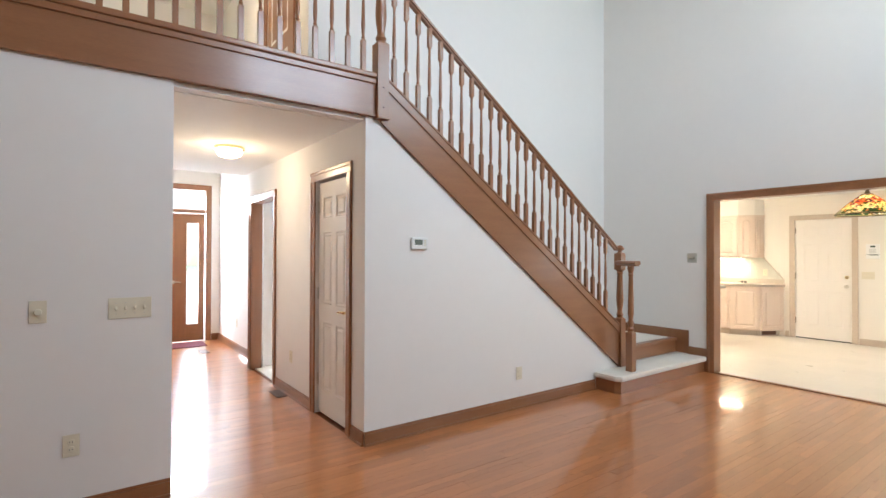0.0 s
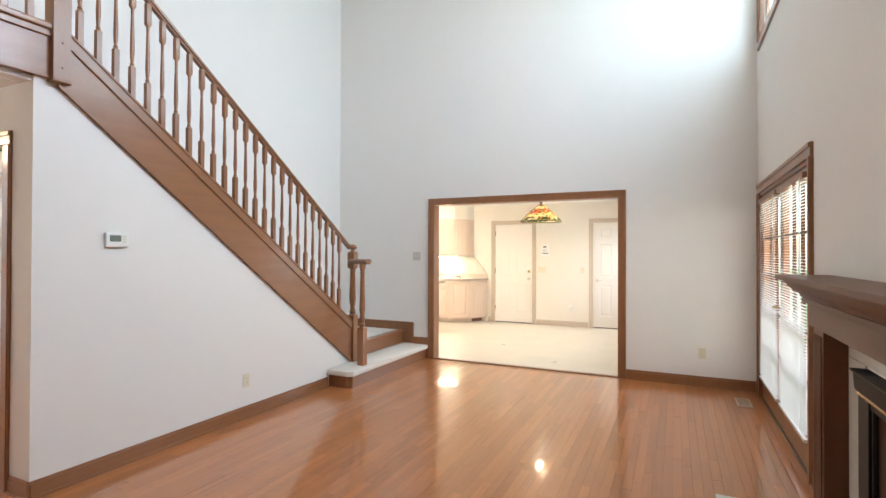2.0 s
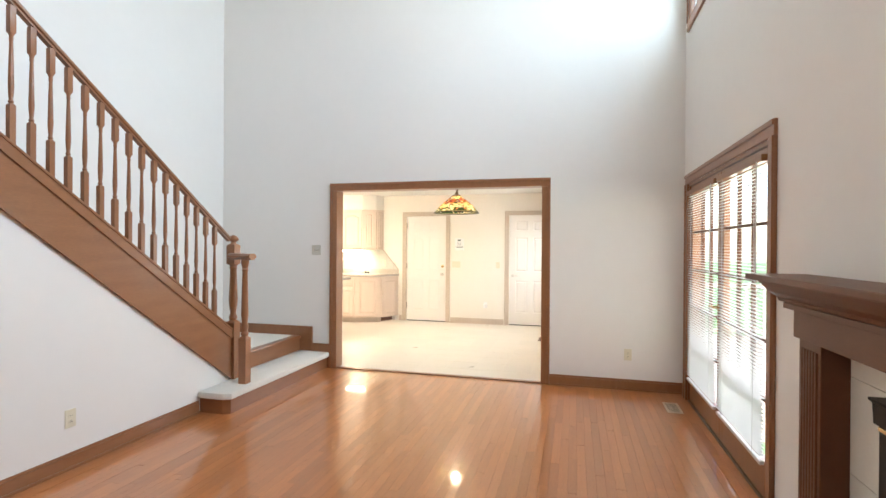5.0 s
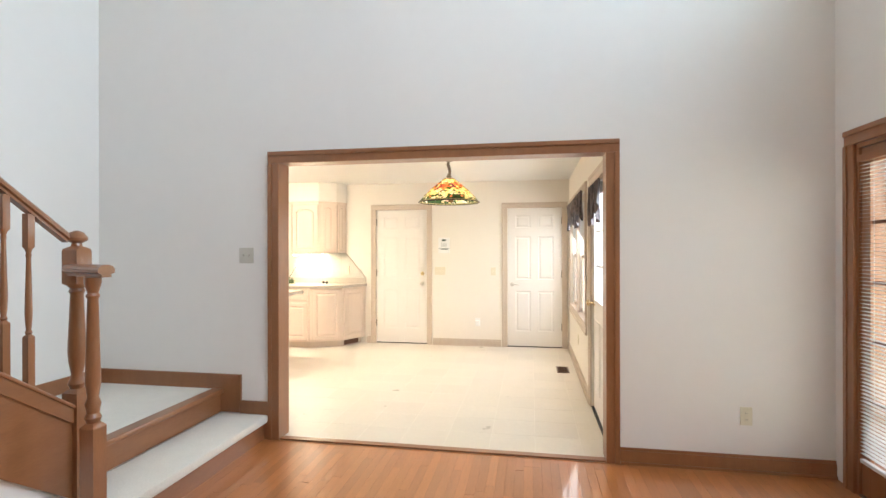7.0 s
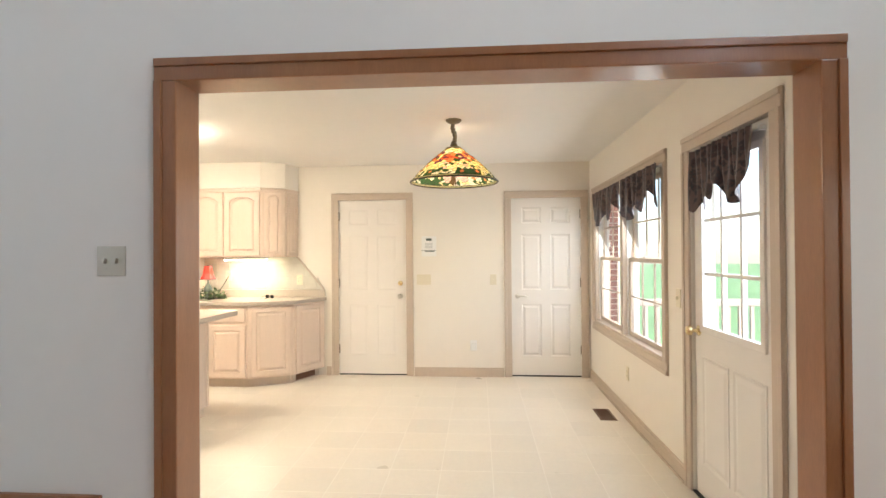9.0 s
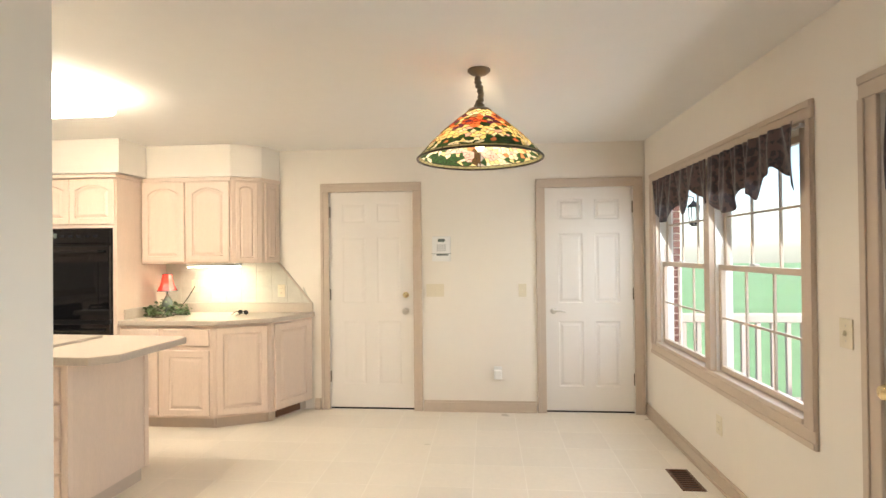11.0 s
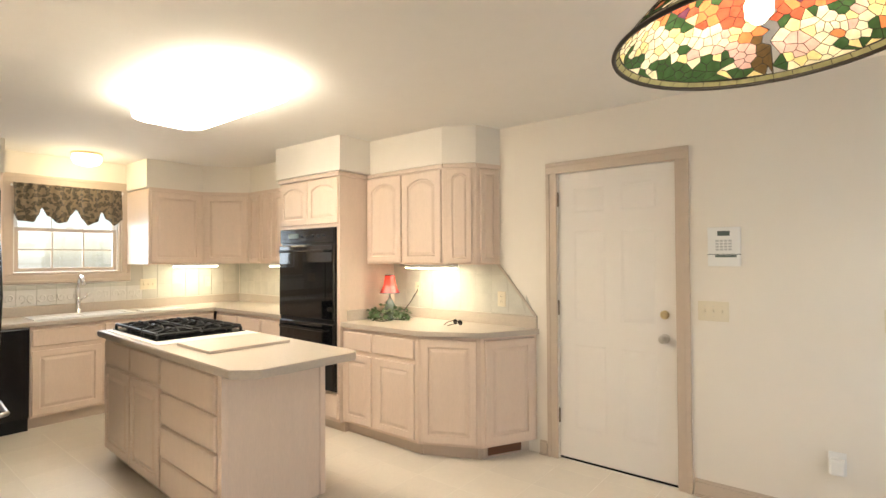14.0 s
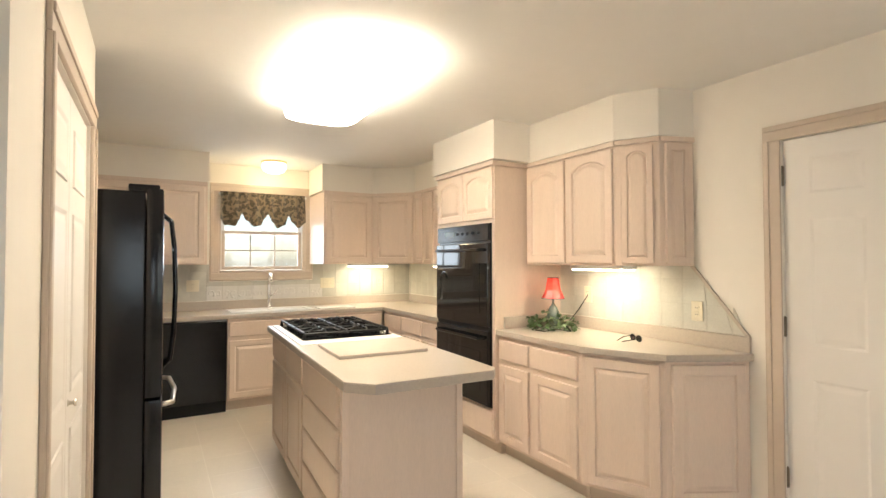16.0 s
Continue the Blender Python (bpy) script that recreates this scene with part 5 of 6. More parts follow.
blooms = [(rg.uniform(0, 2 * math.pi), sv, rg.choice(kk)) for sv, nn, kk in ((0.15, 11, (0, 0, 0)), (0.27, 9, (5, 7, 4)), (0.42, 10, (4, 5, 4)), (0.60, 9, (2, 3, 2)), (0.74, 5, (2, 3, 6))) for _ in range(nn)]
for q in seeds:
    cell = [(-1, -1), (1, -1), (1, 1), (-1, 1)]
    near = sorted(seeds, key=lambda o: (o[0] - q[0]) ** 2 + (o[1] - q[1]) ** 2)[1:18]
    for o in near:
        mx_, my_, nx2, ny2 = (q[0] + o[0]) / 2, (q[1] + o[1]) / 2, o[0] - q[0], o[1] - q[1]
        side = [(c[0] - mx_) * nx2 + (c[1] - my_) * ny2 for c in cell]
        out = []
        for i in range(len(cell)):
            j = (i + 1) % len(cell)
            if side[i] <= 0:
                out.append(cell[i])
            if side[i] * side[j] < 0:
                t = side[i] / (side[i] - side[j])
                out.append((cell[i][0] + (cell[j][0] - cell[i][0]) * t, cell[i][1] + (cell[j][1] - cell[i][1]) * t))
        cell = out
    outline = [unroll(c) for c in cell]
    if len(outline) < 3 or max(a for a, s in outline) - min(a for a, s in outline) > 2.5:
        continue
    ca, cs = unroll(q)
    best = min(blooms, key=lambda f: (((ca - f[0] + math.pi) % (2 * math.pi) - math.pi) * (RB + (RT - RB) * cs)) ** 2 + ((cs - f[1]) * 0.39) ** 2)
    d = math.sqrt((((ca - best[0] + math.pi) % (2 * math.pi) - math.pi) * (RB + (RT - RB) * cs)) ** 2 + ((cs - best[1]) * 0.39) ** 2)
    if abs((ca - 0.05 + math.pi) % (2 * math.pi) - math.pi) < 0.11 and 0.07 < cs < 0.40:
        k = 8
    elif d < 0.012:
        k = 6 if best[2] in (2, 3) else 3
    elif d < 0.040:
        k = best[2]
    elif cs < 0.20:
        k = rg.choice((0, 5, 5, 0, 4))
    elif cs < 0.46:
        k = rg.choice((4, 5, 7, 0, 4, 5))
    elif cs < 0.76:
        k = rg.choice((3, 2, 3, 6, 4, 0))
    else:
        k = rg.choice((4, 5, 1, 4, 5))
    glass_piece(outline, k)
for i in range(44):
    a0, a1 = 2 * math.pi * i / 44, 2 * math.pi * (i + 1) / 44
    glass_piece([(a0, 0.004), ((a0 + a1) / 2, 0.004), (a1, 0.004), (a1, 0.052), ((a0 + a1) / 2, 0.052), (a0, 0.052)], 1)
part("came", lead_b, M_LEAD, shade)
many_ob = part("glass_rest", many, GLASSES[0], shade)
for g in GLASSES[1:]:
    many_ob.data.materials.append(g)
tagged(many_ob, kind="stuff")
part("bulb", lathe([(0.012, 0.09), (0.014, 0.06), (0.032, 0.02), (0.030, -0.01), (0.012, -0.03)], PXC, PYC, 2.045, 16), M_DOME, pn, "lit frosted bulb", smooth=True)
lamp("pendant_bulb", "POINT", 26, (1.0, 0.84, 0.60), pose(PXC, PYC, 2.045), radius=0.045)

# ---- kitchen cabinets ----
RINGS = [(0.0, 0.014), (0.004, 0.018), (0.052, 0.018), (0.057, 0.009), (0.064, 0.009), (0.085, 0.018), (0.09, 0.0185)]


def front(parent, name, origin, u, n, w, h, arch=0.0):
    """A raised-panel cabinet door at origin (its lower corner), running along u and facing n."""
    r = RINGS if w > 0.2 else [(a * 0.62, d) for a, d in RINGS]
    b = placed(moulded(w, h, r, arch), frame_map(origin, u, n))
    return part(name, b, M_PICKLE, parent)


def drawer(parent, origin, u, n, w, h):
    b = placed(moulded(w, h, [(0.0, 0.012), (0.006, 0.018), (0.012, 0.0185)]), frame_map(origin, u, n))
    return part("drawer", b, M_PICKLE, parent)


def along(p, q):
    d = Vector((q[0] - p[0], q[1] - p[1], 0))
    return d.length, d.normalized(), Vector((d.y, -d.x, 0)).normalized()


def base_unit(name, p, q, depth, label, doors=1, drawers=True, back=None, z1=0.875, group="kitchen base cabinets", stack=0, toe=0.10, side=0.010):
    """A base cabinet whose front runs from p to q; seen from the room p lies on the left and q on the right."""
    ln, u, n = along(p, q)
    c = thing(name, (p[0] + q[0]) / 2, (p[1] + q[1]) / 2, 0, label=label, category="cabinet", group=group)
    foot = back or [(q[0] - n.x * depth, q[1] - n.y * depth), (p[0] - n.x * depth, p[1] - n.y * depth)]
    part("body", prism([p, q, *foot], toe, z1), M_PICKLE, c)
    r = 0.06
    part("toe_kick", prism([(p[0] - n.x * r, p[1] - n.y * r), (q[0] - n.x * r, q[1] - n.y * r), *foot], 0.004, toe), M_TAUPE, c)
    w = (ln - 2 * side) / doors
    for k in range(doors):
        o = (p[0] + u.x * (side + 0.003 + w * k), p[1] + u.y * (side + 0.003 + w * k))
        if stack:
            hh = (z1 - toe - 0.03) / stack
            for s in range(stack):
                drawer(c, (*o, toe + 0.012 + s * hh), u, n, w - 0.008, hh - 0.012)
            continue
        top = z1 - 0.02
        if drawers:
            drawer(c, (*o, z1 - 0.172), u, n, w - 0.006, 0.142)
            top = z1 - 0.208
        front(c, "door", (*o, toe + 0.022), u, n, w - 0.006, top - toe - 0.022)
    return c


def upper_unit(name, p, q, label, doors=1, arch=0.0, foot=None, depth=0.33, z0=1.39, z1=2.15, group="kitchen wall cabinets", side=0.010):
    ln, u, n = along(p, q)
    c = thing(name, (p[0] + q[0]) / 2, (p[1] + q[1]) / 2, z0, label=label, category="cabinet", group=group)
    foot = foot or [(q[0] - n.x * depth, q[1] - n.y * depth), (p[0] - n.x * depth, p[1] - n.y * depth)]
    part("body", prism([p, q, *foot], z0, z1), M_PICKLE, c)
    w = (ln - 2 * side) / doors
    for k in range(doors):
        o = (p[0] + u.x * (side + 0.012 + w * k), p[1] + u.y * (side + 0.012 + w * k), z0 + 0.014)
        front(c, "door", o, u, n, w - 0.024, z1 - z0 - 0.045, arch)
    b = prism([(p[0] + n.x * 0.016 - u.x * 0.0, p[1] + n.y * 0.016), (q[0] + n.x * 0.016, q[1] + n.y * 0.016), (q[0], q[1]), (p[0], p[1])], z1 - 0.018, z1 + 0.012)
    part("top_moulding", b, M_PICKLE, c)
    return c


# right-hand run beside the garage door
P0, P1, P2, P3 = (9.755, 5.283), (9.755, 4.462), (9.957, 4.045), (KX - 0.002, 3.83)
P01 = (9.755, 4.914)
base_unit("base_cabinet", P0, P01, 0.61, "pickled oak base cabinet with drawer and raised-panel door", side=0.022)
base_unit("base_cabinet", P01, P1, 0.61, "pickled oak base cabinet with drawer and raised-panel door", side=0.024)
base_unit("base_cabinet", P1, P2, 0.4, "pickled oak base cabinet with tall raised-panel door at the bend", drawers=False, back=[(KX - 0.002, 4.045), (KX - 0.002, 4.462)], side=0.026)
ec = base_unit("base_cabinet", P2, P3, 0.3, "pickled oak angled end cabinet with tall raised-panel door", drawers=False, back=[(KX - 0.002, 4.044)], side=0.026)
ln, u, n = along(P2, P3)
part("toe_vent", placed(box(0.08, 0.0, 0.02, 0.36, 0.006, 0.085, 0.002), frame_map((P2[0] - n.x * 0.056, P2[1] - n.y * 0.056, 0), u, n)), M_REG, ec, "dark slotted toe vent")


def worktop(name, outline, label, z0=0.877, z1=0.917):
    t = thing(name, outline[0][0], outline[0][1], z0, label=label, category="countertop")
    part("slab", prism(outline, z0, z1, bevel=0.006), M_COUNTER, t)
    return t


w1 = worktop("countertop", [(9.726, 5.284), (9.726, 4.452), (9.925, 4.018), (KX - 0.016, 3.796), (KX - 0.001, 3.81), (KX - 0.001, 5.284)], "beige laminate countertop with angled end and low splash lip")
part("splash_lip", box(KX - 0.022, 3.815, 0.917, KX - 0.001, 5.284, 1.005, 0.004), M_COUNTER, w1)
part("splash_lip", box(9.80, 5.264, 0.917, KX - 0.023, 5.284, 1.005, 0.004), M_COUNTER, w1)
U0, U1, U2, U3 = (10.03, 5.284), (10.03, 4.435), (10.155, 4.215), (KX - 0.002, 4.14)
upper_unit("wall_cabinet", U0, U1, "pickled oak wall cabinet with two arched raised-panel doors", 2, 0.05, [(KX - 0.002, 4.435), (KX - 0.002, 5.284)], side=0.004)
upper_unit("wall_cabinet", U1, U2, "narrow angled pickled oak wall cabinet with arched door", 1, 0.03, [(KX - 0.002, 4.215), (KX - 0.002, 4.434)], side=0.024)
upper_unit("wall_cabinet", U2, U3, "angled pickled oak end cabinet with raised-panel door", 1, 0.0, [(KX - 0.002, 4.214)], side=0.022)
# oven tower
ot = thing("oven_cabinet", 10.02, 5.65, 0, label="tall pickled oak oven cabinet with doors above", category="cabinet")
OX = 9.725
part("body", box(OX, 5.285, 0.09, KX - 0.001, 6.125, 2.15), M_PICKLE, ot)
part("toe_kick", box(OX + 0.05, 5.285, 0.004, KX - 0.001, 6.125, 0.09), M_TAUPE, ot)
part("top_moulding", box(OX - 0.03, 5.265, 2.128, KX - 0.001, 6.125, 2.162, 0.006), M_PICKLE, ot)
for a in (6.11, 5.70):
    front(ot, "door", (OX, a, 1.735), Vector((0, -1, 0)), Vector((-1, 0, 0)), 0.405, 0.385, 0.04)
drawer(ot, (OX, 6.105, 0.12), Vector((0, -1, 0)), Vector((-1, 0, 0)), 0.80, 0.20)
ov = thing("double_oven", OX, 5.655, 0.34, label="black built-in double wall oven with glass doors", category="oven")
OY0, OY1 = 5.318, 6.083
part("body", box(OX - 0.012, OY0, 0.335, OX - 0.0005, OY1, 1.705, 0.003), M_BLACK, ov)
part("control_panel", box(OX - 0.034, OY0 + 0.004, 1.575, OX - 0.0125, OY1 - 0.004, 1.70, 0.005), M_BLACK, ov)
for k in range(5):
    part("control_button", box(OX - 0.037, 5.43 + k * 0.075, 1.625, OX - 0.0345, 5.47 + k * 0.075, 1.645, 0.001), M_BLACKM, ov)
part("clock", box(OX - 0.0365, 5.80, 1.62, OX - 0.0345, 5.95, 1.66), M_GREY, ov)
for z0, z1 in ((0.93, 1.555), (0.35, 0.895)):
    dr = part("oven_door", box(OX - 0.045, OY0 + 0.004, z0, OX - 0.0125, OY1 - 0.004, z1, 0.005), M_DGLASS, ov)
    part("window", box(OX - 0.0475, OY0 + 0.10, z0 + 0.10, OX - 0.0455, OY1 - 0.10, z1 - 0.15, 0.0008), M_DGLASS, dr)
    part("handle", tube([(OX - 0.045, OY0 + 0.05, z1 - 0.05), (OX - 0.085, OY0 + 0.07, z1 - 0.05), (OX - 0.085, OY1 - 0.07, z1 - 0.05), (OX - 0.045, OY1 - 0.05, z1 - 0.05)], 0.011, 8), M_BLACK, dr, smooth="auto")
part("vent_strip", box(OX - 0.03, OY0 + 0.004, 0.897, OX - 0.0125, OY1 - 0.004, 0.928), M_BLACKM, ov)

# sink run and the run beyond the oven
BF = 7.42
base_unit("base_cabinet", (8.165, BF), (8.70, BF), 0.575, "pickled oak sink cabinet with raised-panel door")
base_unit("base_cabinet", (8.70, BF), (9.235, BF), 0.575, "pickled oak sink cabinet with raised-panel door")
base_unit("base_cabinet", (9.235, BF), (9.75, BF), 0.575, "pickled oak corner base cabinet with drawer")
base_unit("base_cabinet", (9.77, 7.40), (9.77, 6.96), 0.595, "pickled oak base cabinet with drawer beyond oven")
base_unit("base_cabinet", (9.77, 6.96), (9.77, 6.52), 0.595, "pickled oak base cabinet with drawer beyond oven")
base_unit("base_cabinet", (9.77, 6.52), (9.77, 6.13), 0.595, "pickled oak base cabinet with drawer beyond oven")
w2 = worktop("countertop", [(6.64, 7.385), (9.74, 7.385), (9.74, 6.128), (KX - 0.001, 6.128), (KX - 0.001, KN - 0.001), (6.64, KN - 0.001)], "L-shaped beige laminate countertop with sink")
part("splash_lip", box(6.64, KN - 0.022, 0.917, KX - 0.023, KN - 0.001, 1.01, 0.004), M_COUNTER, w2)
part("splash_lip", box(KX - 0.022, 6.13, 0.917, KX - 0.001, KN - 0.023, 1.01, 0.004), M_COUNTER, w2)
dw = thing("dishwasher", 7.86, BF, 0, label="black built-in dishwasher under the counter", category="dishwasher")
part("door", box(7.562, BF - 0.022, 0.115, 8.158, BF + 0.02, 0.868, 0.006), M_BLACK, dw)
part("control_strip", box(7.566, BF - 0.030, 0.775, 8.154, BF - 0.0225, 0.862, 0.004), M_BLACK, dw)
part("body", box(7.565, BF + 0.021, 0.02, 8.155, KN - 0.03, 0.868), M_BLACKM, dw)
part("kick_plate", box(7.565, BF + 0.0, 0.006, 8.155, BF + 0.0205, 0.112), M_BLACKM, dw)
base_unit("base_cabinet", (6.95, BF), (7.555, BF), 0.575, "pickled oak base cabinet behind the refrigerator")
si = thing("sink", 8.6, 7.68, 0.917, label="cream double bowl kitchen sink under the window", category="sink")
b = box(8.20, 7.47, 0.918, 8.26, 7.87, 0.928, 0.004, box(8.95, 7.47, 0.918, 9.01, 7.87, 0.928, 0.004, box(8.26, 7.47, 0.918, 8.95, 7.51, 0.928, 0.004, box(8.26, 7.80, 0.918, 8.95, 7.87, 0.928, 0.004, box(8.59, 7.51, 0.918, 8.62, 7.80, 0.926, 0.004)))))
part("rim", b, M_VINYL, si)
part("bowl", box(8.26, 7.51, 0.9175, 8.59, 7.80, 0.9195, 0, box(8.62, 7.51, 0.9175, 8.95, 7.80, 0.9195)), M_WHITEP, si)
fa = thing("faucet", 8.62, 7.84, 0.928, label="chrome single-handle kitchen faucet", category="faucet")
part("base", lathe([(0.03, 0), (0.03, 0.008), (0.022, 0.02), (0.019, 0.10), (0.022, 0.13), (0.015, 0.15)], 8.62, 7.84, 0.928, 16), M_CHROME, fa, smooth="auto")
part("spout", tube([(8.62, 7.84, 1.07), (8.62, 7.84, 1.20), (8.62, 7.82, 1.26), (8.62, 7.77, 1.285), (8.62, 7.71, 1.26), (8.62, 7.69, 1.20)], 0.014, 10, radii=[0.016, 0.014, 0.013, 0.013, 0.015, 0.017]), M_CHROME, fa, smooth=True)
part("lever", tube([(8.635, 7.84, 1.05), (8.67, 7.83, 1.07), (8.70, 7.82, 1.11)], 0.008, 8), M_CHROME, fa, smooth=True)
bd = thing("cutting_board", 9.25, 7.55, 0.917, label="white plastic board lying beside the sink", category="cutting board")
part("board", box(9.06, 7.46, 0.9175, 9.46, 7.66, 0.930, 0.003), M_VINYL, bd)
upper_unit("wall_cabinet", (9.09, UF - 0.02), (9.635, UF - 0.02), "pickled oak wall cabinet with raised-panel door beside window", 1, 0.0, [(9.635, KN - 0.002), (9.09, KN - 0.002)])
upper_unit("wall_cabinet", (9.635, UF - 0.02), (9.985, UF - 0.35), "pickled oak diagonal corner wall cabinet", 1, 0.0, [(KX - 0.002, UF - 0.35), (KX - 0.002, KN - 0.002), (9.636, KN - 0.002)])
upper_unit("wall_cabinet", (9.985, UF - 0.35), (9.985, 6.66), "pickled oak wall cabinet with two raised-panel doors", 2, 0.0, [(KX - 0.002, 6.66), (KX - 0.002, UF - 0.351)])
upper_unit("wall_cabinet", (9.985, 6.66), (9.985, 6.13), "pickled oak wall cabinet beside oven tower", 2, 0.0, [(KX - 0.002, 6.13), (KX - 0.002, 6.659)])
upper_unit("wall_cabinet", (7.42, UF - 0.02), (7.985, UF - 0.02), "pickled oak wall cabinet with raised-panel door by the sink window", 1, 0.0, [(7.985, KN - 0.002), (7.42, KN - 0.002)])
upper_unit("wall_cabinet", (6.70, UF - 0.02), (7.42, UF - 0.02), "pickled oak wall cabinet above the far counter", 2, 0.0, [(7.42, KN - 0.002), (6.70, KN - 0.002)])

# under-cabinet lights
for x, y, w, d in ((10.17, 4.68, 0.10, 0.45), (9.72, 7.78, 0.45, 0.10), (10.20, 6.75, 0.10, 0.45)):
    t = thing("under_cabinet_light", x, y, 1.385, label="slim glowing under-cabinet light fixture", category="light fixture", group="under-cabinet lights")
    part("housing", box(x - w / 2 - 0.01, y - d / 2 - 0.01, 1.362, x + w / 2 + 0.01, y + d / 2 + 0.01, 1.3895, 0.004), M_WHITEP, t)
    part("lens", box(x - w / 2, y - d / 2, 1.354, x + w / 2, y + d / 2, 1.3615, 0.002), M_UNDER, t)

# ---- island ----
isl = thing("kitchen_island", 8.225, 4.17, 0, -2.3, label="pickled oak kitchen island with drawers and doors", category="kitchen island")
IW, IL = 0.70, 2.10
part("body", box(0.045, 0.27, 0.09, IW - 0.055, IL - 0.03, 0.885), M_PICKLE, isl, local=True)
part("toe_kick", box(0.105, 0.29, 0.004, IW - 0.085, IL - 0.06, 0.09), M_TAUPE, isl, local=True)
for a in (0.040, IW - 0.085):
    part("corner_post", box(a, 0.262, 0.09, a + 0.035, 0.30, 0.885, 0.003), M_PICKLE, isl, local=True)


def isl_front(v0, v1, z0, z1, kind):
    m = frame_map((0.045, v1, z0), (0, -1, 0), (-1, 0, 0))
    if kind == "drawer":
        b = moulded(v1 - v0, z1 - z0, [(0.0, 0.012), (0.006, 0.018), (0.012, 0.0185)])
    else:
        b = moulded(v1 - v0, z1 - z0, RINGS)
    part(kind, placed(b, m), M_PICKLE, isl, local=True)


for z0, z1 in ((0.105, 0.285), (0.30, 0.475), (0.49, 0.665), (0.68, 0.865)):
    isl_front(0.31, 1.00, z0, z1, "drawer")
for v0, v1 in ((1.03, 1.51), (1.53, 2.03)):
    isl_front(v0, v1, 0.105, 0.685, "door")
    isl_front(v0, v1, 0.71, 0.865, "drawer")
it = thing("countertop", 8.225, 4.17, 0.0, -2.3, label="beige laminate island top with clipped corners", category="countertop")
part("slab", prism([(0.10, 0.0), (IW - 0.04, 0.0), (IW, 0.05), (IW, IL), (0.0, IL), (0.0, 0.10)], 0.886, 0.930, bevel=0.005), M_COUNTER, it, local=True)
part("edge_strip", prism([(0.099, -0.002), (IW - 0.039, -0.002), (IW + 0.002, 0.049), (IW + 0.002, IL + 0.002), (-0.002, IL + 0.002), (-0.002, 0.099)], 0.893, 0.923), M_COUNTER, it, "laminate edge strip", local=True)
ct = thing("cooktop", 8.225, 4.17, 0.0, -2.3, label="black gas cooktop with iron grates on island", category="cooktop")
part("tray", box(0.03, 1.06, 0.9305, 0.675, 2.05, 0.936, 0.002), M_VINYL, ct, "white surround sheet", local=True)
part("deck", box(0.07, 1.19, 0.9365, 0.645, 2.01, 0.944, 0.004), M_DGLASS, ct, local=True)
for i in range(2):
    for j in range(2):
        cx, cy = 0.24 + 0.25 * i, 1.42 + 0.36 * j
        part("burner", lathe([(0.05, 0), (0.05, 0.008), (0.035, 0.012), (0.034, 0.02), (0.01, 0.022)], cx, cy, 0.944, 20), M_BLACKM, ct, local=True, smooth="auto")
for j in range(3):
    # heavy cast grates: a frame, cross bars and fingers that reach in over the burners
    b, y0, y1 = None, 1.215 + 0.26 * j, 1.465 + 0.26 * j
    for x in (0.085, 0.355, 0.625):
        b = tube([(x, y0, 0.958), (x, y0 + 0.012, 0.976), (x, y1 - 0.012, 0.976), (x, y1, 0.958)], 0.010, 6, b)
    for y in (y0 + 0.01, (y0 + y1) / 2, y1 - 0.01):
        b = tube([(0.085, y, 0.970), (0.625, y, 0.970)], 0.010, 6, b)
    for cx in (0.22, 0.49):
        for k in range(6):
            a = math.pi * (k + 0.5) / 3
            b = tube([(cx + 0.030 * math.cos(a), (y0 + y1) / 2 + 0.030 * math.sin(a), 0.984), (cx + 0.075 * math.cos(a), (y0 + y1) / 2 + 0.075 * math.sin(a), 0.986), (cx + 0.118 * math.cos(a), (y0 + y1) / 2 + 0.112 * math.sin(a), 0.972)], 0.009, 6, b, [0.007, 0.009, 0.009])
    for x in (0.085, 0.625):
        for y in (y0, y1):
            b = tube([(x, y, 0.944), (x, y, 0.968)], 0.010, 6, b)
    part("grate", b, M_BLACKM, ct, "black cast iron grate", local=True, smooth="auto")
for k in range(4):
    part("knob", lathe([(0.017, 0), (0.016, 0.016), (0.012, 0.018)], 0.60, 1.33 + 0.17 * k, 0.944, 14), M_BLACKM, ct, local=True, smooth="auto")
cb = thing("cutting_board", 8.225, 4.17, 0.0, -2.3, label="large pale cutting board lying on the island", category="cutting board")
part("board", box(0.11, 0.55, 0.9305, 0.60, 0.98, 0.948, 0.004), M_COUNTER, cb, local=True)

# ---- refrigerator ----
rf = thing("refrigerator", 7.15, 5.72, 0, label="black french-door refrigerator with curved handles", category="refrigerator")
RX, RY0, RY1, RZ = 7.60, 5.27, 6.18, 1.80
part("cabinet", box(6.80, RY0, 0.02, RX - 0.085, RY1, RZ - 0.02, 0.006), M_BLACK, rf)
part("kick_grille", box(RX - 0.10, RY0 + 0.02, 0.006, RX - 0.06, RY1 - 0.02, 0.09), M_BLACKM, rf)
mid = (RY0 + RY1) / 2
for y0, y1, s in ((RY0 + 0.003, mid - 0.003, 1), (mid + 0.003, RY1 - 0.003, -1)):
    d = part("door", box(RX - 0.08, y0, 0.72, RX, y1, RZ, 0.014), M_BLACK, rf, smooth="auto")
    hy = mid - 0.045 * s
    part("handle", tube([(RX, hy, 0.80), (RX + 0.045, hy, 0.84), (RX + 0.062, hy, 1.0), (RX + 0.070, hy, 1.25), (RX + 0.062, hy, 1.5), (RX + 0.045, hy, 1.66), (RX, hy, 1.70)], 0.012, 10), M_BLACK, d, smooth=True)
fz = part("freezer_drawer", box(RX - 0.08, RY0 + 0.003, 0.10, RX, RY1 - 0.003, 0.71, 0.014), M_BLACK, rf, smooth="auto")
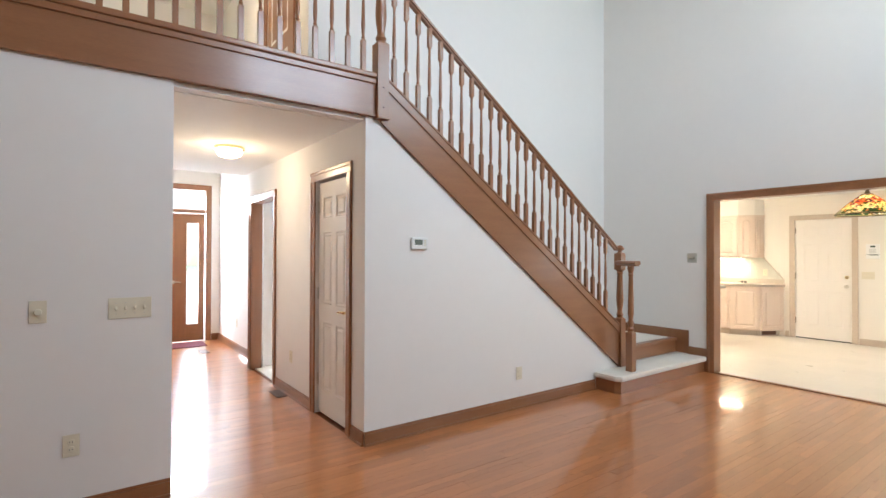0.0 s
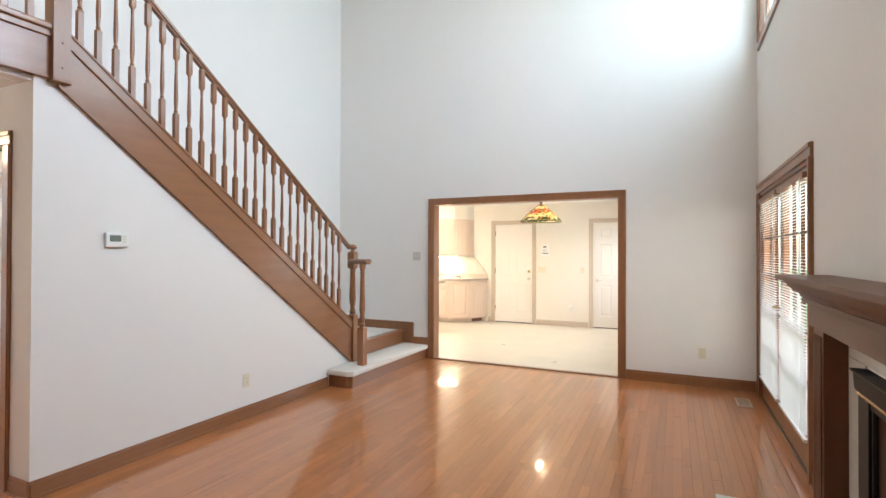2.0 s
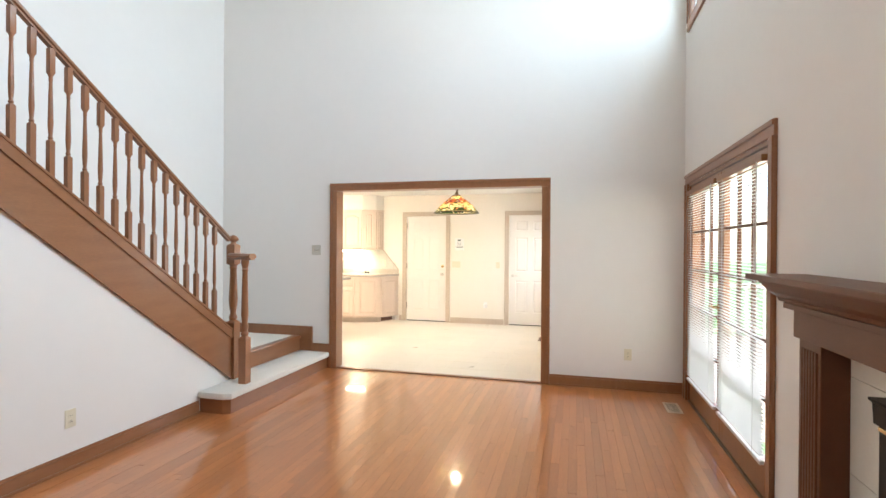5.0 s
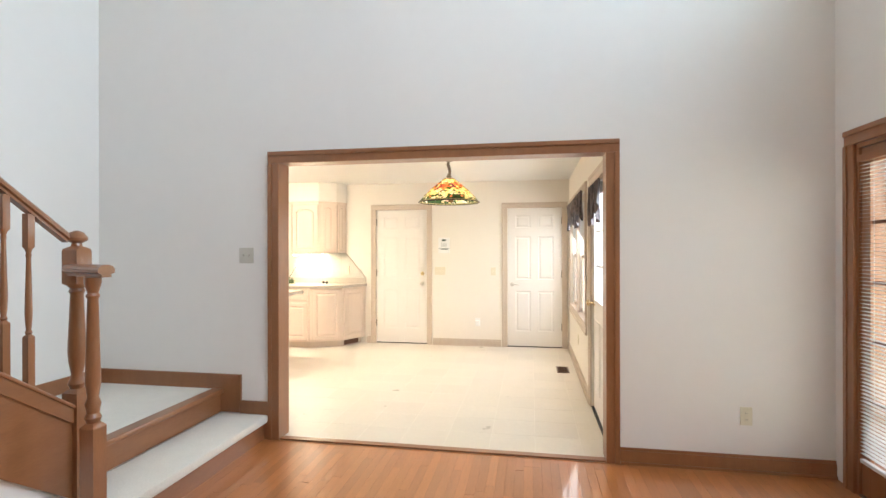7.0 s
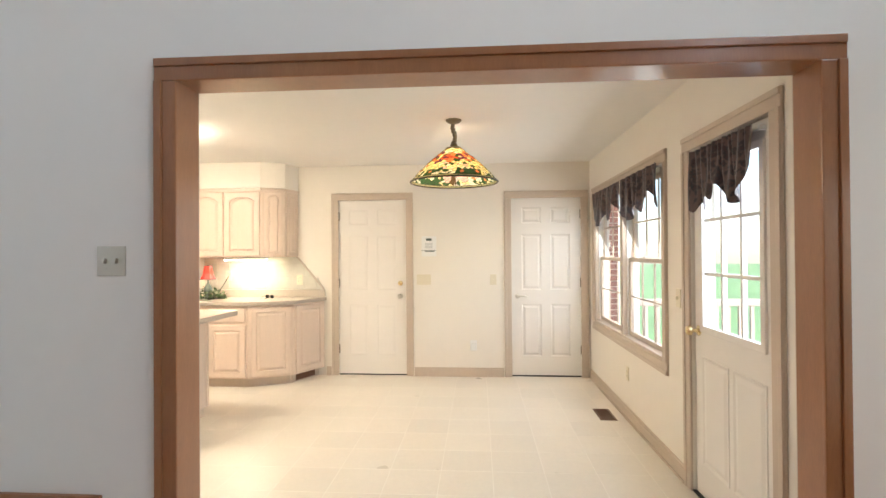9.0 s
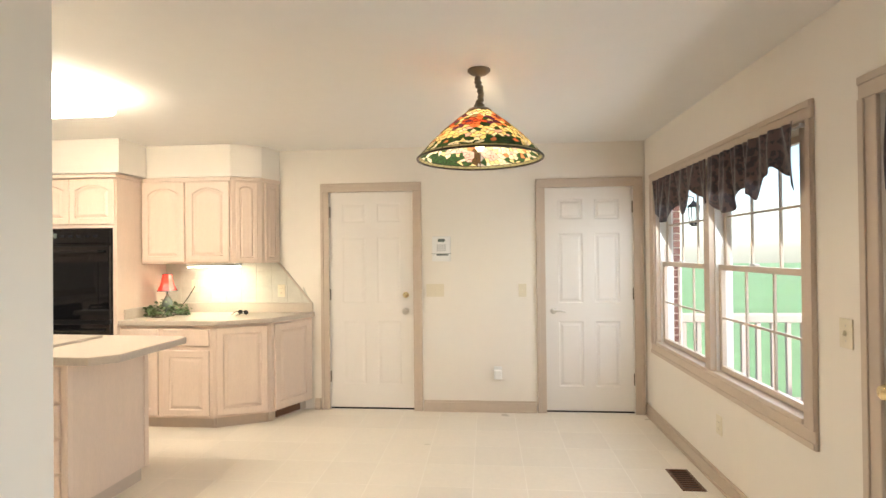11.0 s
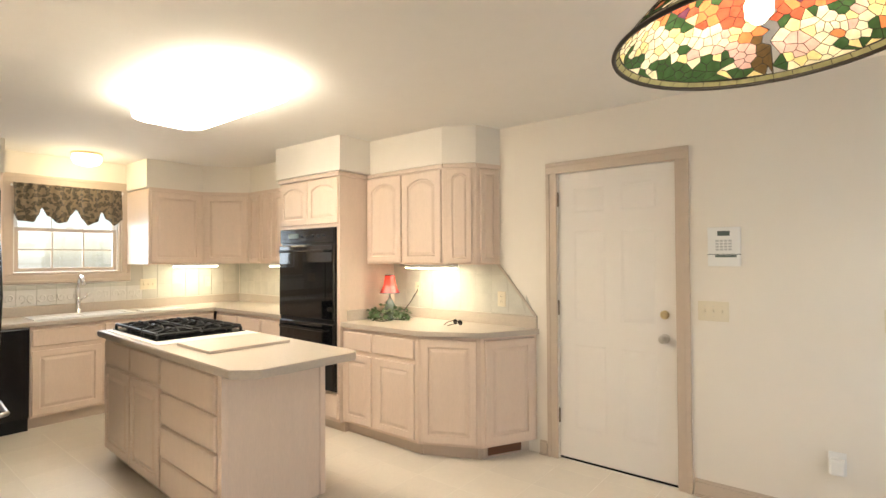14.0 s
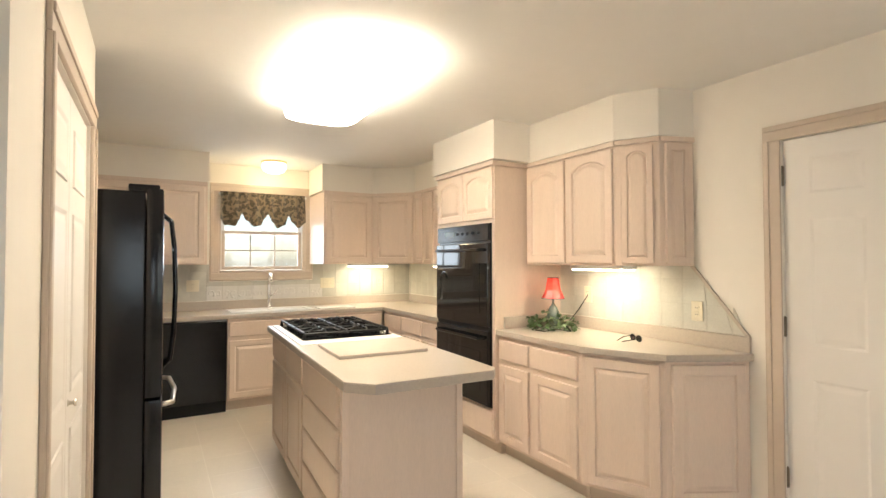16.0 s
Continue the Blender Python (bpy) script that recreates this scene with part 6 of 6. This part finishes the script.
part("handle", tube([(RX, RY0 + 0.10, 0.66), (RX + 0.05, RY0 + 0.13, 0.66), (RX + 0.07, mid, 0.66), (RX + 0.05, RY1 - 0.13, 0.66), (RX, RY1 - 0.10, 0.66)], 0.013, 10), M_NICKEL, fz, smooth=True)
part("hinge_cover", box(RX - 0.16, RY0 + 0.01, RZ - 0.02, RX - 0.02, RY0 + 0.08, RZ + 0.018, 0.006), M_BLACK, rf)

# ---- backsplash ----
def splash(name, label):
    return thing(name, KX, 5, 1.0, label=label, category="backsplash", kind="structure")


sp = splash("backsplash_right", "cream stone tile backsplash with slanted end")
part("adhesive", prism([(3.835, 1.006), (5.283, 1.006), (5.283, 1.388), (4.15, 1.388)], KX - 0.004, KX - 0.001, axis="x"), M_GROUT2, sp)
TW = 0.152
for j in range(3):
    for i in range(10):
        y0, z0 = 5.281 - TW * (i + 1), 1.007 + TW * j
        y1, z1 = y0 + TW - 0.003, min(z0 + TW - 0.003, 1.387)
        lim = lambda z: 3.835 + (z - 1.006) * (4.15 - 3.835) / 0.382
        if y1 < lim(z0) + 0.02 or z1 - z0 < 0.02:
            continue
        a, c = max(y0, lim(z0)), max(y0, min(lim(z1), y1 - 0.004))
        part("tile", prism([(a, z0), (y1, z0), (y1, z1), (c, z1)], KX - 0.0065, KX - 0.0042, axis="x"), M_SPLASH, sp)
part("end_trim", prism([(3.818, 1.006), (3.842, 1.006), (4.162, 1.388), (4.138, 1.388)], KX - 0.014, KX - 0.001, axis="x"), M_COUNTER, sp)
sb = thing("backsplash_sink", 8.6, KN, 1.01, label="cream stone tile backsplash with relief border tiles", category="backsplash", kind="structure")
part("adhesive", box(6.65, KN - 0.004, 1.011, KX - 0.011, KN - 0.001, 1.205, 0, box(9.13, KN - 0.004, 1.205, KX - 0.011, KN - 0.001, 1.388, 0, box(6.65, KN - 0.004, 1.205, 8.05, KN - 0.001, 1.388))), M_GROUT2, sb)
for i in range(24):
    x0 = 6.66 + TW * i
    for j in range(3):
        z0 = 1.012 + TW * j
        under = 8.0 < x0 + TW / 2 < 9.18
        z1 = min(z0 + TW - 0.003, 1.207 if under else 1.387)
        if z1 - z0 < 0.02 or x0 + TW > KX - 0.01:
            continue
        rt = part("relief_tile" if under and j == 0 else "tile", box(x0, KN - 0.0095 - (0.004 if under and j == 0 else 0), z0, x0 + TW - 0.003, KN - 0.0042, z1, 0.001), M_RELIEF if under and j == 0 else M_SPLASH, sb)
        if under and j == 0:
            # a leafy scroll raised from the tile
            b = None
            for s in (-1, 1):
                turn = [(x0 + TW / 2 + s * (0.034 + (0.006 + 0.0024 * k) * math.cos(0.62 * k + i)), KN - 0.0135, z0 + 0.072 + (0.006 + 0.0024 * k) * 1.3 * math.sin(0.62 * k + i)) for k in range(13)]
                b = tube(turn, 0.004, 6, b, [0.003 + 0.0004 * k for k in range(13)])
            part("scroll", b, M_RELIEF, rt, smooth=True)
sc = thing("backsplash_corner", KX, 6.9, 1.01, label="cream stone tile backsplash beyond the oven", category="backsplash", kind="structure")
part("adhesive", box(KX - 0.004, 6.13, 1.011, KX - 0.001, KN - 0.011, 1.388), M_GROUT2, sc)
for i in range(12):
    for j in range(3):
        y0, z0 = 6.135 + TW * i, 1.012 + TW * j
        z1 = min(z0 + TW - 0.003, 1.387)
        part("tile", box(KX - 0.0095, y0, z0, KX - 0.0042, min(y0 + TW - 0.003, KN - 0.012), z1, 0.001), M_SPLASH, sc)
NKX2 = lambda y, z: frame_map((KX - 0.0096, y, z), (0, -1, 0), (-1, 0, 0))
NKN = lambda x, z: frame_map((x, KN - 0.0096, z), (1, 0, 0), (0, -1, 0))
plate("wall_outlet", NKX2(4.98, 1.17), 0.072, 0.117, "ivory wall outlet with lamp cord in backsplash", "outlet", 0, 2)
plate("wall_outlet", NKX2(4.12, 1.12), 0.072, 0.117, "ivory wall outlet in backsplash near end", "outlet", 0, 2)
plate("wall_outlet", NKN(7.90, 1.17), 0.118, 0.117, "ivory wall outlet beside the sink window", "outlet", 0, 2)
plate("light_switch", NKN(9.30, 1.17), 0.165, 0.117, "ivory three-gang switch plate beside the sink window", "light switch", 3)
plate("wall_outlet", NKN(9.95, 1.17), 0.072, 0.117, "ivory wall outlet in corner backsplash", "outlet", 0, 2)

# ---- small things on the counter ----
LX, LY = 10.13, 5.11
tl = thing("table_lamp", LX, LY, 0.917, label="small table lamp with red shade, lit, on counter", category="lamp")
part("base", lathe([(0.035, 0), (0.035, 0.01), (0.018, 0.02), (0.030, 0.045), (0.045, 0.085), (0.044, 0.12), (0.026, 0.16), (0.012, 0.18), (0.008, 0.195), (0.008, 0.255)], LX, LY, 0.9175, 20), M_GREY, tl, "dark green ceramic base", smooth="auto")
b = bmesh.new()
for k in range(8):
    a0, a1 = 2 * math.pi * k / 8, 2 * math.pi * (k + 1) / 8
    lo = [b.verts.new((LX + 0.085 * math.cos(a), LY + 0.085 * math.sin(a), 1.142)) for a in (a0, a1)]
    md = [b.verts.new((LX + 0.056 * math.cos(a), LY + 0.056 * math.sin(a), 1.205)) for a in (a0, a1)]
    hi = [b.verts.new((LX + 0.040 * math.cos(a), LY + 0.040 * math.sin(a), 1.295)) for a in (a0, a1)]
    b.faces.new((lo[0], lo[1], md[1], md[0])), b.faces.new((md[0], md[1], hi[1], hi[0]))
bmesh.ops.remove_doubles(b, verts=b.verts, dist=1e-5)
sh = part("shade", b, M_REDSHADE, tl, "red bell shade")
for r, z in ((0.0855, 1.142), (0.0405, 1.295)):
    part("shade_trim", tube([(LX + r * math.cos(2 * math.pi * k / 24), LY + r * math.sin(2 * math.pi * k / 24), z) for k in range(25)], 0.003, 6), M_BLACKM, sh)
part("bulb", lathe([(0.008, 0), (0.018, 0.02), (0.02, 0.04), (0.008, 0.06)], LX, LY, 1.17, 12), M_DOME, tl, smooth=True)
lamp("table_lamp_bulb", "POINT", 1.1, (1.0, 0.66, 0.36), pose(LX, LY, 1.22), radius=0.02)
part("cord", tube([(LX, LY - 0.03, 0.925), (10.22, 5.06, 0.95), (10.30, 5.02, 1.06), (10.345, 4.985, 1.15), (10.355, 4.98, 1.17)], 0.004, 6), M_BLACKM, tl)
gv = thing("ivy_garland", LX - 0.02, LY, 0.917, label="green ivy garland round the lamp on counter", category="artificial plant")
b = bmesh.new()
rg = random.Random(5)
for k in range(340):
    a, r = rg.uniform(0, 2 * math.pi), 0.06 + 0.15 * math.sqrt(rg.random())
    c = Vector((LX - 0.03 + r * math.cos(a) * 0.85, LY - 0.02 + r * math.sin(a), 0.925 + rg.random() ** 1.3 * 0.15 * (1.2 - r * 3.6)))
    c.x, c.y = min(max(c.x, 9.80), 10.33), min(c.y, 5.24)
    s = rg.uniform(0.012, 0.024)
    m = Matrix.Translation(c) @ Euler((rg.uniform(-0.9, 0.9), rg.uniform(-0.9, 0.9), rg.uniform(0, 6.3))).to_matrix().to_4x4()
    pts = [(0, -1.0, 0), (0.55, -0.35, 0.12), (0.75, 0.1, 0.1), (0.30, 0.35, 0.0), (0, 1.0, -0.15), (-0.30, 0.35, 0.0), (-0.75, 0.1, 0.1), (-0.55, -0.35, 0.12)]
    b.faces.new([b.verts.new(m @ (Vector(p) * s)) for p in pts])
part("leaves", b, M_LEAF, gv)
part("vine", tube([(LX - 0.03 + 0.15 * math.cos(k * 0.6), LY - 0.03 + 0.13 * math.sin(k * 0.6), 0.925 + 0.01 * math.sin(k * 2)) for k in range(11)], 0.004, 6), M_BARK, gv)
eg = thing("eyeglasses", 10.21, 4.46, 0.917, label="pair of folded dark eyeglasses lying on counter", category="eyeglasses")
eg.matrix_basis = pose(10.16, 4.40, 0.918, 0, 0, 70)
for s in (-1, 1):
    part("lens_rim", tube([(s * 0.034 + 0.026 * math.cos(2 * math.pi * k / 20), 0.0, 0.022 + 0.018 * math.sin(2 * math.pi * k / 20)) for k in range(21)], 0.0035, 6), M_BLACKM, eg, local=True)
    part("temple", tube([(s * 0.062, 0, 0.028), (s * 0.060, 0.05, 0.022), (s * 0.045 - s * 0.02, 0.11, 0.006)], 0.003, 6), M_BLACKM, eg, local=True)
    part("lens", box(s * 0.034 - 0.023, -0.001, 0.008, s * 0.034 + 0.023, 0.001, 0.037, 0.0), M_DGLASS, eg, local=True)
part("bridge", tube([(-0.01, 0, 0.026), (0, 0, 0.03), (0.01, 0, 0.026)], 0.003, 6), M_BLACKM, eg, local=True)

# ---- valances ----


SWAG = ((0.0, 0.80), (0.05, 0.92), (0.11, 0.66), (0.20, 0.50), (0.30, 0.62), (0.36, 0.94), (0.41, 0.82), (0.47, 0.64), (0.55, 0.72), (0.63, 0.96), (0.74, 1.06), (0.84, 1.0), (0.93, 0.82), (1.0, 0.74))
DOOR_SWAG = ((0.0, 0.52), (0.10, 0.60), (0.22, 0.86), (0.32, 0.97), (0.42, 0.90), (0.50, 0.62), (0.58, 0.56), (0.64, 0.86), (0.70, 0.78), (0.77, 0.98), (0.84, 0.84), (0.92, 1.02), (1.0, 0.92))


def hem(profile, s):
    for (a, p), (c, q) in zip(profile, profile[1:]):
        if s <= c:
            t = (s - a) / (c - a)
            return p + (q - p) * (3 * t * t - 2 * t ** 3)
    return profile[-1][1]


def valance(name, x0, x1, z, drop, face, out, profile, material, label, seed):
    """A gathered cloth with a scalloped hem, hung along x; the profile gives its drop from x0 to x1."""
    v = thing(name, (x0 + x1) / 2, face, z, label=label, category="valance")
    r2 = random.Random(seed)
    nx_, nz_ = 130, 12
    b = bmesh.new()
    ph = [r2.uniform(0, 6.28) for _ in range(6)]
    grid = []
    for i in range(nx_ + 1):
        s = i / nx_
        low = drop * hem(profile, s) + 0.005 * math.sin(23 * s + ph[2])
        warp = s + 0.03 * math.sin(7 * s + ph[3])
        col = []
        for j in range(nz_ + 1):
            t = j / nz_
            pleat = math.sin(34 * warp + ph[0] + 0.7 * math.sin(3 * t + ph[4]))
            wave = 0.013 * pleat * (0.45 + 0.8 * t) + 0.009 * math.sin(71 * warp + ph[1]) * (1 - 0.6 * t) + 0.014 * math.sin(13 * s + ph[5]) * t
            col.append(b.verts.new((x0 + (x1 - x0) * s + 0.006 * math.sin(30 * s + 3 * t), face + out * (0.045 + wave), z + 0.012 - (low + 0.012) * t)))
        grid.append(col)
    for i in range(nx_):
        for j in range(nz_):
            b.faces.new((grid[i][j], grid[i + 1][j], grid[i + 1][j + 1], grid[i][j + 1]))
    part("cloth", b, material, v, smooth=True)
    part("rod", tube([(x0 - 0.01, face + out * 0.02, z - 0.012), (x1 + 0.01, face + out * 0.02, z - 0.012)], 0.007, 8), M_WHITEP, v)
    for x in (x0 - 0.006, x1 + 0.006):
        part("bracket", box(x - 0.006, min(face, face + out * 0.03), z - 0.022, x + 0.006, max(face, face + out * 0.03), z - 0.002), M_WHITEP, v)


LOBES = ((0.0, 0.80), (0.06, 1.0), (0.16, 1.02), (0.21, 0.82), (0.25, 0.60), (0.30, 0.84), (0.37, 1.04), (0.46, 0.98), (0.51, 0.74), (0.54, 0.60), (0.59, 0.88), (0.67, 1.06), (0.74, 0.94), (0.78, 0.62), (0.83, 0.84), (0.91, 1.04), (1.0, 0.84))
valance("window_valance", 8.10, 8.985, 2.02, 0.325, KY + 0.004, 1, SWAG, M_VALANCE, "dark floral gathered valance over the kitchen window", 1)
valance("window_valance", 9.0, 10.0, 2.02, 0.325, KY + 0.004, 1, SWAG, M_VALANCE, "dark floral gathered valance over the kitchen window", 2)
valance("door_valance", 6.95, 7.63, 1.985, 0.34, KY - 0.02, 1, DOOR_SWAG, M_VALANCE, "dark floral gathered valance on the glazed door", 3)
valance("window_valance", 8.145, 9.035, 2.145, 0.345, KN - 0.002, -1, LOBES, M_VALANCE2, "brown floral gathered valance over the sink window", 4)

# ---- outside ----
dk = thing("deck_railing", 10.78, -2.8, -0.08, label="weathered wood deck railing outside the kitchen", category="railing")
part("top_rail", box(10.71, -6.0, 0.775, 10.85, 0.384, 0.85, 0.008), M_DECK, dk)
part("bottom_rail", box(10.76, -6.0, 0.0, 10.80, 0.384, 0.06, 0.005), M_DECK, dk)
picket = mesh_of("picket", box(-0.019, -0.019, -0.078, 0.019, 0.019, 0.775, 0.003), M_DECK)
bdk = base_of(dk).inverted()
for i in range(46):
    piece("picket", picket, dk, bdk @ pose(10.74, 0.30 - i * 0.135, 0))
tagged(part("deck", box(6.64, -6.05, -0.45, 10.92, KY - 0.141, -0.08), M_DECK), "", "deck", "", "structure")
bw = tagged(part("brick_wing", box(10.55, 0.385, -0.45, 11.4, KY - 0.141, 2.7), M_GROUT), "red brick wing wall outside window", "wall", "", "structure")
half = mesh_of("brick", box(-0.012, 0.004, 0.004, 0.0, 0.101, 0.061, 0.002), M_BRICK)
brick = mesh_of("brick", box(-0.012, 0.004, 0.004, 0.0, 0.206, 0.061, 0.002), M_BRICK)
for j in range(26):
    piece("brick", brick if j % 2 else half, bw, pose(10.55, 0.395, 0.55 + 0.067 * j))
    if j % 2 == 0:
        piece("brick", half, bw, pose(10.55, 0.50, 0.55 + 0.067 * j))


wl_ = thing("wall_lantern", 10.55, 0.30, 1.80, label="small dark metal lantern hung outside on the brick wing wall", category="lantern")
part("arm", tube([(10.548, 0.40, 1.93), (10.50, 0.34, 1.96), (10.47, 0.30, 1.94), (10.47, 0.30, 1.90)], 0.006, 6), M_BLACKM, wl_, smooth=True)
part("cap", lathe([(0.055, 0.0), (0.05, 0.015), (0.02, 0.04), (0.008, 0.055)], 10.47, 0.30, 1.855, 8), M_BLACKM, wl_)
part("base", lathe([(0.02, -0.02), (0.04, 0.0), (0.042, 0.012)], 10.47, 0.30, 1.70, 8), M_BLACKM, wl_)
part("glass", lathe([(0.035, 0.012), (0.045, 0.154)], 10.47, 0.30, 1.70, 8), M_PANE, wl_).visible_shadow = False
for k in range(4):
    a = math.pi * (k + 0.5) / 2
    part("bar", tube([(10.47 + 0.038 * math.cos(a), 0.30 + 0.038 * math.sin(a), 1.71), (10.47 + 0.05 * math.cos(a), 0.30 + 0.05 * math.sin(a), 1.857)], 0.004, 5), M_BLACKM, wl_)


def tree(x, y, h, seed):
    r3 = random.Random(seed)
    t = thing("tree", x, y, -0.45, label="leafy green tree standing on the far lawn", category="tree", group="lawn trees")
    b = tube([(x, y, -0.45), (x + 0.1, y, h * 0.25), (x - 0.05, y + 0.1, h * 0.6)], 0.2, 8, radii=[0.28, 0.2, 0.09])
    for k in range(6):
        a = k * 1.1 + r3.random()
        z = h * (0.22 + 0.06 * k)
        b = tube([(x, y, z), (x + math.cos(a) * h * 0.12, y + math.sin(a) * h * 0.12, z + h * 0.1), (x + math.cos(a) * h * 0.22, y + math.sin(a) * h * 0.22, z + h * 0.24)], 0.06, 6, b, [0.09, 0.06, 0.025])
    part("trunk", b, M_BARK, t)
    vs, fs = [], []
    hubs = [(r3.gauss(0, h * 0.15), r3.gauss(0, h * 0.15), h * r3.uniform(0.38, 0.95)) for _ in range(26)]
    for k in range(2600):
        c = hubs[k % 26]
        p = Vector((x + c[0] + r3.gauss(0, h * 0.055), y + c[1] + r3.gauss(0, h * 0.055), c[2] + r3.gauss(0, h * 0.045)))
        m = Euler((r3.uniform(0, 6), r3.uniform(0, 6), r3.uniform(0, 6))).to_matrix()
        s = h * r3.uniform(0.012, 0.022)
        n0 = len(vs)
        vs.extend([p + m @ Vector(q) * s for q in ((-1, 0, 0), (0, -0.6, 0.1), (1, 0, 0), (0, 0.6, 0.1))])
        fs.append((n0, n0 + 1, n0 + 2, n0 + 3))
    me_ = bpy.data.meshes.new("crown")
    me_.from_pydata(vs, [], fs)
    me_.materials.append(M_TREE)
    o = new("crown", me_)
    o.parent, o.matrix_parent_inverse = t, base_of(t).inverted()


for k, (x, y, h) in enumerate(((4, -26, 9), (12, -30, 11), (20, -27, 9), (29, -31, 12), (-3, -32, 11), (38, -24, 10))):
    tree(x, y, h, 30 + k)

# ---- floor pieces ----
rng = random.Random(7)
PW = 0.0570
GAP = 0.0006
LENGTHS = (0.35, 0.5, 0.65, 0.8, 1.0, 1.25)


def plank_mesh(n):
    me_ = mesh_of("plank", box(0, 0, -0.011, n - GAP, PW - GAP, 0.0), M_OAK)
    me_.materials.append(M_SUB)
    for f in me_.polygons:
        f.material_index = 0 if f.normal.z > 0.9 else 1
    return me_


planks = {n: plank_mesh(n) for n in LENGTHS}
rest_v, rest_f = [], []
count = 0


def rest(x0, x1, y0, y1):
    k = len(rest_v)
    dy, dx = rng.gauss(0, 0.00016), rng.gauss(0, 0.00035) * (x1 - x0)
    rest_v.extend([(x0, y0, -0.011), (x1, y0, -0.011), (x1, y1, -0.011), (x0, y1, -0.011), (x0, y0, 0), (x1, y0, dx), (x1, y1, dx + dy), (x0, y1, dy)])
    rest_f.extend([(k + 4, k + 5, k + 6, k + 7), (k, k + 1, k + 5, k + 4), (k + 1, k + 2, k + 6, k + 5), (k + 2, k + 3, k + 7, k + 6), (k + 3, k, k + 4, k + 7)])


y = YW
while y < 9.15:
    x_end = XF - 0.012 if y < YS else XH
    x_start = -3.0 if y < YS else 0.70
    if y > YS + 0.02:
        x_end = XH if y < 6.70 else XY
    x = x_start - rng.random() * 0.8
    while x < x_end:
        n = rng.choice(LENGTHS)
        l, r = max(x, x_start), min(x + n, x_end)
        whole = l == x and r == x + n
        if whole and 2.2 < x < 5.4 and 0.1 < y < 3.0 and count < 300:
            piece("plank", planks[n], oak_floor, pose(x, y, 0, rng.gauss(0, 0.16), rng.gauss(0, 0.02)))
            count += 1
        elif r - l > 0.002:
            rest(l, r - GAP, y, min(y + PW - GAP, 9.2))
        x += n
    y += PW
me = bpy.data.meshes.new("planks")
me.from_pydata(rest_v, [], rest_f)
me.materials.append(M_OAK_FAR)
me.materials.append(M_SUB)
for f in me.polygons:
    f.material_index = 0 if f.normal.z > 0.9 else 1
pl = new("planks", me)
pl.parent = oak_floor
tagged(pl, kind="stuff")

TS = 0.333
tile = mesh_of("tile", box(0.002, 0.002, -0.0028, TS - 0.002, TS - 0.002, 0.004, 0.0012), M_TILE)
edge_tiles = {}
nx, ny = 12, 23
for i in range(nx):
    for j in range(ny):
        x0, y0 = XF + 0.05 + TS * i, KY - 0.15 + TS * j
        x1, y1 = min(x0 + TS, KX), min(y0 + TS, KN)
        y00 = max(y0, KY)
        if x0 > KX - 0.03 or y0 > KN - 0.03 or y1 - y00 < 0.03:
            continue
        if x1 - x0 > TS - 0.001 and y1 - y00 > TS - 0.001:
            piece("tile", tile, tile_floor, pose(x0, y0, 0))
        else:
            key = (round(x1 - x0, 3), round(y1 - y00, 3))
            if key not in edge_tiles:
                edge_tiles[key] = mesh_of("tile", box(0.002, 0.002, -0.0028, key[0] - 0.002, key[1] - 0.002, 0.004, 0.0012), M_TILE)
            piece("tile", edge_tiles[key], tile_floor, pose(x0, y00, 0))
